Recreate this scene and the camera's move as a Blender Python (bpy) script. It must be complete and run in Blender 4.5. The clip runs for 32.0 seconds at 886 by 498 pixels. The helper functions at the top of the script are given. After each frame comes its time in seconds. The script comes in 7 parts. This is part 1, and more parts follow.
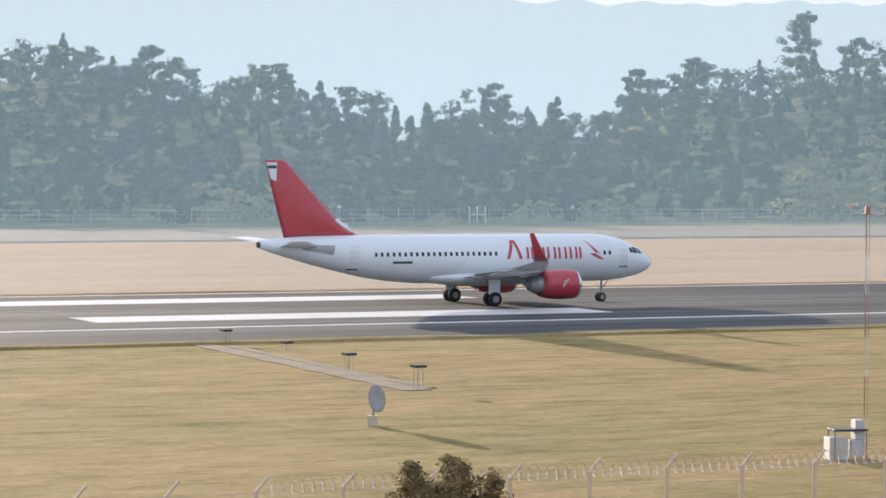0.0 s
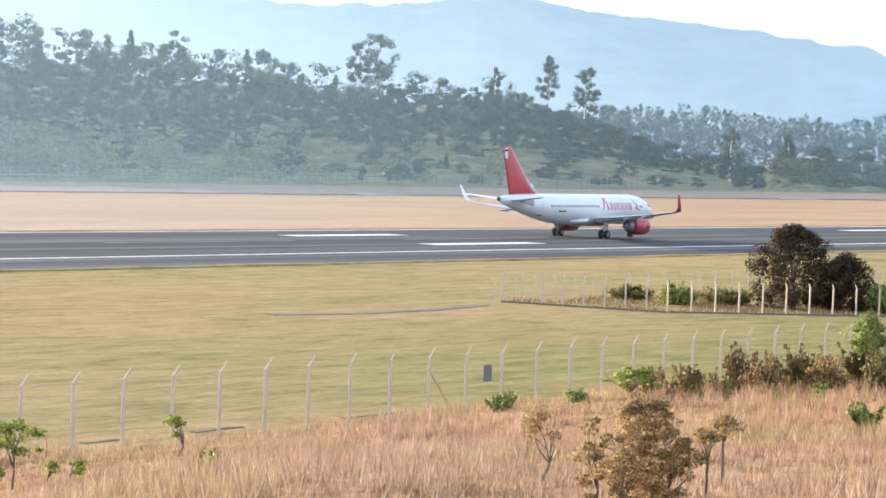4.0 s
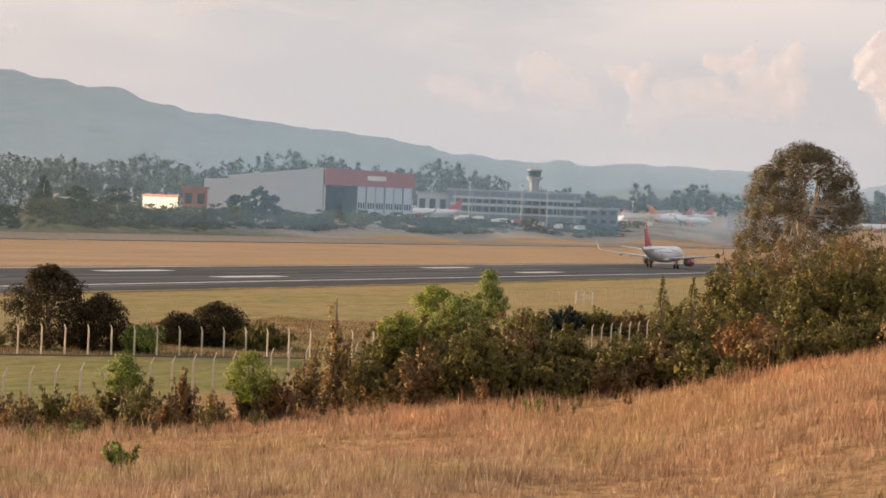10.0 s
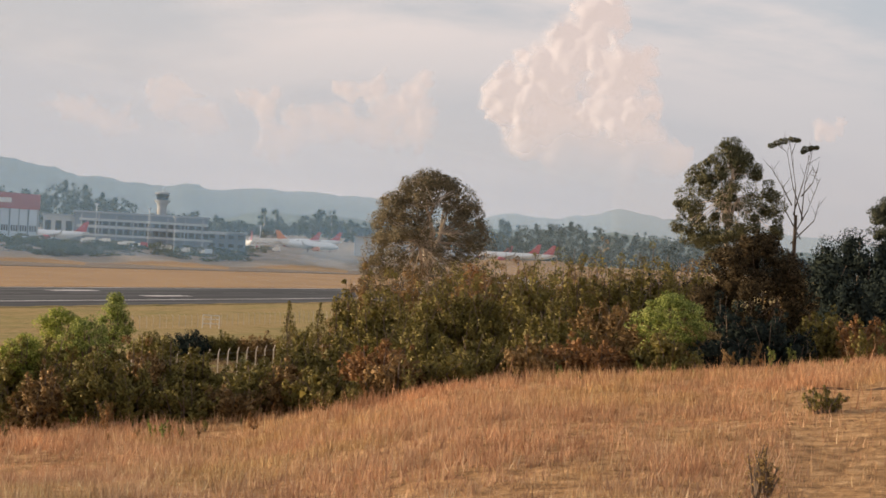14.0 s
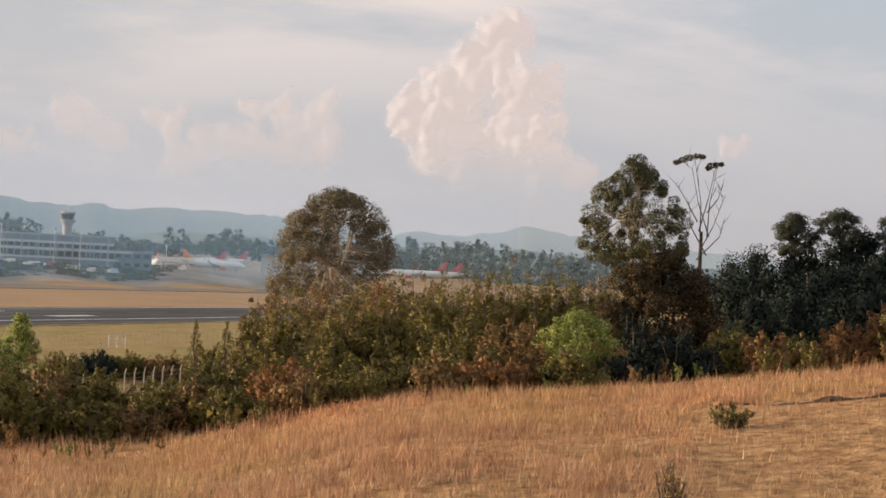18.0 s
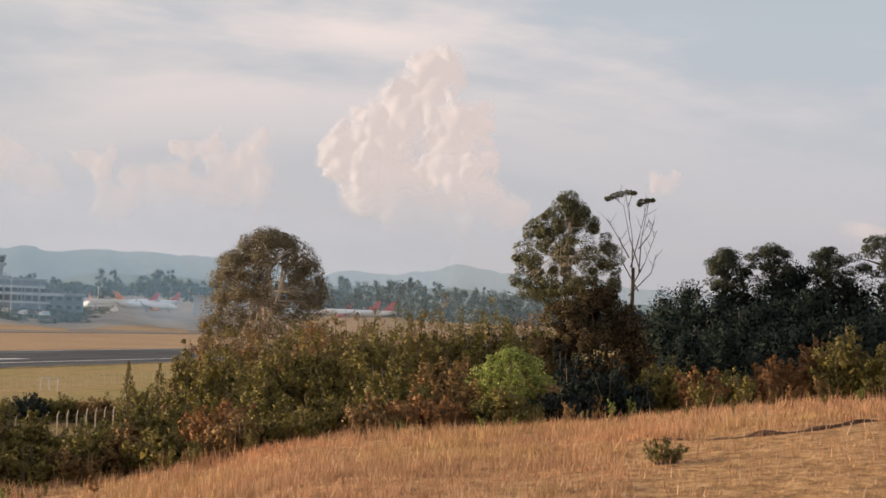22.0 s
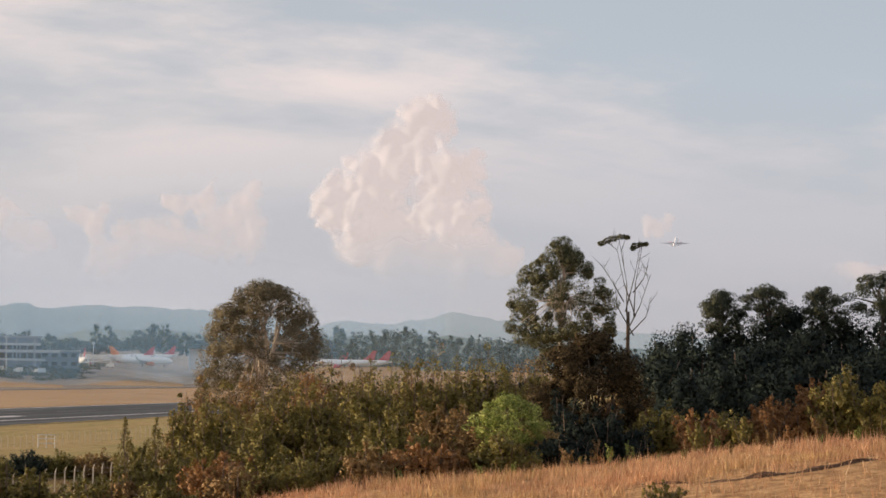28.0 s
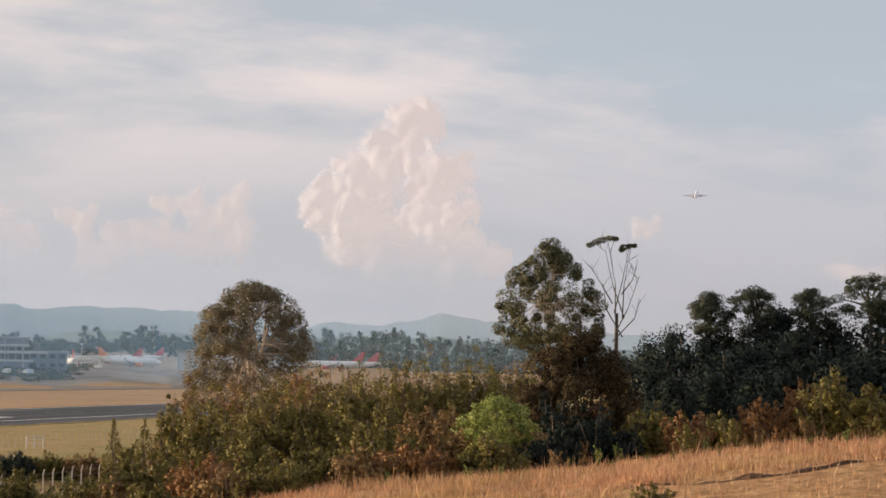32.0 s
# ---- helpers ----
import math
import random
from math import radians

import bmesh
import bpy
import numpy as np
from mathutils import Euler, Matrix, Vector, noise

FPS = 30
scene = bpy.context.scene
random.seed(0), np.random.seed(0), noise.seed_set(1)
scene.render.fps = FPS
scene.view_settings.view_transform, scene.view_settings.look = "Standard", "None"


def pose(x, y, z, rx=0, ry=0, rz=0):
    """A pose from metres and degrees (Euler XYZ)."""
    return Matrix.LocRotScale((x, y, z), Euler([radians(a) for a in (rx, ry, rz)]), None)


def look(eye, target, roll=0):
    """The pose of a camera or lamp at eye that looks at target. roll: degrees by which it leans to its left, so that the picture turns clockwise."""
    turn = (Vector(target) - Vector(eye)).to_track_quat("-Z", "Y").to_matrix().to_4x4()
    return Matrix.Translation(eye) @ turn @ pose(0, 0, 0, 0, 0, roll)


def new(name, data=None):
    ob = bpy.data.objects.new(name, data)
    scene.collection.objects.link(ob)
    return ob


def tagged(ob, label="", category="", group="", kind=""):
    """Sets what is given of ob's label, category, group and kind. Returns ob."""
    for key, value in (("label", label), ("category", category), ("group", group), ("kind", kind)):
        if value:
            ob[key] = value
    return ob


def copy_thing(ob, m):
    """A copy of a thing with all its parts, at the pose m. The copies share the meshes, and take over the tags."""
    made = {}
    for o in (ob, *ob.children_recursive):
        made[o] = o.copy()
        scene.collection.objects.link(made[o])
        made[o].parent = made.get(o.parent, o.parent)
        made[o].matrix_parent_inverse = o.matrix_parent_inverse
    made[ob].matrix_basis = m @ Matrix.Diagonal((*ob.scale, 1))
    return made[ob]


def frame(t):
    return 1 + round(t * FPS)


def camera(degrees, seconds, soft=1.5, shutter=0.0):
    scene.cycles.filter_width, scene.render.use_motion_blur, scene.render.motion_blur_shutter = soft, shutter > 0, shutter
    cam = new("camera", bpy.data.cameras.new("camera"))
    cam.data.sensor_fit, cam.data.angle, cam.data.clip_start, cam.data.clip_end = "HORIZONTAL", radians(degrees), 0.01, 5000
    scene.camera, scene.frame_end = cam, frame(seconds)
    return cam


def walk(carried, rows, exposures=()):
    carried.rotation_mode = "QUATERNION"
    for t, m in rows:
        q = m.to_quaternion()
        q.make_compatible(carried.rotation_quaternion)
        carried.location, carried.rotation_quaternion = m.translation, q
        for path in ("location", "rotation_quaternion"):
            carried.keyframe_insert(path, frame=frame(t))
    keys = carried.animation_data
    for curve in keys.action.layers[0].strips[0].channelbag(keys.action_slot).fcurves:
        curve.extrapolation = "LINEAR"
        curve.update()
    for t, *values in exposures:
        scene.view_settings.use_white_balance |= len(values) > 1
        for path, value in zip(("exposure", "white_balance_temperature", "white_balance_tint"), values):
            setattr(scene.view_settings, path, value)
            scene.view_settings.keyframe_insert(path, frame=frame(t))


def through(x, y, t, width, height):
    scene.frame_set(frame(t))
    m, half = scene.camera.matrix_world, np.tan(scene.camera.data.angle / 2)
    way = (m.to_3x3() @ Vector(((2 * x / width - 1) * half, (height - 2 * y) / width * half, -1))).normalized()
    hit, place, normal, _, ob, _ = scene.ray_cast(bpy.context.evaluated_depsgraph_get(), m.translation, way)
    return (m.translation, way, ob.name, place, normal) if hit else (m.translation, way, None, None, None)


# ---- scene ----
# World: z = 0 on the runway, the eye on a hill beside it. s runs along the runway, l across it.
EYE = (0.0, 0.0, 11.06)
PSI = 0.46263


def way(az, el=0.0):
    """Unit direction for an azimuth (degrees to the left of +y) and an elevation."""
    a, e = radians(az), radians(el)
    return Vector((-math.sin(a) * math.cos(e), math.cos(a) * math.cos(e), math.sin(e)))


def polar(az, d, z=0.0):
    a = radians(az)
    return Vector((-math.sin(a) * d, math.cos(a) * d, z))


def rw(s, l, z=0.0):
    c, k = math.cos(PSI), math.sin(PSI)
    return Vector((s * c - l * k, s * k + l * c, z))


def aim(yaw, pitch, roll):
    return look(EYE, Vector(EYE) + way(yaw, pitch) * 10, roll)


PATH = [
    (0.0, 0.0, -1.794, 0.408), (0.5, -4.049, -2.075, 0.284), (1.0, -8.433, -2.479, 0.552), (1.5, -11.675, -2.317, 0.485),
    (2.0, -15.127, -2.524, 1.083), (2.5, -18.623, -2.698, 1.804), (3.0, -21.65, -2.783, 2.226), (3.5, -24.76, -2.571, 2.053),
    (4.0, -27.016, -2.183, 2.001), (4.5, -31.482, -1.675, 1.858), (6.5, -36.351, -1.359, 1.513), (7.0, -37.35, -1.288, 1.732),
    (7.5, -38.133, -0.953, 1.946), (8.0, -39.069, -0.686, 1.898), (8.5, -40.262, -0.972, 2.075), (9.0, -40.872, -0.807, 1.905),
    (9.5, -41.614, -0.783, 2.188), (10.0, -42.636, -0.723, 2.428), (10.5, -43.769, -0.681, 2.672), (11.0, -45.175, -0.459, 2.924),
    (11.5, -46.232, -0.139, 3.027), (12.0, -47.305, -0.026, 3.138), (12.5, -47.928, -0.044, 3.177), (13.0, -48.927, -0.014, 3.138),
    (13.5, -49.551, 0.071, 3.204), (14.0, -50.473, 0.182, 3.187), (14.5, -51.352, 0.319, 3.058), (15.0, -51.71, 0.389, 2.93),
    (15.5, -52.025, 0.338, 3.114), (17.5, -52.504, 0.469, 3.241), (18.0, -52.421, 0.664, 2.864), (18.5, -52.88, 0.763, 2.956),
    (19.0, -53.208, 0.953, 3.032), (19.5, -53.457, 1.107, 2.949), (20.0, -53.872, 1.244, 2.826), (20.5, -53.771, 1.405, 2.704),
    (21.0, -53.979, 1.559, 2.565), (21.5, -54.034, 1.607, 2.423), (22.0, -53.814, 1.54, 2.221), (22.5, -53.773, 1.81, 2.154),
    (23.0, -53.773, 1.933, 2.001), (23.5, -54.116, 1.772, 1.93), (24.0, -54.074, 1.751, 1.697), (24.5, -54.183, 1.913, 1.59),
    (25.0, -53.897, 2.036, 1.349), (25.5, -53.877, 2.08, 1.207), (27.5, -54.071, 2.434, 1.135), (28.0, -53.914, 2.563, 0.972),
    (28.5, -54.178, 2.632, 0.869), (29.0, -54.32, 2.644, 0.883), (29.5, -54.063, 2.856, 0.655), (30.0, -54.211, 2.849, 0.71),
    (30.5, -54.051, 2.818, 0.81), (31.0, -54.066, 2.77, 0.662), (31.5, -54.076, 2.873, 0.809), (32.0, -54.153, 2.596, 1.028),
]

cam = camera(18.585, 32.0, 1.65)
EXPOSURES = [(0.0, 1.12, 5700, 8), (2.0, 1.56, 5620, 8), (3.0, 1.64, 5450, 6), (4.0, 1.66, 5550, 6), (4.5, 1.62, 5850, 9), (6.5, 1.18, 7150, 13), (7.5, 0.93, 7400, 13), (9.0, 0.77, 7330, 13), (13.0, 0.6, 7100, 12), (20.0, 0.56, 6900, 11), (32.0, 0.54, 6750, 11)]
walk(cam, [(t, aim(yaw, pitch, roll)) for t, yaw, pitch, roll in PATH], EXPOSURES)

# ---- world and sun ----
SUN_AZ, SUN_EL = 26.5, 9.5
world = bpy.data.worlds.new("world")
scene.world = world
world.use_nodes = True
wt = world.node_tree
wt.nodes.clear()


def wnode(kind, **kw):
    nd = wt.nodes.new(kind)
    for k, v in kw.items():
        nd.inputs[k].default_value = v
    return nd


def wmath(op, a, b=None, clamp=False):
    nd = wt.nodes.new("ShaderNodeMath")
    nd.operation, nd.use_clamp = op, clamp
    for i, v in enumerate((a, b)):
        if v is None:
            continue
        if isinstance(v, (int, float)):
            nd.inputs[i].default_value = v
        else:
            wt.links.new(v, nd.inputs[i])
    return nd.outputs[0]


def build_sky():
    sky = wt.nodes.new("ShaderNodeTexSky")
    sky.sky_type, sky.sun_disc = "NISHITA", False
    sky.sun_elevation, sky.sun_rotation = radians(SUN_EL), radians(-SUN_AZ)
    sky.air_density, sky.dust_density, sky.ozone_density = 1.2, 2.5, 1.5
    coord = wt.nodes.new("ShaderNodeTexCoord")
    sep = wt.nodes.new("ShaderNodeSeparateXYZ")
    wt.links.new(coord.outputs["Generated"], sep.inputs[0])
    z = wmath("MAXIMUM", sep.outputs[2], 0.0)
    # thin cloud sheets, drawn out along the horizon
    deep = wmath("ADD", z, 0.16)
    flat = wt.nodes.new("ShaderNodeCombineXYZ")
    wt.links.new(wmath("DIVIDE", sep.outputs[0], deep), flat.inputs[0])
    wt.links.new(wmath("DIVIDE", sep.outputs[1], deep), flat.inputs[1])
    n1 = wnode("ShaderNodeTexNoise", Scale=0.62, Detail=6.0, Roughness=0.5, Distortion=0.8)
    wt.links.new(flat.outputs[0], n1.inputs["Vector"])
    n2 = wnode("ShaderNodeTexNoise", Scale=2.3, Detail=6.0, Roughness=0.6)
    wt.links.new(flat.outputs[0], n2.inputs["Vector"])
    both = wmath("ADD", wmath("MULTIPLY", n1.outputs[0], 0.7), wmath("MULTIPLY", n2.outputs[0], 0.3))
    cover = wt.nodes.new("ShaderNodeMapRange")
    cover.interpolation_type = "SMOOTHSTEP"
    wt.links.new(both, cover.inputs[0])
    for i, v in zip((1, 2, 3, 4), (0.455, 0.60, 0.0, 0.9)):
        cover.inputs[i].default_value = v
    # haze low over the land
    haze = wt.nodes.new("ShaderNodeMapRange")
    haze.interpolation_type = "SMOOTHSTEP"
    wt.links.new(z, haze.inputs[0])
    for i, v in zip((1, 2, 3, 4), (0.0, 0.16, 0.95, 0.70)):
        haze.inputs[i].default_value = v
    grey = wt.nodes.new("ShaderNodeMixRGB")
    tone = wt.nodes.new("ShaderNodeMixRGB")
    wt.links.new(wmath("MULTIPLY", z, 9.0, True), tone.inputs[0])
    cool = wt.nodes.new("ShaderNodeMapRange")
    cool.interpolation_type = "SMOOTHSTEP"
    wt.links.new(sep.outputs[0], cool.inputs[0])
    for i, v in zip((1, 2, 3, 4), (0.55, 0.92, 0.0, 1.0)):
        cool.inputs[i].default_value = v
    shade = wt.nodes.new("ShaderNodeMapRange")
    shade.interpolation_type = "SMOOTHSTEP"
    wt.links.new(sep.outputs[0], shade.inputs[0])
    for i, v in zip((1, 2, 3, 4), (0.68, 0.88, 0.0, 1.0)):
        shade.inputs[i].default_value = v
    low_tone = wt.nodes.new("ShaderNodeMixRGB")
    low_tone.inputs[1].default_value, low_tone.inputs[2].default_value = SKY_LOW, SKY_LOW_COOL
    wt.links.new(shade.outputs[0], low_tone.inputs[0])
    wt.links.new(low_tone.outputs[0], tone.inputs[1])
    side = wt.nodes.new("ShaderNodeMixRGB")
    side.inputs[1].default_value, side.inputs[2].default_value = SKY_WARM, SKY_COOL
    wt.links.new(cool.outputs[0], side.inputs[0])
    wt.links.new(side.outputs[0], tone.inputs[2])
    wt.links.new(tone.outputs[0], grey.inputs[2])
    wt.links.new(haze.outputs[0], grey.inputs[0])
    wt.links.new(sky.outputs[0], grey.inputs[1])
    # the sheets thin out low over the horizon
    low = wt.nodes.new("ShaderNodeMapRange")
    low.interpolation_type = "SMOOTHSTEP"
    wt.links.new(z, low.inputs[0])
    for i, v in zip((1, 2, 3, 4), (0.05, 0.115, 0.15, 1.0)):
        low.inputs[i].default_value = v
    mix = wt.nodes.new("ShaderNodeMixRGB")
    mix.inputs[2].default_value = SKY_CLOUD
    thin = wmath("SUBTRACT", 1.0, wmath("MULTIPLY", shade.outputs[0], 0.3))
    wt.links.new(wmath("MULTIPLY", wmath("MULTIPLY", cover.outputs[0], low.outputs[0]), thin), mix.inputs[0])
    wt.links.new(grey.outputs[0], mix.inputs[1])
    bg = wt.nodes.new("ShaderNodeBackground")
    bg.inputs[1].default_value = 0.08
    wt.links.new(mix.outputs[0], bg.inputs[0])
    out = wt.nodes.new("ShaderNodeOutputWorld")
    wt.links.new(bg.outputs[0], out.inputs[0])


SKY_LOW, SKY_WARM, SKY_COOL = (5.0, 4.70, 4.95, 1), (5.15, 5.25, 6.05, 1), (4.75, 5.45, 6.55, 1)
SKY_LOW_COOL = (4.6, 4.45, 4.75, 1)
SKY_CLOUD = (8.1, 7.0, 6.75, 1)
build_sky()
sun = new("sun", bpy.data.lights.new("sun", "SUN"))
sun.data.energy, sun.data.angle, sun.data.color = 4.8, radians(0.6), (1.0, 0.76, 0.52)
sun.matrix_world = look(way(SUN_AZ, SUN_EL) * 300, (0, 0, 0))


# ---- materials ----
def material(name):
    m = bpy.data.materials.new(name)
    m.use_nodes = True
    return m, m.node_tree, m.node_tree.nodes["Principled BSDF"]


def link_noise(nt, scale, detail=4.0, rough=0.55, vec=None, stretch=None):
    tex = nt.nodes.new("ShaderNodeTexNoise")
    tex.inputs["Scale"].default_value, tex.inputs["Detail"].default_value, tex.inputs["Roughness"].default_value = scale, detail, rough
    if vec is None:
        vec = nt.nodes.new("ShaderNodeTexCoord").outputs["Object"]
    if stretch:
        mp = nt.nodes.new("ShaderNodeMapping")
        mp.inputs["Rotation"].default_value = (0, 0, stretch[3] if len(stretch) > 3 else 0)
        mp.inputs["Scale"].default_value = stretch[:3]
        mp.vector_type = "TEXTURE" if len(stretch) > 3 else "POINT"
        nt.links.new(vec, mp.inputs[0])
        vec = mp.outputs[0]
    nt.links.new(vec, tex.inputs["Vector"])
    return tex.outputs[0]


def ramp(nt, fac, stops):
    r = nt.nodes.new("ShaderNodeValToRGB")
    els = r.color_ramp.elements
    while len(els) < len(stops):
        els.new(0.5)
    for e, (p, c) in zip(els, stops):
        e.position, e.color = p, (*c, 1)
    nt.links.new(fac, r.inputs[0])
    return r.outputs[0]


def mixc(nt, fac, a, b, mode="MIX"):
    x = nt.nodes.new("ShaderNodeMixRGB")
    x.blend_type = mode
    for i, v in enumerate((fac, a, b)):
        if isinstance(v, (int, float)):
            x.inputs[i].default_value = v
        elif isinstance(v, tuple):
            x.inputs[i].default_value = (*v, 1)
        else:
            nt.links.new(v, x.inputs[i])
    return x.outputs[0]


def mathn(nt, op, a, b=0.0, clamp=False):
    nd = nt.nodes.new("ShaderNodeMath")
    nd.operation, nd.use_clamp = op, clamp
    for i, v in enumerate((a, b)):
        if isinstance(v, (int, float)):
            nd.inputs[i].default_value = v
        else:
            nt.links.new(v, nd.inputs[i])
    return nd.outputs[0]


def step(nt, val, lo, hi):
    mr = nt.nodes.new("ShaderNodeMapRange")
    mr.interpolation_type = "SMOOTHSTEP"
    nt.links.new(val, mr.inputs[0])
    mr.inputs[1].default_value, mr.inputs[2].default_value = lo, hi
    return mr.outputs[0]


def bump(nt, bsdf, height, strength=0.3, dist=0.05):
    b = nt.nodes.new("ShaderNodeBump")
    b.inputs["Strength"].default_value, b.inputs["Distance"].default_value = strength, dist
    nt.links.new(height, b.inputs["Height"])
    nt.links.new(b.outputs[0], bsdf.inputs["Normal"])


def painted(name, color, rough=0.4, metal=0.0, vary=0.15, scale=3.0, coat=0.0, gloss=0.5):
    """Paint, metal or plaster with a little grime at two scales."""
    m, nt, b = material(name)
    dark = tuple(c * (1 - vary) for c in color)
    lite = tuple(min(1, c * (1 + vary * 0.5)) for c in color)
    n = link_noise(nt, scale, 6)
    n2 = link_noise(nt, scale * 9, 3)
    col = mixc(nt, 0.35, ramp(nt, n, [(0.3, dark), (0.7, lite)]), ramp(nt, n2, [(0.3, dark), (0.7, color)]))
    nt.links.new(col, b.inputs["Base Color"])
    b.inputs["Roughness"].default_value, b.inputs["Metallic"].default_value = rough, metal
    b.inputs["Coat Weight"].default_value, b.inputs["Specular IOR Level"].default_value = coat, gloss
    return m


def leafy(name, stops, through=0.25, rough=0.6, gloss=0.3, patch=0.9, lo=0.55, hi=1.3):
    """Foliage: one tint a leaf, some light let through."""
    m, nt, b = material(name)
    geo = nt.nodes.new("ShaderNodeNewGeometry")
    col = ramp(nt, geo.outputs["Random Per Island"], stops)
    blot = link_noise(nt, patch, 3)
    col = mixc(nt, 0.5 if patch > 0.5 else 0.85, col, mixc(nt, 1.0, col, ramp(nt, blot, [(0.3, (lo, lo, lo * 0.92)), (0.7, (hi, hi * 0.97, hi * 0.85))]), "MULTIPLY"))
    nt.links.new(col, b.inputs["Base Color"])
    b.inputs["Roughness"].default_value = rough
    b.inputs["Specular IOR Level"].default_value = gloss
    tr = nt.nodes.new("ShaderNodeBsdfTranslucent")
    nt.links.new(col, tr.inputs[0])
    ms = nt.nodes.new("ShaderNodeMixShader")
    ms.inputs[0].default_value = through
    out = nt.nodes["Material Output"]
    nt.links.new(b.outputs[0], ms.inputs[1])
    nt.links.new(tr.outputs[0], ms.inputs[2])
    nt.links.new(ms.outputs[0], out.inputs[0])
    return m


def make_ground():
    """Grass of the airfield: greenish-yellow before the runway, dry and tan behind it, wild slope near the eye."""
    m, nt, b = material("ground")
    pos = nt.nodes.new("ShaderNodeNewGeometry").outputs["Position"]
    rot = nt.nodes.new("ShaderNodeVectorRotate")
    rot.rotation_type = "Z_AXIS"
    rot.inputs["Angle"].default_value = -PSI
    nt.links.new(pos, rot.inputs["Vector"])
    sep = nt.nodes.new("ShaderNodeSeparateXYZ")
    nt.links.new(rot.outputs[0], sep.inputs[0])
    l = sep.outputs[1]
    rv = rot.outputs[0]
    wav = link_noise(nt, 0.05, 5, vec=rv)
    big = link_noise(nt, 0.035, 6, 0.6, rv, (0.35, 1.6, 1))
    fine = link_noise(nt, 0.5, 7, 0.7, rv, (0.5, 1.3, 1))
    tiny = link_noise(nt, 2.2, 6, 0.7, rv)
    near = ramp(nt, big, [(0.40, (0.38, 0.265, 0.125)), (0.48, (0.32, 0.25, 0.105)), (0.56, (0.21, 0.225, 0.07))])
    mid = link_noise(nt, 0.13, 6, 0.65, rv, (0.5, 1.2, 1))
    near = mixc(nt, 0.45, near, ramp(nt, mid, [(0.40, (0.15, 0.165, 0.045)), (0.48, (0.32, 0.25, 0.10)), (0.58, (0.46, 0.33, 0.16))]))
    near = mixc(nt, 0.55, near, ramp(nt, fine, [(0.34, (0.14, 0.115, 0.05)), (0.48, (0.32, 0.24, 0.11)), (0.64, (0.44, 0.33, 0.18))]))
    green = mathn(nt, "MULTIPLY", step(nt, l, 104.0, 78.0), step(nt, sep.outputs[0], 78.0, 112.0))
    near = mixc(nt, mathn(nt, "MULTIPLY", green, 0.55), near, ramp(nt, fine, [(0.35, (0.13, 0.16, 0.04)), (0.65, (0.28, 0.28, 0.09))]))
    far = ramp(nt, big, [(0.38, (0.29, 0.170, 0.068)), (0.6, (0.39, 0.238, 0.104))])
    far = mixc(nt, 0.35, far, ramp(nt, fine, [(0.35, (0.235, 0.135, 0.065)), (0.65, (0.42, 0.26, 0.14))]))
    lw = mathn(nt, "ADD", l, mathn(nt, "MULTIPLY", mathn(nt, "SUBTRACT", wav, 0.5), 30.0))
    col = mixc(nt, step(nt, l, 190, 195), near, far)
    slope = ramp(nt, tiny, [(0.3, (0.22, 0.125, 0.06)), (0.5, (0.40, 0.24, 0.115)), (0.7, (0.54, 0.36, 0.19))])
    col = mixc(nt, mathn(nt, "SUBTRACT", 1.0, step(nt, lw, 62, 68)), col, slope)
    wood = ramp(nt, mid, [(0.38, (0.065, 0.075, 0.045)), (0.5, (0.115, 0.115, 0.06)), (0.62, (0.20, 0.17, 0.085))])
    wood = mixc(nt, step(nt, sep.outputs[0], 930, 1010), wood, ramp(nt, big, [(0.4, (0.25, 0.225, 0.20)), (0.6, (0.33, 0.29, 0.25))]))
    col = mixc(nt, step(nt, l, 422, 432), col, wood)
    col = mixc(nt, 0.5, col, mixc(nt, 1.0, col, ramp(nt, tiny, [(0.3, (0.6, 0.6, 0.6)), (0.7, (1.35, 1.35, 1.35))]), "MULTIPLY"))
    nt.links.new(col, b.inputs["Base Color"])
    b.inputs["Roughness"].default_value = 0.95
    b.inputs["Specular IOR Level"].default_value = 0.1
    bump(nt, b, mixc(nt, 0.5, fine, tiny), 0.9, 0.5)
    return m


def make_asphalt():
    m, nt, b = material("asphalt")
    pos = nt.nodes.new("ShaderNodeNewGeometry").outputs["Position"]
    rot = nt.nodes.new("ShaderNodeVectorRotate")
    rot.rotation_type = "Z_AXIS"
    rot.inputs["Angle"].default_value = -PSI
    nt.links.new(pos, rot.inputs["Vector"])
    rv = rot.outputs[0]
    streak = link_noise(nt, 0.13, 6, 0.65, rv, (0.03, 1.0, 1))
    blot = link_noise(nt, 0.42, 5, 0.6, rv, (0.02, 1.0, 1))
    grain = link_noise(nt, 14.0, 3, 0.6, rv)
    col = ramp(nt, streak, [(0.40, (0.011, 0.015, 0.017)), (0.5, (0.034, 0.040, 0.041)), (0.6, (0.142, 0.15, 0.147))])
    col = mixc(nt, 0.3, col, ramp(nt, blot, [(0.4, (0.012, 0.014, 0.02)), (0.6, (0.085, 0.088, 0.10))]))
    col = mixc(nt, 0.25, col, ramp(nt, grain, [(0.3, (0.02, 0.02, 0.02)), (0.7, (0.07, 0.07, 0.07))]))
    nt.links.new(col, b.inputs["Base Color"])
    b.inputs["Roughness"].default_value = 0.75
    b.inputs["Specular IOR Level"].default_value = 0.2
    bump(nt, b, grain, 0.3, 0.01)
    return m


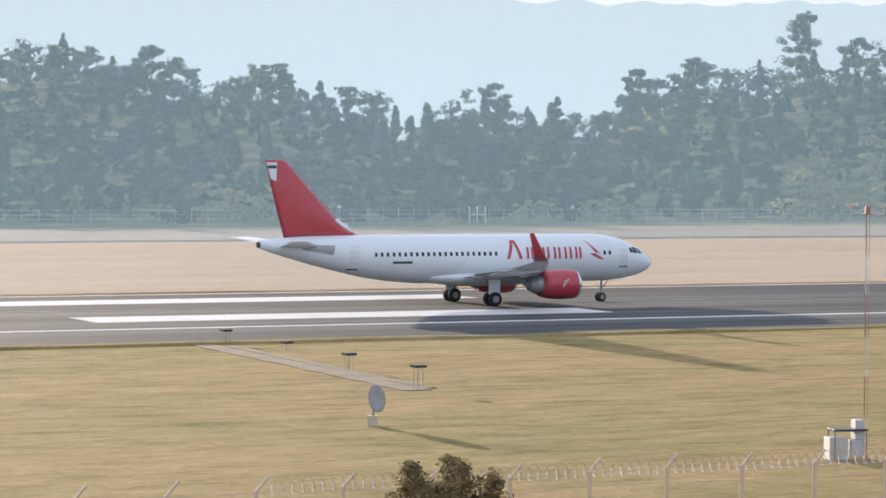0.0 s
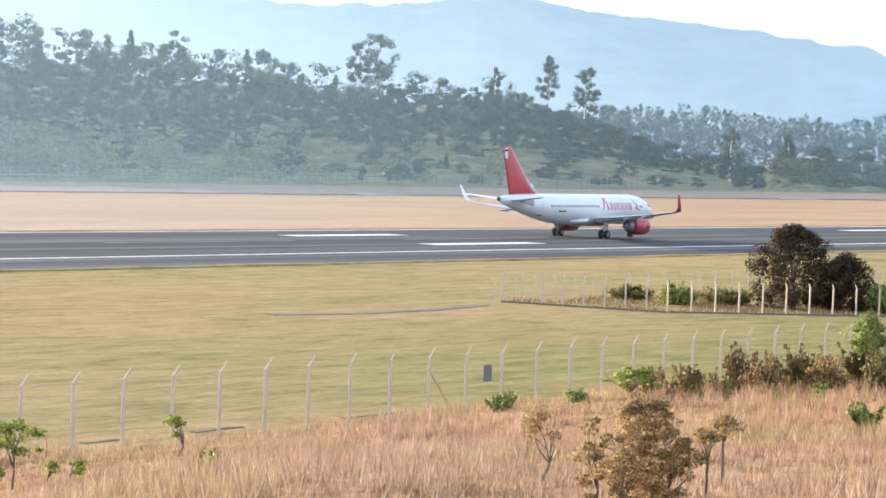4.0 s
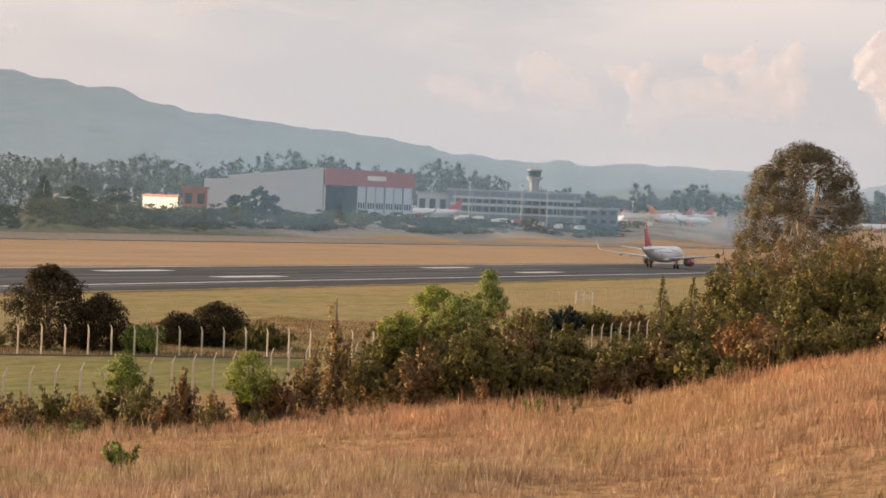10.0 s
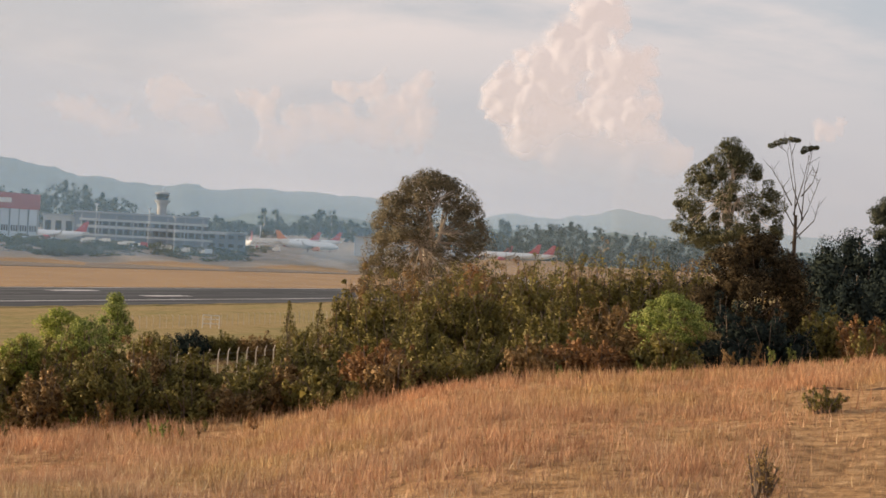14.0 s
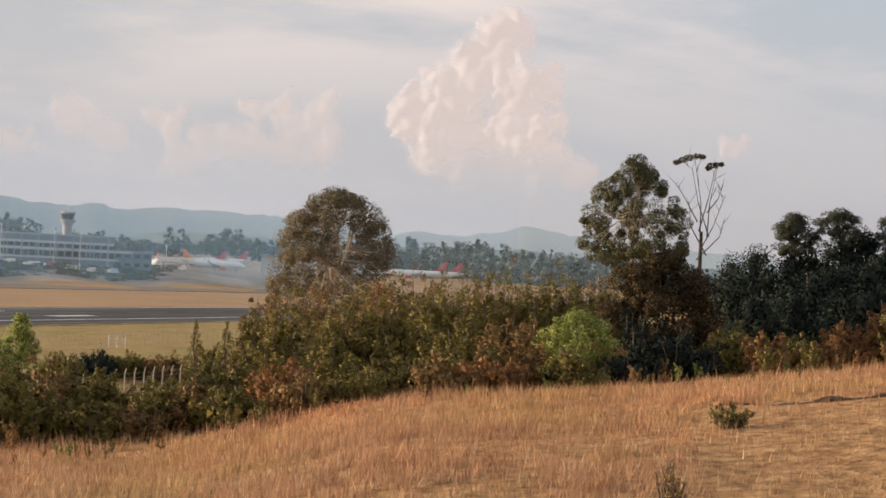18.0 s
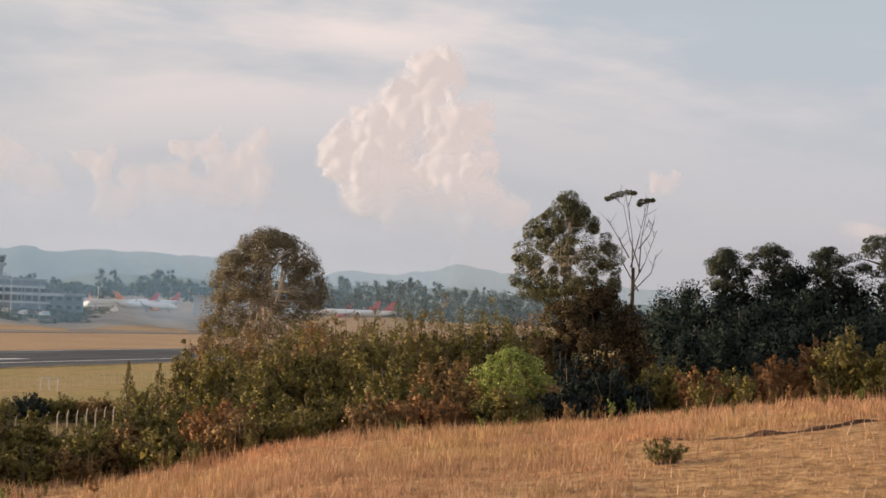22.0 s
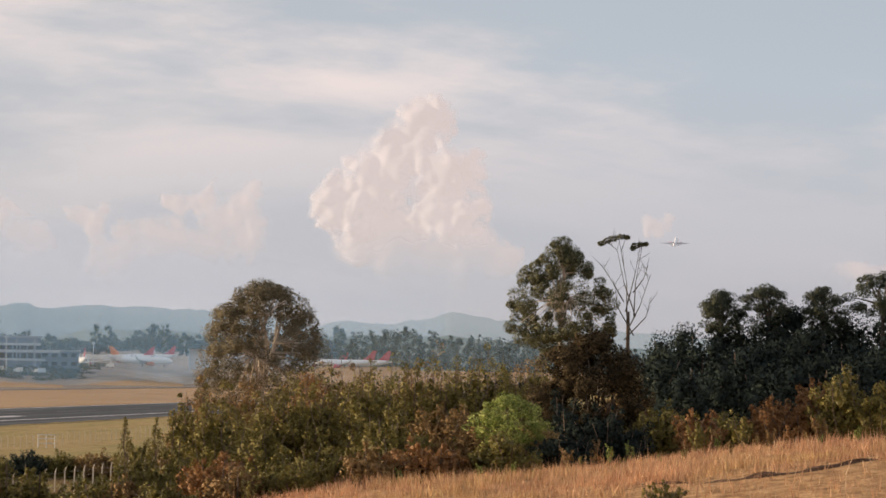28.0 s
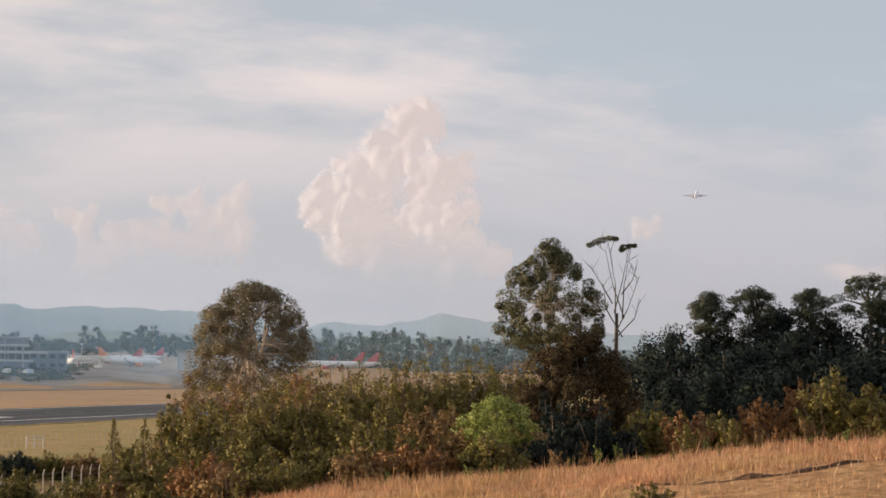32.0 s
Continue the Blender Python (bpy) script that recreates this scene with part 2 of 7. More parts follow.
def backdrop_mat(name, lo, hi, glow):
    """Hills in the distance: wooded, with the lit air before them painted as emission."""
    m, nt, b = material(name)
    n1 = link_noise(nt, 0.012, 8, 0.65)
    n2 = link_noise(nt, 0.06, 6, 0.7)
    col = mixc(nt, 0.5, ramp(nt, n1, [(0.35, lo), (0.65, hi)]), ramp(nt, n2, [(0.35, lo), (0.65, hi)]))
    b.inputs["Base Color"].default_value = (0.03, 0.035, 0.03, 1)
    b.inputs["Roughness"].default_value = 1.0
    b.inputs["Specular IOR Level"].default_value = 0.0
    # painted haze: paler emission on the sunward side and far to the right
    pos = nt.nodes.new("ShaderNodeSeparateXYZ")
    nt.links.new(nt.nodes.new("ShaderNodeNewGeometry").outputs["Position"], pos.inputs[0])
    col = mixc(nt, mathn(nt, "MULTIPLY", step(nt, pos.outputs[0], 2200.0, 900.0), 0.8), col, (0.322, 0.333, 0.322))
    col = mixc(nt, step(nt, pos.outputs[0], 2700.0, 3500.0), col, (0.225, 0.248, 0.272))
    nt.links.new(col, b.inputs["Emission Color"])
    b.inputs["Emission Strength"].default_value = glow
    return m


GROUND, ASPHALT = make_ground(), make_asphalt()
MARK = painted("runway_paint", (0.72, 0.70, 0.68), 0.6, vary=0.2, scale=0.4)
WHITE = painted("white_paint", (0.74, 0.80, 0.83), 0.3, vary=0.05, scale=0.6, coat=0.3)
RED = painted("red_paint", (0.44, 0.055, 0.07), 0.3, vary=0.1, scale=0.6, coat=0.3)
GREYP = painted("grey_metal", (0.34, 0.35, 0.36), 0.4, 0.4, vary=0.2)
DARKM = painted("dark_metal", (0.06, 0.06, 0.065), 0.45, 0.5, vary=0.25)
RUBBER = painted("rubber", (0.025, 0.025, 0.026), 0.8, vary=0.2)
GLASS = painted("dark_glass", (0.02, 0.025, 0.03), 0.08, vary=0.1)
TAXI = painted("worn_taxiway", (0.235, 0.180, 0.140), 0.95, vary=0.3, scale=0.06, gloss=0.03)
DARKTAXI = painted("taxiway_asphalt", (0.02, 0.02, 0.022), 0.95, vary=0.35, scale=0.1, gloss=0.03)
CONCRETE = painted("concrete", (0.60, 0.52, 0.41), 0.85, vary=0.25, scale=2.0)
WALLGREY = painted("grey_cladding", (0.50, 0.54, 0.57), 0.6, vary=0.1, scale=0.15)
BRICKRED = painted("red_wall", (0.40, 0.15, 0.10), 0.7, vary=0.2, scale=0.3)
STRIPRED = painted("faded_red_band", (0.36, 0.12, 0.125), 0.6, vary=0.15, scale=0.2)
BLUEPANEL = painted("blue_grey_panel", (0.48, 0.58, 0.66), 0.5, vary=0.1, scale=0.3)
BARK = painted("bark", (0.17, 0.13, 0.10), 0.9, vary=0.4, scale=2.0)
DARKBARK = painted("dark_bark", (0.085, 0.07, 0.055), 0.9, vary=0.4, scale=2.0)
PALEBARK = painted("pale_bark", (0.52, 0.46, 0.38), 0.8, vary=0.35, scale=1.5)
LEAF_FAR = leafy("far_leaves", [(0.0, (0.040, 0.060, 0.050)), (0.5, (0.045, 0.067, 0.055)), (1.0, (0.052, 0.075, 0.059))], 0.28, 0.9, 0.02, 0.06, 0.72, 1.22)
LEAF_MID = leafy("middling_leaves", [(0.0, (0.070, 0.086, 0.060)), (0.5, (0.080, 0.096, 0.065)), (1.0, (0.094, 0.106, 0.070))], 0.3, 0.9, 0.02, 0.06, 0.65, 1.3)
# blue in this leaf colour stands in for the haze before it
LEAF_FAR2 = leafy("haze_tinted_leaves", [(0.0, (0.055, 0.082, 0.10)), (0.5, (0.07, 0.10, 0.115)), (1.0, (0.10, 0.13, 0.135))], 0.3, 0.9, 0.02, 0.03, 0.65, 1.2)
LEAF_SCRUB = leafy("scrub_leaves", [(0.0, (0.24, 0.24, 0.13)), (0.5, (0.27, 0.265, 0.145)), (1.0, (0.31, 0.295, 0.16))], 0.3, 0.9, 0.02, 0.08, 0.6, 1.25)
LEAF_EUC = leafy("eucalyptus_leaves", [(0.0, (0.095, 0.085, 0.052)), (0.6, (0.165, 0.145, 0.092)), (1.0, (0.28, 0.24, 0.16))], 0.35, patch=1.6)
# bluish: haze over the dark tree row is put into the colour
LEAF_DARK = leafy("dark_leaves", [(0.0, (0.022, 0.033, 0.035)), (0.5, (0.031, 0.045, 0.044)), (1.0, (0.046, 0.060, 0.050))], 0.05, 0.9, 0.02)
# lighter copy for the row's heads, painting their tops as sunlit
LEAF_ROW = leafy("row_leaves", [(0.0, (0.034, 0.047, 0.043)), (0.5, (0.060, 0.076, 0.060)), (1.0, (0.125, 0.13, 0.086))], 0.15, 0.7, 0.08)
LEAF_BROWN = leafy("brown_leaves", [(0.0, (0.18, 0.116, 0.047)), (0.6, (0.265, 0.168, 0.068)), (1.0, (0.36, 0.235, 0.10))], 0.16, patch=1.5, lo=0.3)
LEAF_PLOT = leafy("plot_leaves", [(0.0, (0.022, 0.018, 0.011)), (0.5, (0.058, 0.046, 0.026)), (1.0, (0.13, 0.095, 0.052))], 0.2, 0.7, 0.1, patch=1.6, lo=0.4)
LEAF_OLIVE = leafy("olive_leaves", [(0.0, (0.13, 0.118, 0.033)), (0.6, (0.20, 0.175, 0.047)), (1.0, (0.29, 0.245, 0.070))], 0.16, patch=1.5, lo=0.3)
LEAF_GREEN = leafy("bright_leaves", [(0.0, (0.095, 0.14, 0.038)), (0.5, (0.25, 0.32, 0.08)), (1.0, (0.50, 0.54, 0.19))], 0.34, patch=2.2)
LEAF_BRONZE = leafy("bronze_leaves", [(0.0, (0.17, 0.115, 0.05)), (0.5, (0.36, 0.25, 0.11)), (1.0, (0.58, 0.44, 0.21))], 0.42)
LEAF_LIME = leafy("lime_leaves", [(0.0, (0.14, 0.19, 0.04)), (0.5, (0.30, 0.36, 0.08)), (1.0, (0.48, 0.51, 0.15))], 0.5)
LEAF_EUC_DARK = leafy("dark_eucalyptus_leaves", [(0.0, (0.035, 0.046, 0.024)), (0.5, (0.080, 0.090, 0.046)), (1.0, (0.20, 0.19, 0.10))], 0.25, patch=1.6)
LEAF_SLOPE = leafy("slope_leaves", [(0.0, (0.10, 0.085, 0.042)), (0.6, (0.20, 0.165, 0.075)), (1.0, (0.33, 0.27, 0.13))], 0.25, patch=1.6, lo=0.4)
LEAF_RUST = leafy("rusty_leaves", [(0.0, (0.20, 0.100, 0.041)), (0.6, (0.28, 0.146, 0.058)), (1.0, (0.36, 0.20, 0.085))], 0.22, patch=2.2)


def make_straw():
    """Dry grass: reddish, straw and greenish patches, each blade its own tint."""
    m = leafy("dry_grass", [(0.0, (0.37, 0.208, 0.128)), (0.4, (0.475, 0.288, 0.178)), (0.85, (0.555, 0.358, 0.225)), (1.0, (0.66, 0.50, 0.345))], 0.3, 0.7)
    nt = m.node_tree
    b = nt.nodes["Principled BSDF"]
    old = b.inputs["Base Color"].links[0].from_socket
    pos = nt.nodes.new("ShaderNodeNewGeometry").outputs["Position"]
    n1 = link_noise(nt, 0.16, 4, 0.6, pos)
    n2 = link_noise(nt, 0.9, 6, 0.7, pos)
    px = nt.nodes.new("ShaderNodeSeparateXYZ")
    nt.links.new(pos, px.inputs[0])
    tint = mixc(nt, 0.75, ramp(nt, n1, [(0.38, (1.04, 0.95, 0.9)), (0.5, (1.0, 1.0, 1.0)), (0.6, (0.95, 1.01, 0.84))]), ramp(nt, n2, [(0.3, (0.60, 0.50, 0.44)), (0.46, (1.0, 0.96, 0.94)), (0.62, (1.22, 1.24, 1.24))]), "MULTIPLY")
    # bluer towards the left end, imitating the cooler, hazier light there
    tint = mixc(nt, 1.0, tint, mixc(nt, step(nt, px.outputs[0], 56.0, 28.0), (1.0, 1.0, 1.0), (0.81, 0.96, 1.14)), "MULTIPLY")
    col = mixc(nt, 1.0, old, tint, "MULTIPLY")
    for ln in list(old.links):
        if ln.to_node.bl_idname in ("ShaderNodeBsdfPrincipled", "ShaderNodeBsdfTranslucent"):
            nt.links.new(col, ln.to_socket)
    return m


STRAW = make_straw()
PLOT_STRAW = leafy("plot_grass", [(0.0, (0.17, 0.115, 0.07)), (0.5, (0.26, 0.18, 0.11)), (1.0, (0.34, 0.26, 0.16))], 0.3, 0.9, 0.1)
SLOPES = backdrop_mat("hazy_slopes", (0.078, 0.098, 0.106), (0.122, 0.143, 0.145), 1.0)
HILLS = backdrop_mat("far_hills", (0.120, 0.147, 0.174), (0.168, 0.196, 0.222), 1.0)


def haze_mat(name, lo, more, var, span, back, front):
    """Sheet that imitates haze: scatters a little light, lets the rest through, thins upwards."""
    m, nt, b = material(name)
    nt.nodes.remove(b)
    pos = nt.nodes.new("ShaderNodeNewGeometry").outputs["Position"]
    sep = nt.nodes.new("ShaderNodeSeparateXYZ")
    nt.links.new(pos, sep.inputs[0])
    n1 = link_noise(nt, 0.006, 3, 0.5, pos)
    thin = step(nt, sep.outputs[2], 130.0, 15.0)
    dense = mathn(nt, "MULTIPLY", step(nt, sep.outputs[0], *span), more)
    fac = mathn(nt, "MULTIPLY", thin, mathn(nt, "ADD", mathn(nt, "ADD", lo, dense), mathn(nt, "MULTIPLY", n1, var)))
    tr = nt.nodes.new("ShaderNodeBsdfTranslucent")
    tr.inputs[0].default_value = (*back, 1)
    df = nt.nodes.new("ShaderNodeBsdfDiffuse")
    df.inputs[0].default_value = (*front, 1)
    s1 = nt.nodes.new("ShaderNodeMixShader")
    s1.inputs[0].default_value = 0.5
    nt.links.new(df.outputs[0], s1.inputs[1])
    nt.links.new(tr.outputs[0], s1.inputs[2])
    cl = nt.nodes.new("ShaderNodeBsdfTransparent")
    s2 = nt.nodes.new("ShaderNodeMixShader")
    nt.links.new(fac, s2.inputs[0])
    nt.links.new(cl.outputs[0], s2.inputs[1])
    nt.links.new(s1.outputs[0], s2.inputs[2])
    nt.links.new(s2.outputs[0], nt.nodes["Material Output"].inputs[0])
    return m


# haze put in as sheets; the first is denser towards the sun, for glare
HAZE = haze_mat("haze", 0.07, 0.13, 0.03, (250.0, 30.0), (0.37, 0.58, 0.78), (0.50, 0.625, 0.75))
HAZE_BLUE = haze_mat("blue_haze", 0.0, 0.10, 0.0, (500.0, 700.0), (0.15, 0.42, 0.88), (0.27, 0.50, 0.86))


# ---- mesh helpers ----
def mesh_ob(name, verts, faces, mat, parent=None, smooth=False):
    me = bpy.data.meshes.new(name)
    me.from_pydata(verts, [], faces)
    me.materials.append(mat)
    if smooth:
        me.polygons.foreach_set("use_smooth", [True] * len(me.polygons))
    ob = new(name, me)
    ob.parent = parent
    return ob


def part(name, bm, mat, parent=None, label="", smooth=False):
    """Links a bmesh as one mesh object under a thing or a part."""
    me = bpy.data.meshes.new(name)
    bmesh.ops.recalc_face_normals(bm, faces=bm.faces)
    for fc in bm.faces:
        fc.smooth = smooth
    bm.to_mesh(me)
    bm.free()
    me.materials.append(mat)
    ob = new(name, me)
    ob.parent = parent
    return tagged(ob, label)


def empty(name, m, label, category, group="", kind=""):
    ob = new(name)
    ob.empty_display_size = 0.3
    ob.matrix_basis = m
    return tagged(ob, label, category, group, kind)


def boxes(*specs, bev=0.0):
    """A bmesh of boxes (x0, y0, z0, x1, y1, z1)."""
    bm = bmesh.new()
    for x0, y0, z0, x1, y1, z1 in specs:
        g = bmesh.ops.create_cube(bm, size=1.0)
        bmesh.ops.scale(bm, verts=g["verts"], vec=(x1 - x0, y1 - y0, z1 - z0))
        bmesh.ops.translate(bm, verts=g["verts"], vec=((x0 + x1) / 2, (y0 + y1) / 2, (z0 + z1) / 2))
    if bev:
        bmesh.ops.bevel(bm, geom=list(bm.edges), offset=bev, segments=2, affect="EDGES", profile=0.7)
    return bm


def rod(bm, a, b, r0, r1=None, n=8):
    """A tapered round bar from a to b."""
    a, b = Vector(a), Vector(b)
    q = (b - a).to_track_quat("Z", "Y").to_matrix()
    r1 = r0 if r1 is None else r1
    rings = []
    for p, r in ((a, r0), (b, r1)):
        rings.append([bm.verts.new(p + q @ Vector((math.cos(t) * r, math.sin(t) * r, 0))) for t in (2 * math.pi * i / n for i in range(n))])
    for i in range(n):
        bm.faces.new((rings[0][i], rings[0][(i + 1) % n], rings[1][(i + 1) % n], rings[1][i]))
    bm.faces.new(rings[0][::-1])
    bm.faces.new(rings[1])


def loft(bm, rings, closed=True, caps=True):
    rows = [[bm.verts.new(p) for p in ring] for ring in rings]
    n = len(rows[0])
    for a, b in zip(rows, rows[1:]):
        for i in range(n if closed else n - 1):
            bm.faces.new((a[i], a[(i + 1) % n], b[(i + 1) % n], b[i]))
    if caps:
        bm.faces.new(rows[0][::-1])
        bm.faces.new(rows[-1])
    return rows


def wing_ring(le, te, thick, y, z, axis="y", n=10):
    """An aerofoil section between leading edge x and trailing edge x."""
    pts = []
    for i in range(2 * n):
        t = i / n if i < n else 2 - i / n
        side = 1 if i < n else -1
        prof = 5 * thick * (0.2969 * math.sqrt(t) - 0.126 * t - 0.3516 * t * t + 0.2843 * t ** 3 - 0.1015 * t ** 4)
        x = le + (te - le) * t
        d = side * max(prof, 0.004) * abs(te - le)
        pts.append((x, y, z + d) if axis == "y" else (x, y + d, z))
    return pts


# ---- the land ----
BROW = [(-75, -0.7), (-63, -1.05), (-58.5, -1.5), (-55, -1.95), (-51, -2.4), (-49, -2.95), (-46.5, -3.5), (-42, -3.95),
        (-36.5, -4.45), (-33, -4.75), (-29.4, -5.2), (-25.5, -5.65), (-21.8, -6.1), (-17.2, -6.75), (-12.5, -7.25), (-9, -7.55), (-6, -7.75), (0, -8.6), (30, -10.5)]
BROW_D = 72.0
# the skyline of the wooded hill, by azimuth and elevation
WOODS = [(-37, -0.3), (-36.3, -0.19), (-34, 0.2), (-32.2, 0.66), (-31.1, 0.84), (-30.3, 1.15), (-28, 1.5), (-27, 1.5), (-24, 1.65), (-22.8, 1.9), (-21.2, 2.1), (-19.4, 2.2),
         (-17.5, 2.3), (-15.7, 2.45), (-14, 2.9), (-11.5, 2.9), (-10.2, 2.6), (-8.5, 2.65), (-7, 2.35), (-5.3, 2.2), (-3.8, 1.95), (-3.1, 0.95), (-2.4, 1.35), (-1, 1.5), (0.8, 1.3),
         (1.1, 1.25), (1.6, 1.7), (2.9, 1.8), (3.6, 2.1), (5, 2.0), (6.4, 2.4), (8, 2.6), (10, 2.5), (16, 2.3), (24, 2.0)]


def table(rows, x):
    return float(np.interp(x, [r[0] for r in rows], [r[1] for r in rows]))


def smooth01(t):
    t = min(1.0, max(0.0, t))
    return t * t * (3 - 2 * t)


def ground_z(x, y):
    """Height of the land: the eye's hill, its brow, the flat airfield, the wooded hill behind it."""
    d = math.hypot(x, y)
    if d < 0.01:
        return 9.4
    az = math.degrees(math.atan2(-x, y))
    azc = max(-75.0, min(30.0, az)) if -160 < az < 110 else -75.0
    l = -x * math.sin(PSI) + y * math.cos(PSI)
    z = 0.0
    brow = 11.06 + BROW_D * math.tan(radians(table(BROW, azc) - 0.42))
    across = max(math.cos(radians(azc - 26.5)), 0.05)
    foot = min(max(66.5 / across * 0.9, BROW_D + 8), 250.0)
    low = 11.06 - 38 * math.tan(radians(7.4 + max(0.0, (-azc - 45)) * -0.05 + min(2.5, max(0.0, azc + 24) * 0.2)))
    if d < 38:
        z = 9.4 + (low - 9.4) * smooth01(d / 38)
    elif d < BROW_D:
        z = low + (brow - low) * smooth01((d - 38) / (BROW_D - 38)) ** 0.8
    elif d < foot:
        z = brow * (1 - smooth01((d - BROW_D) / (foot - BROW_D)))
    z = max(z, 0.0)
    if d < 300:
        lump = noise.noise((x * 0.12, y * 0.12, 0)) * 0.22 + noise.noise((x * 0.5, y * 0.5, 3)) * 0.07
        z += lump * smooth01((62 - l) / 8) if l > 54 else lump
    if l > 455 and -38 < az < 40:
        k = smooth01((l - 455) / 190)
        z += max(0.0, 11.06 + d * math.tan(radians(table(WOODS, az) - 0.9 + 0.2 * smooth01((-20 - az) / 6)))) * k
    if l > 446 and -75 < az <= -34:
        z = max(z, (8.5 + 2.0 * smooth01((-43.0 - az) / 6.0)) * smooth01((l - 432) / 72)) + 14 * smooth01((d - 1750) / 500)
    if -60 < az < -50.3 and d > 1850:
        z = max(z, 10.4 * smooth01((d - 1850) / 130) * smooth01((-50.3 - az) / 0.8) * smooth01((az + 60) / 2))
    return z - 0.02


def build_ground():
    azs = sorted(set([-180 + 6 * i for i in range(60)] + [-74 + 0.5 * i for i in range(190)]))
    ds = [0.5, 4, 10, 18, 26, 32, 36] + [38 + 1.5 * i for i in range(26)] + [78 + 4 * i for i in range(46)]
    ds += [264 + 14 * i for i in range(14)] + [470 + 20 * i for i in range(30)] + [1100, 1250, 1450, 1700, 2000, 2500, 3200, 4000, 4900]
    verts = []
    for d in ds:
        for az in azs:
            p = polar(az, d)
            verts.append((p.x, p.y, ground_z(p.x, p.y)))
    n = len(azs)
    faces = []
    for i in range(len(ds) - 1):
        for j in range(n):
            a, b = i * n + j, i * n + (j + 1) % n
            faces.append((a, b, b + n, a + n))
    faces.append(tuple(range(n))[::-1])
    ob = mesh_ob("ground", verts, faces, GROUND, smooth=True)
    tagged(ob, "dry yellow grass of the airfield and the wild slope", "ground", kind="structure")


build_ground()


def slab(name, s0, s1, l0, l1, z0, z1, mat, label, category, kind="structure", parent=None, steps=1):
    bm = bmesh.new()
    prev = None
    rings = []
    for i in range(steps + 1):
        s = s0 + (s1 - s0) * i / steps
        rings.append([rw(s, l0, z0), rw(s, l1, z0), rw(s, l1, z1), rw(s, l0, z1)])
    loft(bm, rings)
    ob = part(name, bm, mat, parent)
    if not parent:
        tagged(ob, label, category, kind=kind)
    return ob


WORN_MARK = painted("worn_runway_paint", (0.17, 0.165, 0.165), 0.7, vary=0.5, scale=0.3)
RUN = slab("runway", -260, 2900, 155.0, 213.6, -0.5, 0.03, ASPHALT, "long dark grey asphalt runway streaked with rubber", "runway")
slab("edge_line", -260, 2900, 168.1, 169.0, 0.031, 0.05, MARK, "", "", parent=RUN)
slab("edge_line", -260, 2900, 211.6, 212.5, 0.031, 0.05, MARK, "", "", parent=RUN)
for i in range(44):
    slab("centre_stripe", -250 + 50 * i, -220 + 50 * i, 190.1, 190.9, 0.031, 0.05, WORN_MARK, "", "", parent=RUN)
for s0, s1, w in ((61.5, 102.3, 6.3), (241.2, 262.2, 3.0), (376.8, 400.0, 3.0), (517.4, 542.5, 3.0)):
    for side in (-1, 1):
        c = 190.55 + side * (11.2 if w > 4 else 10.2)
        slab("touchdown_bar", s0, s1, c - w / 2, c + w / 2, 0.031, 0.05, MARK, "", "", parent=RUN)
slab("taxiway", -400, 2600, 354.0, 360.5, -0.5, 0.03, DARKTAXI, "narrow dark asphalt taxiway behind the grass", "taxiway")
slab("taxiway_shoulder", -400, 2600, 360.5, 421.0, -0.5, 0.025, TAXI, "pale worn shoulder beyond the taxiway", "taxiway")
for s0 in (168.0, 192.0, 297.0, 326.0, 455.0, 505.0, 640.0):
    bm = bmesh.new()
    loft(bm, [[rw(s0 + u, l, 0.031), rw(s0 + u + 2.2, l, 0.031), rw(s0 + u + 2.2, l, 0.05), rw(s0 + u, l, 0.05)] for u, l in ((0.0, 361.0), (9.0, 354.0))])
    tagged(part("taxiway_mark", bm, MARK), "slanting white painted mark on the taxiway", "marking", kind="structure")


def verge(name, l, h, w, label):
    """A low lip of uncut grass along the paving."""
    bm = bmesh.new()
    rng = random.Random(int(l))
    rings = []
    for i in range(420):
        s = -260 + 6.0 * i
        k = h * rng.uniform(0.5, 1.3)
        rings.append([rw(s, l - w * 0.5, -0.2), rw(s, l - w * 0.35, k * 0.8), rw(s, l, k), rw(s, l + w * 0.5, -0.2)])
    loft(bm, rings)
    tagged(part(name, bm, GROUND), label, "verge", kind="structure")


verge("trim_verge_far", 215.0, 0.12, 3.0, "low uncut grass lip behind the runway")
verge("trim_verge_near", 154.2, 0.16, 2.4, "low uncut grass lip before the runway")


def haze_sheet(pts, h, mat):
    """A thin upright sheet along a line on the ground, added to imitate haze."""
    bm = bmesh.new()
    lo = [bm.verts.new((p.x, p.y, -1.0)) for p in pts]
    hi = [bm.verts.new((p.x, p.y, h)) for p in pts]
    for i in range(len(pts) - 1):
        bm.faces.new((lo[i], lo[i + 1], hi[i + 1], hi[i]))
    tagged(part("backdrop_haze", bm, mat), "thin pale sheet imitating haze before distant woods", "haze", kind="structure")


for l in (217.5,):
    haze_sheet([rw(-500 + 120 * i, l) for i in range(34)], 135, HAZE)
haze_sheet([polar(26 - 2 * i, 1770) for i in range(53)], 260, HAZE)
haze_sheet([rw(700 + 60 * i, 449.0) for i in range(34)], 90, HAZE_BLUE)


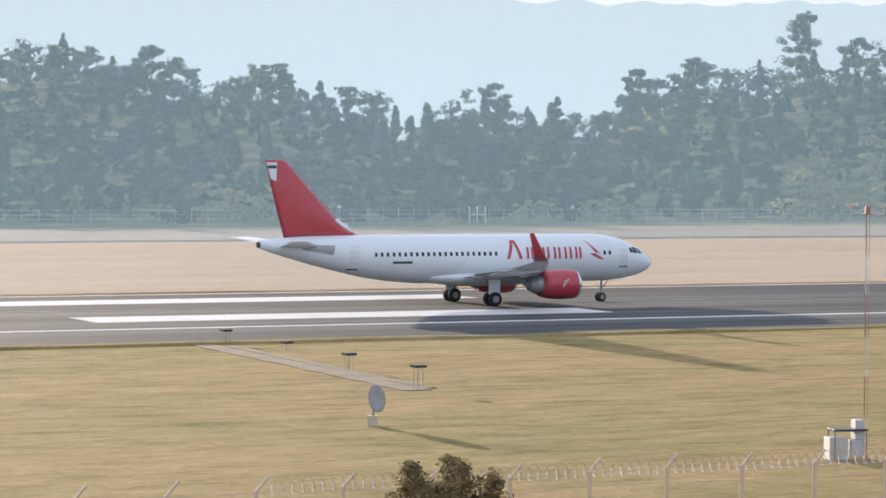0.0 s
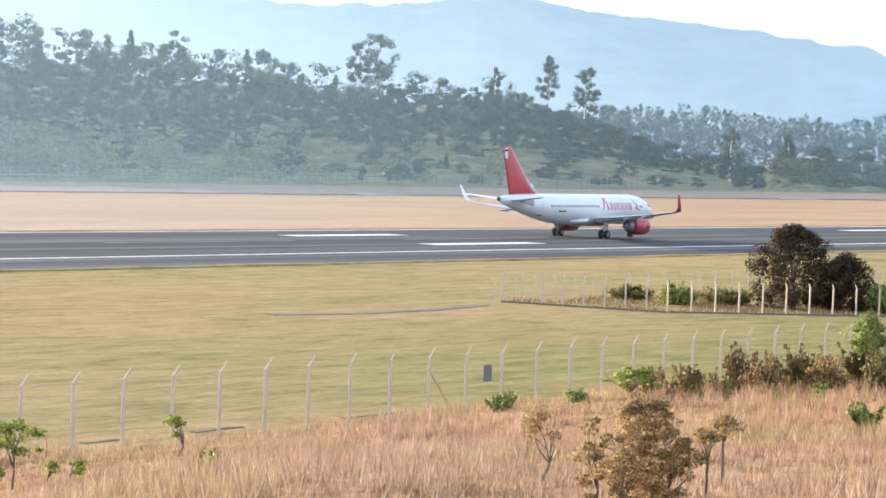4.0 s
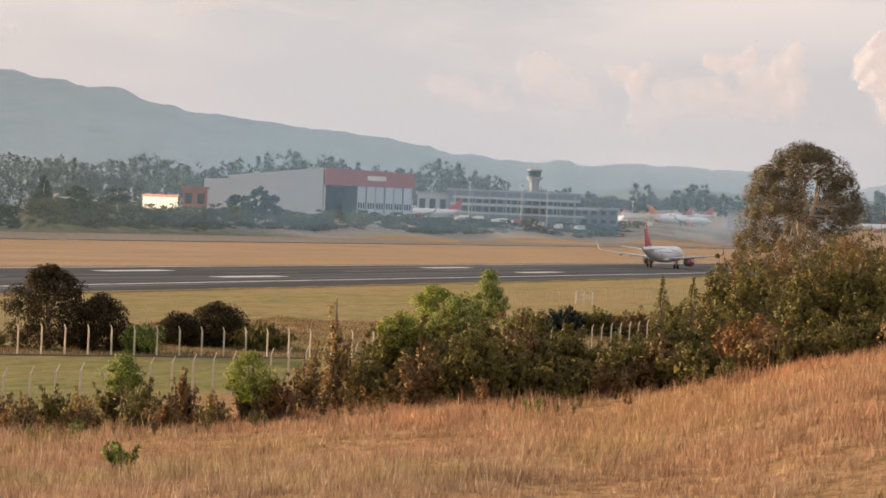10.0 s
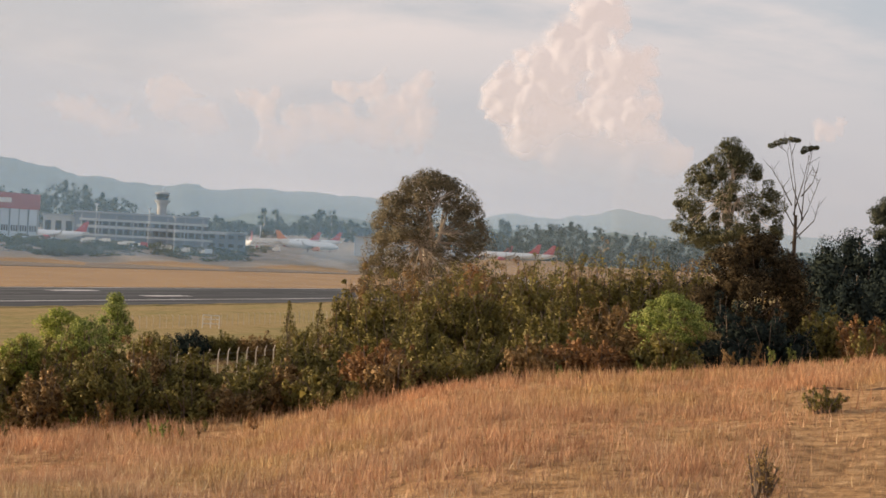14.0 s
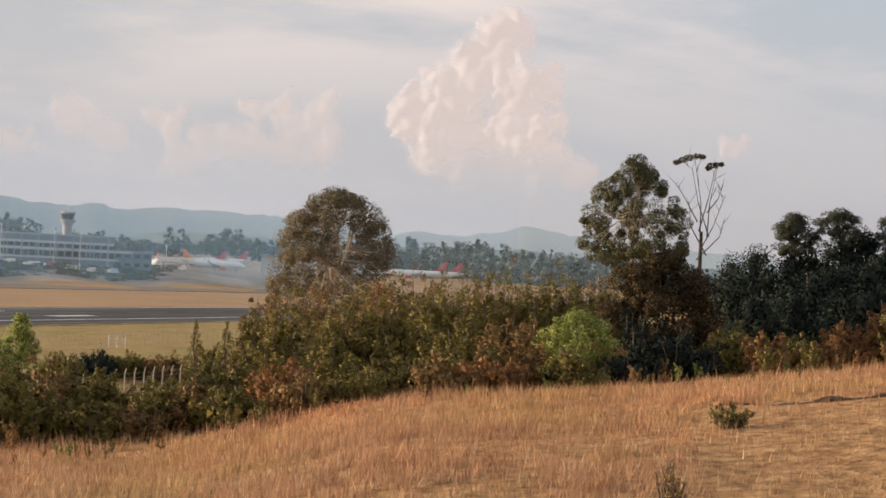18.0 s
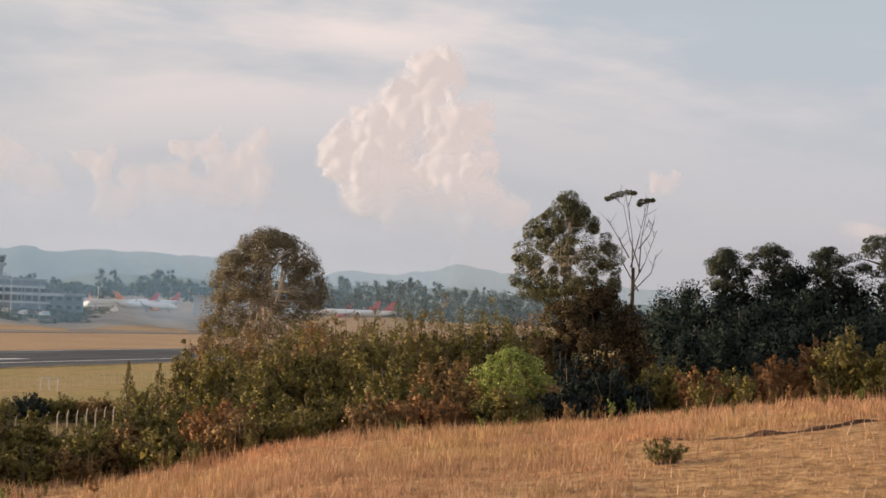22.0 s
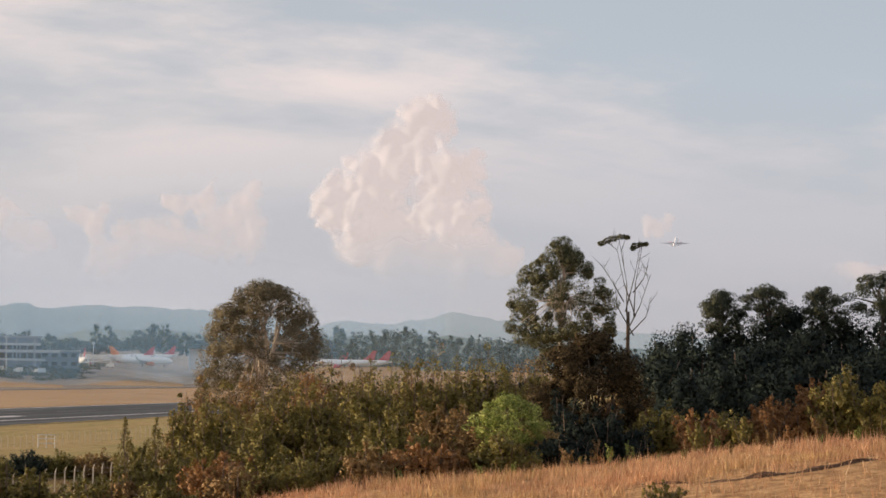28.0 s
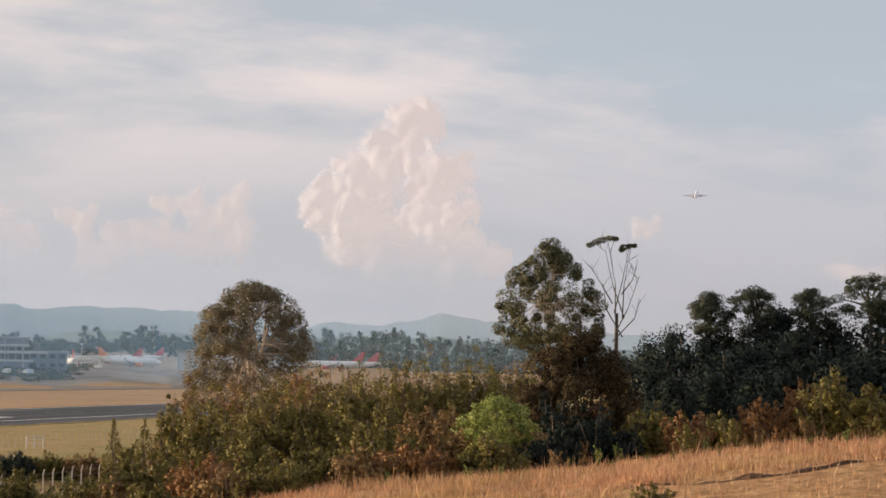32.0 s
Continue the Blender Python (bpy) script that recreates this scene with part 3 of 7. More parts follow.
# ---- foliage ----
def quads_ob(name, cen, size, rng, mat, parent=None, tall=1.0, crisp=0.2):
    """Many small leaf faces round the given centres, in one mesh; columns 4 to 6 hold the way each leaf faces."""
    out, cen = cen[:, 3:], cen[:, :3]
    n = len(cen)
    u = rng.normal(size=(n, 3))
    u /= np.linalg.norm(u, axis=1)[:, None]
    v = rng.normal(size=(n, 3))
    v -= (v * u).sum(1)[:, None] * u
    v /= np.linalg.norm(v, axis=1)[:, None]
    w = np.cross(u, v)
    flip = (w * out).sum(1) < 0
    v[flip] *= -1
    w[flip] *= -1
    sz = np.asarray(size).reshape(-1, 1) * rng.uniform(0.6, 1.3, (n, 1))
    u, v = u * sz * 0.5, v * sz * 0.5 * tall
    pts = np.stack([cen - u - v * 0.5, cen + u - v * 0.35, cen + v + u * 0.1], 1)
    k = pts.shape[1]
    me = bpy.data.meshes.new(name)
    me.vertices.add(n * k)
    me.vertices.foreach_set("co", pts.astype(np.float32).ravel())
    me.loops.add(n * k)
    me.loops.foreach_set("vertex_index", np.arange(n * k, dtype=np.int32))
    me.polygons.add(n)
    me.polygons.foreach_set("loop_start", np.arange(0, n * k, k, dtype=np.int32))
    me.polygons.foreach_set("loop_total", np.full(n, k, dtype=np.int32))
    me.update(calc_edges=True)
    # leaves of one clump share its rounded shading
    me.polygons.foreach_set("use_smooth", np.ones(n, dtype=bool))
    face = out * 0.8 + w * crisp
    face /= np.linalg.norm(face, axis=1)[:, None]
    me.normals_split_custom_set_from_vertices(np.repeat(face, k, 0).astype(np.float32))
    me.materials.append(mat)
    ob = new(name, me)
    ob.parent = parent
    return ob


def clumped(rng, clumps, radii, n):
    """Leaf centres scattered in ellipsoid clumps, denser near their shells, with the way out of each clump."""
    pick = rng.integers(0, len(clumps), n)
    d = rng.normal(size=(n, 3))
    d /= np.linalg.norm(d, axis=1)[:, None]
    r = rng.uniform(0.25, 1.0, n) ** 0.45
    whole = clumps - clumps.mean(0)
    whole = whole / (np.linalg.norm(whole, axis=1)[:, None] + 0.01)
    out = d + 0.45 * whole[pick] + np.array((0, 0, 0.15))
    out /= np.linalg.norm(out, axis=1)[:, None]
    return np.concatenate([clumps[pick] + d * r[:, None] * radii[pick], out], 1)


def spot(x, y, z):
    return np.array((x, y, z, 0, 0, 0))


def crown(rng, kind, h, w, clear=0.25, clumps=40):
    """Clump centres and radii for a tree of height h and crown width w, standing at the origin."""
    t = rng.uniform(0, 1, clumps)
    a = rng.uniform(0, 2 * math.pi, clumps)
    z0 = h * clear
    if kind == "cone":
        rad = (1 - t) ** 0.9 * w * 0.5 * rng.uniform(0.5, 1.05, clumps)
        z = z0 + (h - z0) * t
        size = np.stack([w * 0.16 * (1.1 - t * 0.8)] * 2 + [h * 0.05 * (1.2 - t * 0.6)], 1)
    elif kind == "ball":
        env = np.sqrt(np.clip(1 - t ** 2.7, 0, 1))
        rad = env * w * 0.42 * rng.uniform(0.15, 1.0, clumps) ** 0.5
        z = z0 + (h - z0) * t * 0.88
        size = np.stack([w * 0.13 * rng.uniform(0.7, 1.35, clumps)] * 2 + [(h - z0) * 0.13 * rng.uniform(0.7, 1.35, clumps)], 1)
    elif kind == "open":
        env = np.sin(np.clip(0.10 + 0.82 * t, 0, 1) * math.pi) ** 0.6
        rad = env * w * 0.5 * np.sqrt(rng.uniform(0.02, 1, clumps))
        z = z0 + (h - z0) * t * 0.95
        size = np.stack([w * 0.125 * rng.uniform(0.6, 1.4, clumps)] * 2 + [h * 0.042 * rng.uniform(0.7, 1.5, clumps)], 1)
    else:
        env = np.sqrt(np.clip(1 - ((t - 0.38) / 0.64) ** 2, 0, 1))
        rad = env * w * 0.5 * rng.uniform(0.2, 1.0, clumps) ** 0.5
        z = z0 + (h - z0) * t * 0.97
        size = np.stack([w * 0.13 * rng.uniform(0.6, 1.4, clumps)] * 2 + [h * 0.07 * rng.uniform(0.6, 1.3, clumps)], 1)
    cen = np.stack([rad * np.cos(a), rad * np.sin(a), z], 1)
    return cen, size


def trunk_mesh(rng, h, r, clumps, limbs=10, lean=0.03):
    """A tapered trunk with limbs that reach for the clumps."""
    bm = bmesh.new()
    pts = [Vector((rng.normal() * lean * h * i / 5, rng.normal() * lean * h * i / 5, h * 0.9 * i / 5)) for i in range(6)]
    for i in range(5):
        rod(bm, pts[i], pts[i + 1], r * (1 - i / 6), r * (1 - (i + 1) / 6), 7)
    for k in rng.choice(len(clumps), min(limbs, len(clumps)), replace=False):
        c = Vector(clumps[k])
        f = max(0.12, min(0.85, c.z / h - 0.22))
        i = min(4, int(f / 0.9 * 5))
        p = pts[i].lerp(pts[i + 1], f / 0.9 * 5 - i)
        mid = p.lerp(c, 0.5) + Vector((0, 0, -0.04 * h))
        rod(bm, p, mid, r * 0.38, r * 0.24, 5)
        rod(bm, mid, c, r * 0.24, r * 0.08, 5)
    return bm


def tree(name, base, h, w, kind, leaves, leaf, mat, bark, seed, label, category="tree", group="", clear=0.25, clumps=40, limbs=10, r=None, fill=0.12):
    rng = np.random.default_rng(seed)
    top = empty(name, Matrix.Translation(base), label, category, group)
    cen, size = crown(rng, kind, h, w, clear, clumps)
    inner = int(leaves * fill)
    pts = np.concatenate([clumped(rng, cen, size, leaves), clumped(rng, cen * np.array((0.8, 0.8, 0.97)), size * 0.6, inner)])
    quads_ob("crown", pts, np.concatenate([np.full(leaves, leaf), np.full(inner, leaf * 2.4)]), rng, mat, top)
    part("trunk", trunk_mesh(rng, h, r or h * 0.022, cen, limbs), bark, top)
    return top


# ---- wooded hill ----
def build_woods():
    """Rows of trees up the hill behind the taxiway; the hindmost make its skyline, and its end is open scrubby grass."""
    rng = np.random.default_rng(11)
    sorts = {"dark": [], "mid": [], "light": []}
    inner = []
    ROWS = 10
    for row in range(ROWS):
        f = row / (ROWS - 1)
        l0 = 474 + 165 * f
        az = 20.0
        while az > -36.5:
            across = math.cos(radians(az - 26.5))
            d = (l0 + rng.uniform(-9, 9)) / max(across, 0.2)
            width = rng.uniform(7, 15) * (0.75 if row < 2 else 1)
            az -= math.degrees(width / d) * (0.68 if row > 1 else 0.85)
            if d > 1120:
                break
            bare = az < -24.5 and row <= 3
            if bare and rng.uniform() < (0.6 if row < 4 and az < -29 else 0.25):
                continue
            p = polar(az, d)
            z = ground_z(p.x, p.y)
            sky = table(WOODS, az)
            el = -0.75 + (sky + 0.75) * (0.16 + 0.84 * f) - (rng.uniform(0.0, 0.6) ** 1.4 if row < ROWS - 2 else rng.uniform(-0.05, 0.35) * 0.8) + (0.14 if rng.uniform() < 0.14 else 0)
            hgt = 11.06 + d * math.tan(radians(el)) - z
            hgt = min(max(hgt, 3.5 + 4 * f), 30)
            if bare:
                hgt = min(hgt, rng.uniform(1.6, 5.5))
                width *= 0.8
            pick = rng.uniform()
            kind = "cone" if pick < (0.28 if az > -9 else 0.14) else ("round" if pick < 0.78 else "open")
            w = max(width, hgt * 0.4) if kind != "cone" else hgt * rng.uniform(0.42, 0.6)
            c, sz = crown(rng, kind, hgt, w, 0.04, 20)
            lc = clumped(rng, c, sz * (1.4 if kind != "open" else 1.2), int(200 + 44 * hgt)) + spot(p.x, p.y, z)
            tint = rng.uniform()
            light = row < 4 and az < -7 and tint < 0.75 or row == 0 and tint < 0.4
            if not light:
                inner.append(clumped(rng, c * np.array((0.75, 0.75, 0.92)), sz, 60) + spot(p.x, p.y, z))
            sorts["light" if light and not bare or bare and az > -29 and tint < 0.3 else "mid" if tint > (0.62 if az > -10 else 0.5 if az > -24 else 0.6 if az > -29 else 0.88) else "dark"].append(lc)
    inner = np.concatenate(inner)
    for key, mat, label in (("dark", LEAF_FAR, "hazy blue-green wooded hillside of pines and eucalyptus"), ("mid", LEAF_MID, "greyish olive trees among the woods of the hillside"), ("light", LEAF_SCRUB, "yellowish green scrub along the foot of the hill")):
        pts = np.concatenate(sorts[key])
        size = np.full(len(pts), 0.78)
        if key == "dark":
            size = np.concatenate([size, np.full(len(inner), 2.4)])
            pts = np.concatenate([pts, inner])
        ob = quads_ob("hill_scrub" if key == "light" else "far_woods", pts, size, rng, mat, crisp=0.06)
        tagged(ob, label, "scrub" if key == "light" else "woods", kind="stuff")


build_woods()


def far_tree(az, d, el, w, kind, mat, seed, label, leaves=420, leaf=1.3):
    if az > -31:
        w *= 632 / math.cos(radians(az - 26.5)) / d
        d = 632 / math.cos(radians(az - 26.5))
    p = polar(az, d)
    p.z = ground_z(p.x, p.y)
    h = 11.06 + d * math.tan(radians(el)) - p.z
    return tree("tall_tree", p, h, w, kind, leaves, leaf, mat, PALEBARK, seed, label, clear=0.35 if kind == "open" else 0.1, clumps=34, limbs=12, r=0.3)


# tall trees that stand out of the skyline
for i, (az, d, el, w, kind) in enumerate(((-1.1, 640, 1.75, 10, "open"), (-7.5, 690, 3.25, 11, "open"), (-8.6, 690, 2.8, 9, "open"), (-5.3, 680, 2.3, 11, "open"), (-2.4, 640, 1.45, 7, "cone"), (-4.1, 650, 2.05, 8, "open"),
                                         (-25.5, 830, 2.32, 13, "open"), (-25.1, 825, 2.1, 9, "open"), (-29.1, 900, 1.97, 8, "open"), (-29.9, 920, 1.75, 10, "open"), (-21.2, 790, 2.25, 10, "round"),
                                         (-20.3, 780, 2.2, 6, "cone"), (-28.0, 880, 1.72, 7, "cone"), (8.0, 640, 2.65, 7, "cone"), (6.2, 640, 2.45, 9, "round"), (3.6, 640, 2.15, 9, "open"))):
    far_tree(az, d, el, w, kind, LEAF_FAR, 700 + i, "tall hazy tree standing out of the hill's skyline", 4200, 0.5)


def build_belt():
    """Far woods behind the airport."""
    rng = np.random.default_rng(31)
    out = []
    BELT = [(-64, 0.4), (-58, 0.5), (-55, 0.75), (-53, 0.9), (-51.5, 0.85), (-50, 0.6), (-48.7, 0.72), (-47.9, 0.85), (-46.5, 0.55), (-44, 0.8), (-43, 1.1), (-42.5, 1.2), (-41.5, 0.9), (-40.2, 1.15), (-39.4, 1.25), (-38.3, 1.0),
            (-37.3, 0.8), (-36.4, 1.05), (-35.2, 0.8), (-34, 0.95), (-32.8, 1.08), (-31, 1.0), (-28, 0.9)]
    for row in range(3):
        az = -27.5
        while az > -66:
            d = (1850 if az > -44.5 else 2120) + 90 * row + rng.uniform(-30, 30)
            w = rng.uniform(9, 17)
            az -= math.degrees(w / d) * 0.55
            p = polar(az, d)
            z = ground_z(p.x, p.y)
            el = table(BELT, az) - rng.uniform(0, 0.5) ** 1.3 * (1.2 - row * 0.3)
            h = min(max(11.06 + d * math.tan(radians(el)) - z, 6), 40)
            c, sz = crown(rng, "cone" if rng.uniform() < 0.3 else "round", h, w, 0.03, 16)
            out.append(clumped(rng, c, sz * 1.6, 220) + spot(p.x, p.y, z))
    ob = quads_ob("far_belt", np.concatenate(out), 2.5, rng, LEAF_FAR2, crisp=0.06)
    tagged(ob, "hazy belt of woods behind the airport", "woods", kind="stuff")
    # low scrub before the buildings
    out = []
    for i in range(420):
        az = rng.uniform(-46.8, -34)
        l = rng.uniform(452, 500)
        d = l / math.cos(radians(az - 26.5))
        if d > 1900:
            continue
        p = polar(az, d)
        z = ground_z(p.x, p.y)
        big = -41.0 < az < -36.5
        h = rng.uniform(1.4, 3.6) * (1.2 if big else 1)
        c, sz = crown(rng, "round", h, rng.uniform(7, 13), 0.0, 12)
        out.append(clumped(rng, c, sz * 1.5, 140) + spot(p.x, p.y, z - 0.5))
    ob = quads_ob("airport_scrub", np.concatenate(out), 1.1, rng, LEAF_MID, crisp=0.06)
    tagged(ob, "greyish green scrub before the airport buildings", "scrub", kind="stuff")


build_belt()
# pair of trees and small groups beyond the apron
for i, (az, d, el, w, kind) in enumerate(((-46.65, 2000, 0.82, 9, "round"), (-46.9, 2000, 0.84, 8, "round"), (-48.1, 2010, 0.86, 12, "round"), (-47.5, 2010, 0.58, 8, "open"), (-48.5, 2000, 0.65, 10, "round"), (-38.7, 1160, 0.42, 11, "round"), (-38.3, 1170, 0.25, 13, "round"), (-38.95, 1160, 0.25, 10, "round"), (-35.75, 1150, 0.3, 11, "round"), (-34.2, 1120, 0.5, 9, "cone"), (-33.0, 1080, 0.55, 11, "round"), (-34.9, 1130, 0.25, 12, "round"))):
    far_tree(az, d, el, w, kind, LEAF_FAR, 800 + i, "hazy broad tree near the airport buildings", 900, 1.1)


def ridge(name, rows, d, depth, mat, label, seed, rough=1.0):
    """A far range of hills: a crest by azimuth and elevation at the distance d, with spurs towards the eye."""
    verts, faces = [], []
    azs = np.arange(rows[0][0], rows[-1][0], 0.12)
    K = 8
    for az in azs:
        e = table(rows, az) + rough * (noise.noise((az * 1.3, seed, 0)) * 0.10 + noise.noise((az * 6, seed, 5)) * 0.03 + noise.noise((az * 22, seed, 7)) * 0.018)
        for k in range(K):
            f = k / (K - 1)
            dd = d - depth * (1 - f)
            top = 11.06 + d * math.tan(radians(e))
            z = -4 + (top + 4) * f ** 0.85 + noise.noise((az * 0.9, f * 3, seed)) * 18 * (1 - f) * f * 3
            p = polar(az, dd, z)
            verts.append(tuple(p))
    for i in range(len(azs) - 1):
        for k in range(K - 1):
            a = i * K + k
            faces.append((a, a + 1, a + K + 1, a + K))
    ob = mesh_ob(name, verts, faces, mat, smooth=True)
    return tagged(ob, label, "hills", kind="structure")


MOUNTAIN = [(-75, 0.6), (-66, 0.5), (-60, 0.75), (-57, 0.9), (-55.2, 1.1), (-54.2, 1.2), (-52.9, 0.98), (-51, 0.95), (-49.5, 1.05), (-48.9, 1.13), (-48, 1.24), (-46.3, 1.21), (-44.7, 1.18), (-43.7, 1.22), (-42.7, 1.36), (-41.6, 1.53), (-40.4, 1.65), (-38.8, 1.8),
            (-37.6, 1.93), (-36.4, 2.1), (-35.5, 2.37), (-33.9, 2.54), (-32.5, 2.73), (-31, 2.83), (-30.3, 2.87), (-29.1, 3.08), (-27.8, 3.25), (-26.8, 3.08), (-25.6, 2.9), (-24, 2.88), (-22.5, 3.0), (-19, 3.2), (-14, 3.5), (-8.4, 3.42), (-5, 3.4), (-3, 3.44), (-0.9, 3.48), (3, 3.7), (8, 3.9), (20, 3.8)]
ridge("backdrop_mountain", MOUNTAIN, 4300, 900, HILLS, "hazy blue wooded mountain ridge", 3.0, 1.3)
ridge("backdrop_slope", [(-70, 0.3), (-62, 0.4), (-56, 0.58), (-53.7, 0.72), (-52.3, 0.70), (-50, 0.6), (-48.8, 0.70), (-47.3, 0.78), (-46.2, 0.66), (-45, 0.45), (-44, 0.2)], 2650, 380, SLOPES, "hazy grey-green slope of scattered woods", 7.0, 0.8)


# ---- fences ----
def fence_post(h=2.35, arm=0.5, r=0.048):
    top = empty("fence_post", Matrix(), "pale concrete fence post with a cranked top arm", "fence post", "posts of the perimeter fence")
    bm = boxes((-r, -r, -0.3, r, r, h), bev=0.012)
    part("post", bm, CONCRETE, top)
    bm = bmesh.new()
    rod(bm, (0, 0, h - 0.03), (arm * 0.72, 0, h + arm * 0.72), r * 0.95, r * 0.8, 6)
    part("arm", bm, CONCRETE, top)
    return top


def strand(name, pts, r, mat, label):
    bm = bmesh.new()
    for a, b in zip(pts, pts[1:]):
        rod(bm, a, b, r, r, 4)
    return tagged(part(name, bm, mat), label, "wire")


DARKKERB = painted("dark_kerb", (0.17, 0.15, 0.125), 0.9, vary=0.3)


def build_fences():
    proto = fence_post()
    first = True
    turn = Matrix.Rotation(PSI, 4, "Z")
    posts = []
    for i in range(96):
        s = 2.15 + 2.55 * i + 0.057 * max(0.0, i - 26.5)
        p = rw(s, 66.5)
        p.z = ground_z(p.x, p.y)
        posts.append(p)
        m = Matrix.Translation(p) @ turn
        if first:
            proto.matrix_basis = m
            first = False
        else:
            copy_thing(proto, m)
    for k, z in enumerate((0.5, 1.2, 1.9, 2.3)):
        strand("fence_wire", [p + Vector((0, 0, z)) for p in posts], 0.006, GREYP, "thin galvanised wire of the perimeter fence")
    # the fenced plot before the runway
    a, b, c = rw(158.8, 112), rw(161, 99.4), rw(192, 73.5)
    corner = []
    for p, q, gap in ((a, b, 1.55), (b, c, 1.75)):
        n = int((q - p).length / gap)
        ang = math.atan2((q - p).y, (q - p).x)
        for i in range(n):
            corner.append((p.lerp(q, i / n), ang))
    for s0, s1 in ((160, 226), (316, 420)):
        for i in range(int((s1 - s0) / 2.6)):
            q = rw(s0 + 2.6 * i, 113.5)
            copy_thing(proto, Matrix.Translation(q) @ Matrix.Rotation(PSI + math.pi / 2, 4, "Z") @ Matrix.Scale(0.62, 4))
    stout = fence_post(1.95, 0.34, 0.052)
    tagged(stout, "pale concrete post of the plot fence", group="posts of the plot fence")
    for k, (p, ang) in enumerate(corner):
        p.z = max(ground_z(p.x, p.y), 0.0)
        m = Matrix.Translation(p) @ Matrix.Rotation(ang + math.pi / 2, 4, "Z")
        if k == 0:
            stout.matrix_basis = m
        else:
            copy_thing(stout, m)
    for p, q in ((a, b), (b, c)):
        bm = bmesh.new()
        wall = (q - p).normalized().cross(Vector((0, 0, 1))) * 0.12
        p0, q0 = p.copy(), q.copy()
        p0.z, q0.z = 0.0, ground_z(q.x, q.y)
        loft(bm, [[e - wall + Vector((0, 0, -0.4)), e + wall + Vector((0, 0, -0.4)), e + wall + Vector((0, 0, 0.1)), e - wall + Vector((0, 0, 0.1))] for e in (p0, q0)])
        tagged(part("fence_kerb", bm, DARKKERB), "low dark kerb under the plot fence", "kerb")


build_fences()


# ---- near vegetation ----
def shrub(name, base, h, w, leaves, leaf, mat, seed, label, stems=16, open_=0.35, bark=BARK, category="bush", group="", fill=0.1):
    """A wild shrub: stems that fan out of one foot, each with leafy tufts along its upper part."""
    rng = np.random.default_rng(seed)
    top = empty(name, Matrix.Translation(base), label, category, group)
    bm = bmesh.new()
    cen, rad = [], []
    for k in range(stems):
        a, q = rng.uniform(0, 2 * math.pi), rng.uniform(0, 1) ** 0.6
        end = Vector((math.cos(a) * q * w * 0.46, math.sin(a) * q * w * 0.46, h * (1 - 0.42 * q ** 2) * rng.uniform(0.55, 1.02)))
        foot = Vector((math.cos(a) * q * w * 0.16, math.sin(a) * q * w * 0.16, -0.1))
        mid = foot.lerp(end, 0.5) + Vector((rng.normal() * 0.05 * w, rng.normal() * 0.05 * w, 0.06 * h))
        rod(bm, foot, mid, 0.035, 0.022, 5)
        rod(bm, mid, end, 0.022, 0.008, 5)
        for j in range(7):
            t = open_ + (1 - open_) * (j + rng.uniform(0, 1)) / 7
            c = foot.lerp(mid, t * 2) if t < 0.5 else mid.lerp(end, t * 2 - 1)
            r = (0.05 + 0.075 * (1 - t)) * (0.5 * (w + h)) * rng.uniform(0.5, 1.25)
            cen.append(c + Vector((rng.normal(), rng.normal(), rng.normal() * 0.4)) * r * 0.9)
            rad.append((r, r, r * 1.15))
    part("branchwork", bm, bark, top)
    cen, rad, inner = np.array(cen), np.array(rad), int(leaves * fill)
    pts = np.concatenate([clumped(rng, cen, rad, leaves), clumped(rng, cen * np.array((0.72, 0.72, 0.8)), rad * 0.7, inner)])
    quads_ob("foliage", pts, np.concatenate([np.full(leaves, leaf), np.full(inner, leaf * 2.6)]), rng, mat, top, tall=1.25)
    return top


def bush(az, d, top_el, width_deg, mat, seed, label, leaf=0.13):
    p = polar(az, d)
    p.z = ground_z(p.x, p.y) - 0.05
    h = max(11.06 + d * math.tan(radians(top_el)) - p.z, 0.6)
    w = d * math.tan(radians(width_deg)) * (1.3 if az < -41 and d < 120 else 1.0)
    airy = 0.55 if az > -41.3 and d < 120 else 1.0
    n = int(min(11500, max(900, airy * 640 * h * w * (0.13 / leaf) ** 2)))
    return shrub("bush", p, h, w, n, leaf, mat, seed, label, stems=int(14 + 6 * w), open_=0.04 if h > 1.2 else 0.2, fill=0.2 if airy == 1.0 else 0.04)


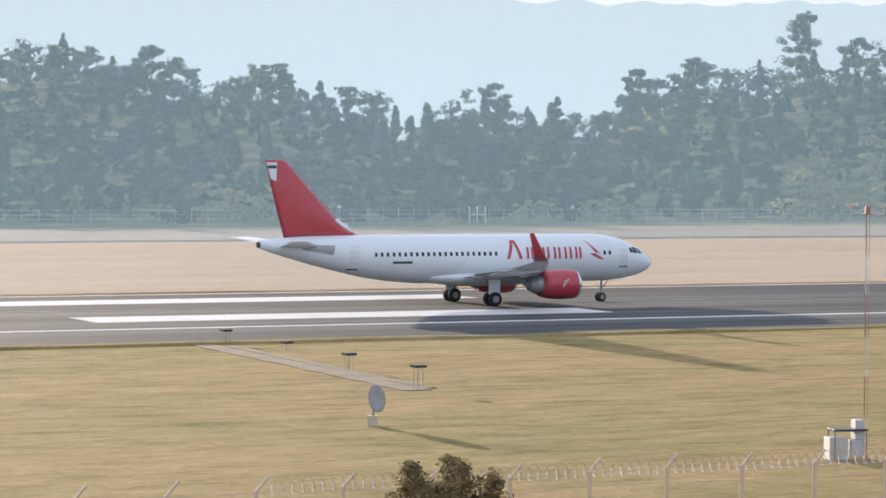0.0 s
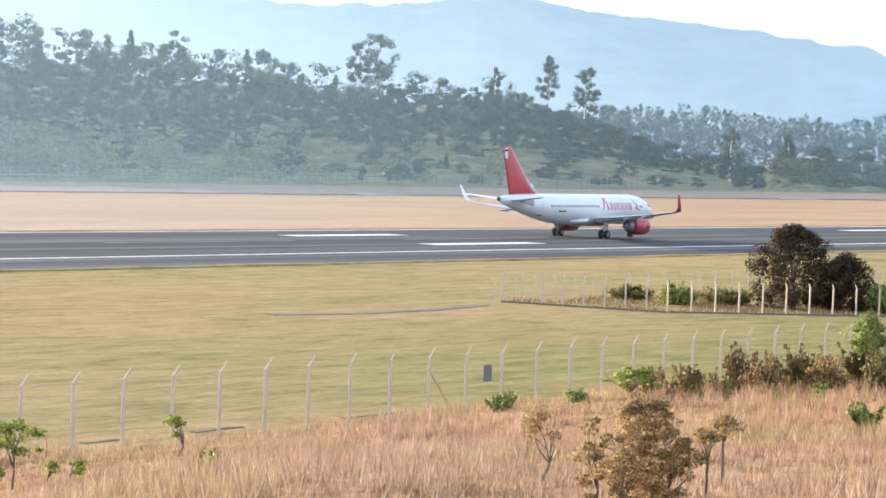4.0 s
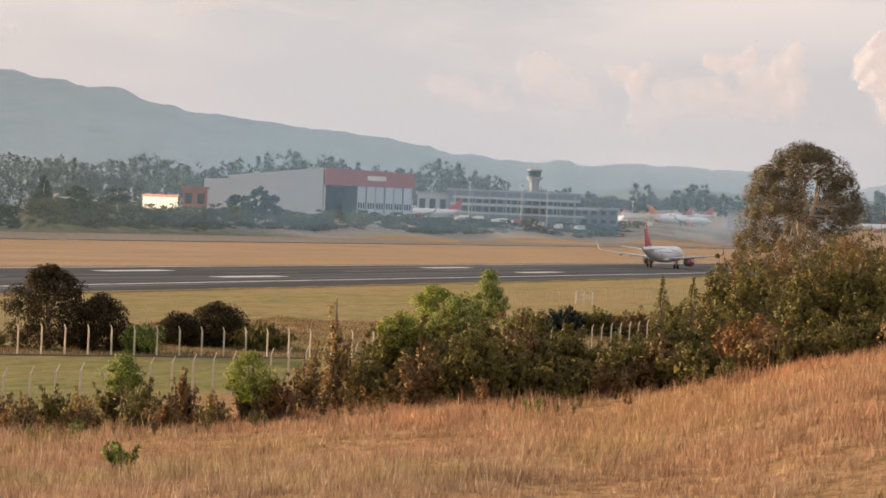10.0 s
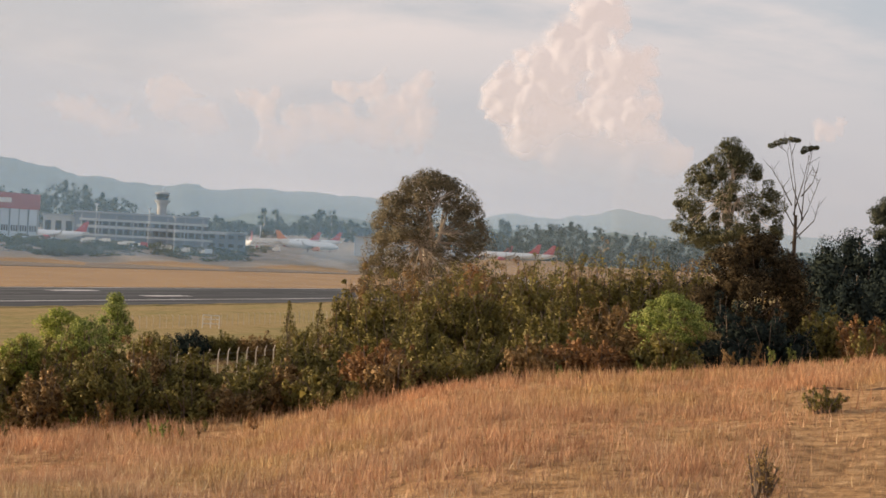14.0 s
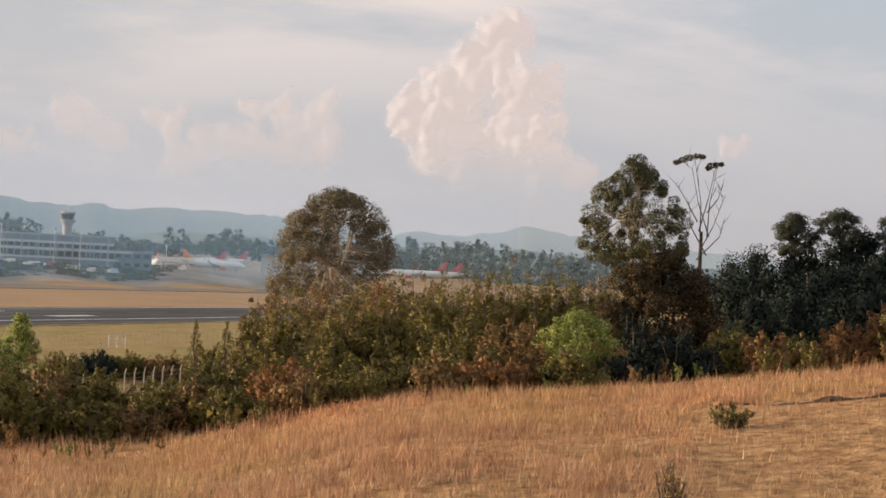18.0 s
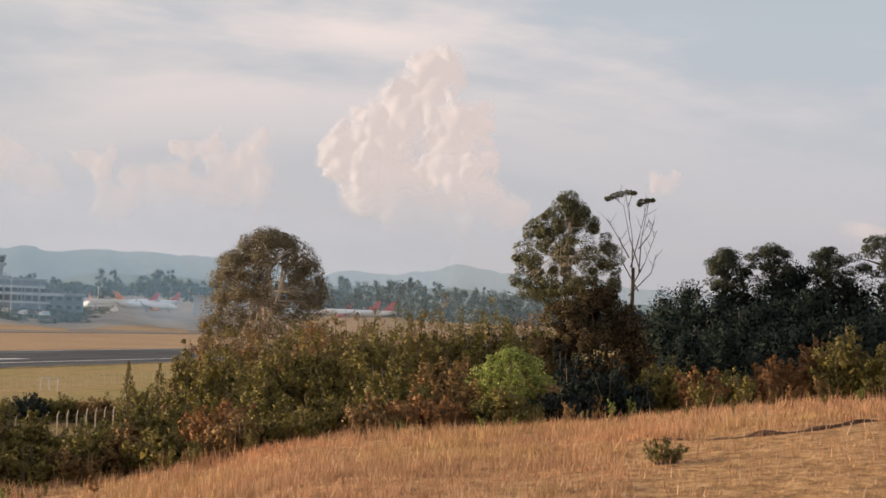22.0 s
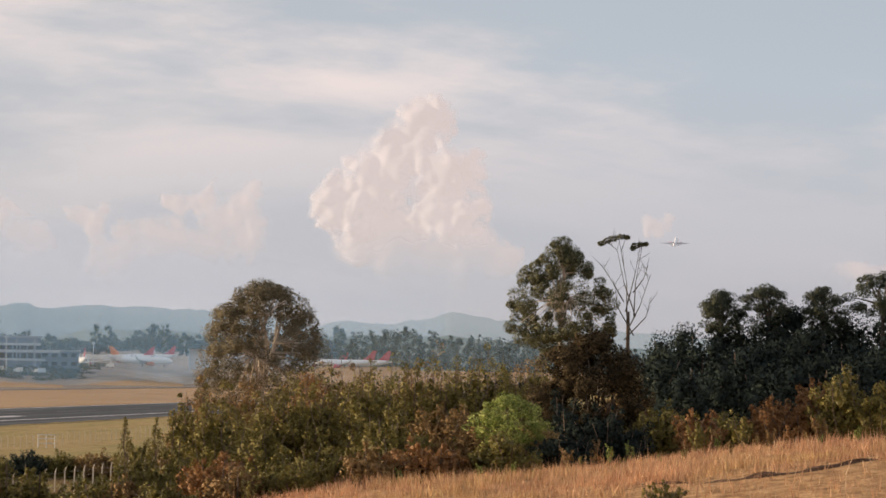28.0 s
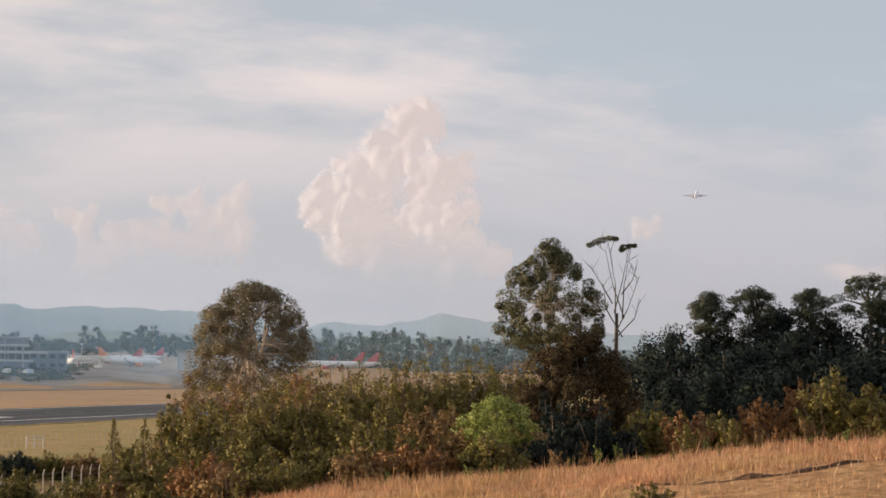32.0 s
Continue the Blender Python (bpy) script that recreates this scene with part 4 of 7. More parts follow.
SHRUBS = {
    "brown": (LEAF_BROWN, "dark brown leafy bush on the grassy slope"), "olive": (LEAF_OLIVE, "dense olive green wild bush on the slope"),
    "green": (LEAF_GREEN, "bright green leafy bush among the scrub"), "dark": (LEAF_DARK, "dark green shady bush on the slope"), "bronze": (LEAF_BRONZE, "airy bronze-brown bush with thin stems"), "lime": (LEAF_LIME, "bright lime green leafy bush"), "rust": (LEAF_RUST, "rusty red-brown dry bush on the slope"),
}
BUSHES = [
    # azimuth, distance, top elevation, width in degrees, kind
    (-32.0, 200, -2.65, 1.0, "green"), (-36.4, 200, -2.45, 1.3, "green"), (-31.0, 204, -2.75, 1.2, "olive"), (-33.0, 203, -2.75, 1.5, "olive"), (-38.9, 210, -2.35, 1.6, "olive"),
    (-33.9, 75, -4.05, 1.0, "bronze"), (-35.2, 75, -3.95, 1.2, "bronze"), (-36.9, 75, -3.9, 1.0, "brown"), (-37.9, 75, -3.8, 0.9, "bronze"), (-39.3, 76, -3.3, 1.0, "rust"), (-33.4, 76, -3.75, 0.9, "brown"), (-32.4, 74, -4.4, 0.6, "brown"), (-34.6, 77, -3.75, 1.3, "olive"), (-35.8, 79, -3.5, 0.9, "olive"), (-36.4, 77, -3.55, 1.3, "olive"), (-37.3, 76, -3.3, 0.6, "rust"), (-38.6, 77, -3.3, 1.0, "brown"),
    (-39.9, 78, -2.6, 0.8, "bronze"), (-40.5, 79, -1.75, 0.7, "bronze"), (-41.0, 80, -2.5, 1.2, "olive"), (-41.6, 82, -2, 1.3, "olive"), (-42.3, 82, -1.9, 1.5, "olive"), (-42.9, 84, -1.7, 1.3, "brown"), (-43.6, 85, -1.5, 1.2, "olive"), (-43.3, 78, -2.0, 1.3, "olive"), (-42.2, 77, -2.5, 1.0, "brown"),
    (-44.5, 82, -2.1, 1.3, "olive"), (-45.3, 80, -2.02, 1.1, "olive"), (-44.85, 81, -1.9, 1.0, "olive"), (-44.3, 80, -1.85, 0.9, "brown"), (-47.05, 78.5, -2.3, 0.9, "olive"), (-46.45, 78, -2.32, 1.3, "olive"), (-46.0, 80, -2.3, 1.3, "olive"), (-46.8, 81, -2.15, 1.2, "olive"), (-47.5, 84, -1.75, 1.2, "olive"), (-47.4, 78, -2.3, 1.3, "brown"), (-48.3, 84, -1.5, 1.3, "olive"), (-49.2, 86, -0.55, 1.6, "olive"),
    (-49.3, 80, -1.6, 1.6, "rust"), (-50.2, 88, -0.25, 1.7, "olive"), (-50.4, 82, -1.2, 1.4, "olive"), (-51.3, 88, 0.14, 1.7, "olive"), (-51.5, 80, -1.5, 1.5, "olive"), (-52.3, 90, 0.29, 1.7, "olive"), (-52.9, 82, -0.75, 1.7, "olive"), (-53.4, 92, 0.52, 1.7, "olive"), (-54.0, 84, -0.45, 1.6, "brown"), (-54.6, 92, 0.64, 1.7, "olive"),
    (-55.3, 79, -1.25, 1.5, "olive"), (-55.6, 92, 0.54, 1.6, "olive"), (-56.1, 94, 0.35, 1.3, "olive"), (-56.6, 86, -0.4, 1.5, "dark"), (-57.7, 90, 0.3, 1.2, "brown"), (-57.5, 84, -0.6, 1.5, "dark"), (-58.5, 86, -0.5, 1.2, "olive"),
    (-49.0, 100, -0.12, 1.1, "olive"), (-49.8, 104, 0.1, 1.5, "brown"), (-50.8, 104, 0.36, 1.6, "olive"), (-51.6, 102, 0.29, 1.2, "olive"),
    (-48.6, 90, -0.35, 0.9, "olive"), (-48.95, 94, -0.05, 1.0, "brown"), (-49.4, 92, -0.3, 1.1, "olive"),
    (-51.0, 101, 0.14, 1.6, "rust"), (-52.0, 102, 0.29, 1.7, "brown"), (-52.8, 101, 0.44, 1.7, "olive"), (-53.6, 100, 0.5, 1.7, "brown"), (-54.3, 101, 0.54, 1.6, "olive"), (-55.1, 100, 0.49, 1.6, "dark"), (-55.8, 100, 0.44, 1.5, "brown"), (-52.6, 79, -1.5, 1.6, "brown"), (-53.6, 79, -1.4, 1.6, "rust"), (-56.5, 80, -1.2, 1.3, "dark"),
    (-44.4, 258, -1.85, 1.2, "olive"), (-45.2, 262, -1.75, 1.3, "dark"), (-46.0, 264, -1.75, 1.3, "olive"), (-46.8, 262, -1.7, 1.3, "brown"), (-47.6, 258, -1.5, 1.3, "olive"), (-48.4, 260, -1.3, 1.3, "brown"), (-48.8, 93, -1.1, 1.5, "brown"), (-44.2, 78, -2.5, 1.4, "olive"), (-45.2, 77, -2.7, 1.3, "olive"), (-46.2, 77, -2.8, 1.3, "brown"), (-48.2, 77, -2.3, 1.5, "olive"), (-49.6, 77, -2, 1.5, "brown"), (-50.8, 77, -1.9, 1.5, "olive"),
    (-59.3, 84, -0.7, 1.2, "rust"), (-60.1, 86, -0.65, 1.3, "olive"), (-60.9, 86, -0.35, 1.2, "rust"), (-61.7, 88, 0.05, 1.1, "rust"), (-62.4, 86, 0.42, 1.1, "olive"), (-63.2, 86, -0.05, 1.2, "olive"), (-64.2, 86, 0.1, 1.4, "rust"),
]
for i, (az, d, el, w, kind) in enumerate(BUSHES):
    mat, label = SHRUBS[kind]
    bush(az, d, el, w, mat, 100 + i, label, leaf=0.07 if d < 120 else 0.13)

# dense rounded bushes in the hedge
for az, d, el, w, mat, leaf, label in ((-55.9, 82, -1.05, 2.4, LEAF_BRONZE, 0.07, "pale leafy undergrowth below the green bush"), (-54.8, 82, -1.1, 2.0, LEAF_BROWN, 0.07, "brown rounded bush in the hedge")):
    p = polar(az, d)
    p.z = ground_z(p.x, p.y) - 0.05
    tree("round_bush", p, el * d * math.pi / 180 + 11.06 - p.z, w, "ball", 13000, leaf, mat, BARK, int(-az * 10), label, "bush", clear=0.02, clumps=90, limbs=14, r=0.05)

# two thin young conifers that stand out of the hedge
for i, (az, el) in enumerate(((-47.3, -1.12), (-47.95, -1.12))):
    p = polar(az, 90)
    p.z = ground_z(p.x, p.y)
    tree("sapling", p, 11.06 + 90 * math.tan(radians(el)) - p.z, 0.95, "cone", 1500, 0.055, LEAF_OLIVE, BARK, 900 + i, "thin pointed young conifer in the hedge", "tree", clear=0.3, clumps=60, limbs=30, r=0.04, fill=0.0)

def canopy(name, az, d, el, rows, clumps, size, leaves, leaf, mat, bark, seed, label, category="tree", group="", limbs=40, r=0.16, shell=0.45, flat=0.7, fork=0.75):
    """A plant with an open canopy: rows give its radius by the depth below its top, and forked limbs carry the leaf clumps."""
    rng = np.random.default_rng(seed)
    base = polar(az, d)
    base.z = ground_z(base.x, base.y)
    h = 11.06 + d * math.tan(radians(el)) - base.z
    top = empty(name, Matrix.Translation(base), label, category, group)
    deep = np.linspace(0, rows[-1][0], 60)
    wide = np.interp(deep, [q[0] for q in rows], [q[1] for q in rows])
    share = wide * (1 + 1.6 * np.exp(-deep / (0.17 * rows[-1][0])))
    pick = rng.choice(60, clumps, p=share / share.sum())
    ang = rng.uniform(0, 2 * math.pi, clumps)
    rad = np.maximum(wide[pick] - size * 0.6, 0.05) * rng.uniform(0.04, 1, clumps) ** shell
    cen = np.stack([rad * np.cos(ang), rad * np.sin(ang), h - deep[pick] - size * flat * 0.8], 1)
    sz = size * rng.uniform(0.6, 1.35, clumps)
    rads = np.stack([sz, sz, sz * flat], 1)
    quads_ob("crown", clumped(rng, cen, rads, leaves), leaf, rng, mat, top)
    bm = bmesh.new()
    zf = max(h - rows[-1][0] * fork, h * 0.2)
    knot = Vector((rng.normal() * 0.1, rng.normal() * 0.1, zf))
    rod(bm, (0, 0, -0.2), knot, r, r * 0.75, 8)
    mains = []
    for k in range(7):
        a = 2 * math.pi * (k + rng.uniform(0.1, 0.9)) / 7
        i = int(np.argmax(np.cos(ang - a) * 1.2 + (cen[:, 2] - zf) / max(h - zf, 0.1) + rng.uniform(0, 0.8, clumps)))
        end = Vector(cen[i])
        mid = knot.lerp(end, 0.45) + Vector((rng.normal(), rng.normal(), 0.8)) * 0.05 * (h - zf)
        rod(bm, knot, mid, r * 0.5, r * 0.34, 6)
        rod(bm, mid, end, r * 0.34, r * 0.1, 6)
        mains += [mid, mid.lerp(end, 0.5), end]
    for i in rng.choice(clumps, min(limbs, clumps), replace=False):
        c = Vector(cen[i])
        m = min(mains, key=lambda q: (q - c).length + max(0.0, q.z - c.z) * 1.5)
        rod(bm, m, m.lerp(c, 0.55) + Vector((0, 0, 0.06)), r * 0.17, r * 0.11, 5)
        rod(bm, m.lerp(c, 0.55) + Vector((0, 0, 0.06)), c, r * 0.11, r * 0.05, 5)
    part("trunk", bm, bark, top)
    return top


# trees behind the bushes
canopy("eucalyptus_tree", -50.16, 118, 1.82, [(0, 0.6), (0.2, 1.25), (0.5, 1.8), (1.0, 2.25), (1.7, 2.6), (2.6, 2.8), (3.6, 2.95), (5.2, 3.0)], 400, 0.36, 64000, 0.075, LEAF_EUC, PALEBARK, 5, "rounded olive eucalyptus with pale forked limbs", limbs=110, r=0.19, shell=0.26, flat=0.9, fork=0.92)
canopy("eucalyptus_tree", -56.42, 140, 2.86, [(0, 0.45), (0.2, 0.8), (0.65, 1.3), (1.4, 1.9), (2.0, 2.35), (2.6, 2.8), (3.2, 3.1), (4.2, 3.2), (4.9, 2.8), (5.8, 1.6)], 180, 0.42, 60000, 0.085, LEAF_EUC_DARK, PALEBARK, 6, "tall eucalyptus with tiered crown and gaps", limbs=60, r=0.15, shell=0.4, flat=0.85, fork=0.9)

# round brown trees in the fenced plot
for i, (az, d, el, w, deep) in enumerate(((-34.4, 200, -1.37, 3.5, 5.3), (-35.45, 202, -1.95, 2.7, 3.6), (-37.9, 214, -2.0, 3.0, 3.4), (-37.15, 212, -2.3, 2.3, 2.6))):
    canopy("round_tree", az, d, el, [(0, w * 0.25), (deep * 0.08, w * 0.5), (deep * 0.25, w * 0.8), (deep * 0.5, w), (deep * 0.8, w), (deep, w * 0.9)], int(60 + 26 * w), 0.7, int(7500 * w), 0.14, LEAF_PLOT, BARK, 60 + i, "broad dark brown leafy tree in the fenced plot", limbs=30, r=0.14, shell=0.4, flat=0.75, fork=0.9)

canopy("round_bush", -57.1, 88, 0.86, [(0, 0.5), (0.25, 1.1), (0.7, 1.7), (1.4, 2.05), (2.4, 2.1), (3.4, 1.9)], 140, 0.42, 42000, 0.085, LEAF_PLOT, BARK, 571, "dense dark red-brown rounded bush", "bush", limbs=40, r=0.08, shell=0.4, flat=0.75, fork=1.0)

# leafy heads that stand out of the hedge
for i, (az, d, el, w, deep, mat, label) in enumerate((
        (-55.35, 81, -0.47, 1.38, 1.45, LEAF_GREEN, "umbrella-shaped bright green bush in the hedge"), (-43.66, 85, -1.12, 0.66, 1.5, LEAF_GREEN, "bright green leafy head of a tall bush"), (-42.5, 84, -1.5, 1.1, 1.5, LEAF_LIME, "yellow-green leafy head of a tall bush"),
        (-41.75, 82, -2.05, 0.9, 1.3, LEAF_LIME, "yellow-green leafy side of a tall bush"), (-43.1, 83, -1.6, 0.9, 1.4, LEAF_GREEN, "bright green leafy head of a tall bush"), (-38.68, 76, -3.02, 0.85, 1.3, LEAF_LIME, "bright lime green bush in the scrub"), (-36.0, 78, -3.2, 0.7, 0.9, LEAF_GREEN, "low bright green bush in the scrub"))):
    canopy("leafy_bush", az, d, el, [(0, w * 0.3), (deep * 0.12, w * 0.6), (deep * 0.35, w * 0.9), (deep * 0.7, w), (deep, w * 0.8)], int(40 + 30 * w * w), 0.24, int(7000 * max(w, 0.7)), 0.065, mat, BARK, 950 + i, label, "bush", limbs=26, r=0.05, shell=0.45, flat=0.7, fork=1.1)


def build_dark_trees():
    """A dense shady row of trees, four of whose heads stand out of it."""
    rng = np.random.default_rng(23)
    TOPS = [(-58.5, 1.08, 4.4), (-59.25, 1.18, 4.6), (-59.8, 1.25, 5.0), (-60.25, 1.3, 4.6), (-60.75, 1.4, 5.6), (-61.3, 1.45, 5.0), (-61.95, 1.5, 5.2), (-62.5, 1.55, 5.0), (-63.2, 1.7, 6.4), (-64.0, 1.8, 5.5), (-65.0, 2.1, 6.0), (-66.2, 1.8, 6.0), (-67.4, 2.0, 6.0)]
    for i, (az, el, w) in enumerate(TOPS):
        for k, (back, low) in enumerate(((0, 0.0), (-9, 0.45), (-16, 0.95))):
            d = 205 + back + rng.uniform(-3, 3)
            p = polar(az - 0.3 * k, d)
            p.z = ground_z(p.x, p.y)
            h = 11.06 + d * math.tan(radians(el - low)) - p.z
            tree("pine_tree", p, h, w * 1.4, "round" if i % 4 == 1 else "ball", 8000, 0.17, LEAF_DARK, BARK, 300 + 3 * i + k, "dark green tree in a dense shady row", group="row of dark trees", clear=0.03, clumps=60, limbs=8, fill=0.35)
    for i, (az, el, w) in enumerate(((-59.8, 1.78, 1.9), (-60.75, 1.9, 2.4), (-61.95, 1.92, 2.2), (-63.15, 2.25, 3.1))):
        canopy("pine_tree", az, 203, el, [(0, w * 0.25), (0.3, w * 0.6), (0.9, w * 0.92), (1.7, w), (2.6, w * 0.9), (3.6, w * 0.6)], 64, 0.55, 14000, 0.12, LEAF_ROW, DARKBARK, 370 + i, "dark tree with a rounded head above the row", group="row of dark trees", limbs=20, r=0.2, shell=0.4, flat=0.65)


build_dark_trees()


def build_slender_tree():
    """A bare forked tree with a few flat tufts at its tips."""
    rng = np.random.default_rng(3)
    base = polar(-57.85, 142)
    base.z = ground_z(base.x, base.y)
    top = empty("bare_tree", Matrix.Translation(base), "slender nearly bare tree with flat leafy tufts", "tree")
    right = -way(-57.85 + 90)
    right.z = 0

    def pt(az, el):
        return right * ((-57.85 - az) * 142 * math.pi / 180) + Vector((0, 0, 11.06 + 142 * math.tan(radians(el)) - base.z))
    bm = bmesh.new()
    forks = [((-57.85, 1.2), (-57.72, 1.9), (-57.6, 2.6), (-57.35, 2.8)), ((-57.85, 1.2), (-57.75, 1.9), (-57.68, 2.85)), ((-57.85, 1.3), (-57.95, 2.0), (-58.05, 2.68)), ((-57.85, 1.2), (-58.02, 1.9), (-58.2, 2.65)),
             ((-57.85, 0.9), (-58.1, 1.4), (-58.25, 2.1)), ((-57.85, 0.8), (-57.6, 1.4), (-57.45, 1.9)), ((-57.85, 0.7), (-58.2, 1.2), (-58.35, 1.6)), ((-57.72, 1.5), (-57.5, 1.9), (-57.3, 2.3)), ((-57.9, 1.7), (-58.15, 2.0), (-58.2, 2.3))]
    rod(bm, (0, 0, -0.2), pt(-57.85, 0.9), 0.14, 0.10, 7)
    rod(bm, pt(-57.85, 0.9), pt(-57.85, 1.3), 0.10, 0.08, 7)
    for fk in forks:
        ps = [pt(*q) + Vector((rng.normal(), rng.normal(), 0)) * 0.12 for q in fk]
        for i, (a, b) in enumerate(zip(ps, ps[1:])):
            rod(bm, a, b, 0.036 / (i + 1), 0.026 / (i + 1), 5)
        for k in range(4):
            a = ps[-2].lerp(ps[-1], rng.uniform(0, 1))
            rod(bm, a, a + Vector((rng.normal() * 0.3, rng.normal() * 0.3, rng.uniform(0.3, 0.9))), 0.014, 0.006, 4)
    part("trunk", bm, DARKBARK, top)
    for az, el, w in ((-57.26, 2.76, 0.20), (-57.38, 2.82, 0.24), (-57.52, 2.87, 0.26), (-57.68, 2.91, 0.24), (-57.8, 2.90, 0.18), (-57.98, 2.72, 0.22), (-58.1, 2.75, 0.2), (-58.2, 2.76, 0.16), (-57.93, 2.66, 0.16)):
        c = np.array(pt(az, el - 0.03))[None]
        quads_ob("tuft", clumped(rng, c, np.array([[w * 1.15, w, w * 0.7]]), 190), 0.09, rng, LEAF_EUC_DARK, top)


build_slender_tree()


def blades(name, x, y, z, h, w, rng, mat, label, lean=0.12):
    """Single blades of grass, each a thin leaning face, in one mesh."""
    n = len(x)
    ph = rng.uniform(0, math.pi, n)
    side = np.stack([np.cos(ph) * w, np.sin(ph) * w, 0 * w], 1)
    base = np.stack([x, y, z - 0.04], 1)
    tip = base + np.stack([rng.normal(0.03, lean, n) * h, rng.normal(0, lean, n) * h, h], 1)
    pts = np.stack([base - side * 1.25, base + side * 1.25, tip], 1)
    me = bpy.data.meshes.new(name)
    me.vertices.add(n * 3)
    me.vertices.foreach_set("co", pts.astype(np.float32).ravel())
    me.loops.add(n * 3)
    me.loops.foreach_set("vertex_index", np.arange(n * 3, dtype=np.int32))
    me.polygons.add(n)
    me.polygons.foreach_set("loop_start", np.arange(0, n * 3, 3, dtype=np.int32))
    me.polygons.foreach_set("loop_total", np.full(n, 3, dtype=np.int32))
    me.update(calc_edges=True)
    me.materials.append(mat)
    tagged(new(name, me), label, "grass", kind="stuff")


def build_grass():
    """Tall dry grass on the slope before the eye, and tufts on the mown field."""
    rng = np.random.default_rng(7)
    m, per = 26000, 14
    az = rng.uniform(-70, -2, m)
    d = np.sqrt(rng.uniform(36.0 ** 2, 79.0 ** 2, m))
    vigour = rng.uniform(0.5, 1.25, m) ** 1.3
    az, d, vigour = np.repeat(az, per), np.repeat(d, per), np.repeat(vigour, per)
    n = m * per
    x, y = d * -np.sin(np.radians(az)) + rng.normal(0, 0.13, n), d * np.cos(np.radians(az)) + rng.normal(0, 0.13, n)
    patch = np.sin(x * 0.45 + 1.7 * np.sin(y * 0.31)) * np.sin(y * 0.52 + 1.3 * np.sin(x * 0.27))
    keep = ~((az < -58.0 + 0.02 * (d - 55)) & (d < 65) & (d > 45) & (rng.uniform(0, 1, n) < 0.88))
    x, y, patch, vigour = x[keep], y[keep], patch[keep], vigour[keep]
    n = len(x)
    grid = {}

    def low(a, b):
        k = (round(a * 2), round(b * 2))
        if k not in grid:
            grid[k] = ground_z(k[0] / 2, k[1] / 2)
        return grid[k]
    z = np.array([low(a, b) for a, b in zip(x, y)])
    h = rng.uniform(0.12, 0.36, n) * (1.0 + 0.45 * patch) * vigour
    tall = rng.uniform(0, 1, n) < 0.03
    h[tall] *= 1.7
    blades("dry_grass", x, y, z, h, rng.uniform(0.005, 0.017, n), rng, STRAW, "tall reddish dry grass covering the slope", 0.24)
    # rank brown grass inside the fenced plot
    n = 46000
    s, l = rng.uniform(159.5, 250, n), rng.uniform(70, 112.5, n)
    keep = l > np.maximum(99.8 - (s - 161) * 0.835, 70)
    s, l = s[keep], l[keep]
    n = len(s)
    c, k = math.cos(PSI), math.sin(PSI)
    lumps = 0.6 + 0.5 * np.sin(s * 0.5 + np.sin(l * 0.7)) * np.sin(l * 0.6)
    blades("plot_grass", s * c - l * k, s * k + l * c, np.zeros(n), rng.uniform(0.15, 0.55, n) * lumps, rng.uniform(0.02, 0.05, n), rng, PLOT_STRAW, "rank brown grass inside the fenced plot")


build_grass()


def build_shoots():
    """Single leafy shoots that stand out of the scrub and the grass, six kinds, copied along the hedge."""
    rng = np.random.default_rng(77)
    protos = []
    for k, (mat, what) in enumerate(((LEAF_RUST, "rusty"), (LEAF_OLIVE, "olive"), (LEAF_BROWN, "brown"), (LEAF_GREEN, "green"), (LEAF_BRONZE, "bronze"), (LEAF_OLIVE, "olive"))):
        top = empty("wild_shoot", Matrix(), "upright %s leafy shoot at the edge of the scrub" % what, "shrub", "wild shoots along the scrub")
        bm = bmesh.new()
        cen, rad = [], []
        for j in range(3 + k % 3):
            a = rng.uniform(0, 6.28)
            foot, end = Vector((0, 0, -0.1)), Vector((math.cos(a) * rng.uniform(0.1, 0.45), math.sin(a) * 0.3, rng.uniform(0.6, 1.0)))
            mid = foot.lerp(end, 0.5) + Vector((rng.normal() * 0.05, rng.normal() * 0.05, 0.08))
            rod(bm, foot, mid, 0.02, 0.014, 5)
            rod(bm, mid, end, 0.014, 0.006, 5)
            for q in range(7):
                t = 0.3 + 0.7 * q / 6
                c = foot.lerp(mid, t * 2) if t < 0.5 else mid.lerp(end, t * 2 - 1)
                cen.append(c + Vector(rng.normal(size=3)) * 0.05)
                rad.append((0.13 * (1.2 - t * 0.7),) * 2 + (0.10,))
        part("stem", bm, BARK, top)
        quads_ob("foliage", clumped(rng, np.array(cen), np.array(rad), 420), 0.075, rng, mat, top, tall=1.4)
        protos.append([top, False])
    for i in range(180):
        az = -31 - 33 * rng.uniform() ** 1.25
        f = rng.uniform()
        d = 70 + 9 * f + 4 * smooth01((-az - 44) / 8)
        p = polar(az, d)
        p.z = ground_z(p.x, p.y)
        k = int(rng.integers(0, 6))
        size = rng.uniform(0.4, 0.95) * (0.6 + 0.45 * f)
        m = Matrix.Translation(p) @ Matrix.Rotation(rng.uniform(0, 6.28), 4, "Z") @ Matrix.Diagonal((size * 1.1, size * 1.1, size * 1.25, 1))
        if protos[k][1]:
            copy_thing(protos[k][0], m)
        else:
            protos[k][0].matrix_basis = m
            protos[k][1] = True


build_shoots()


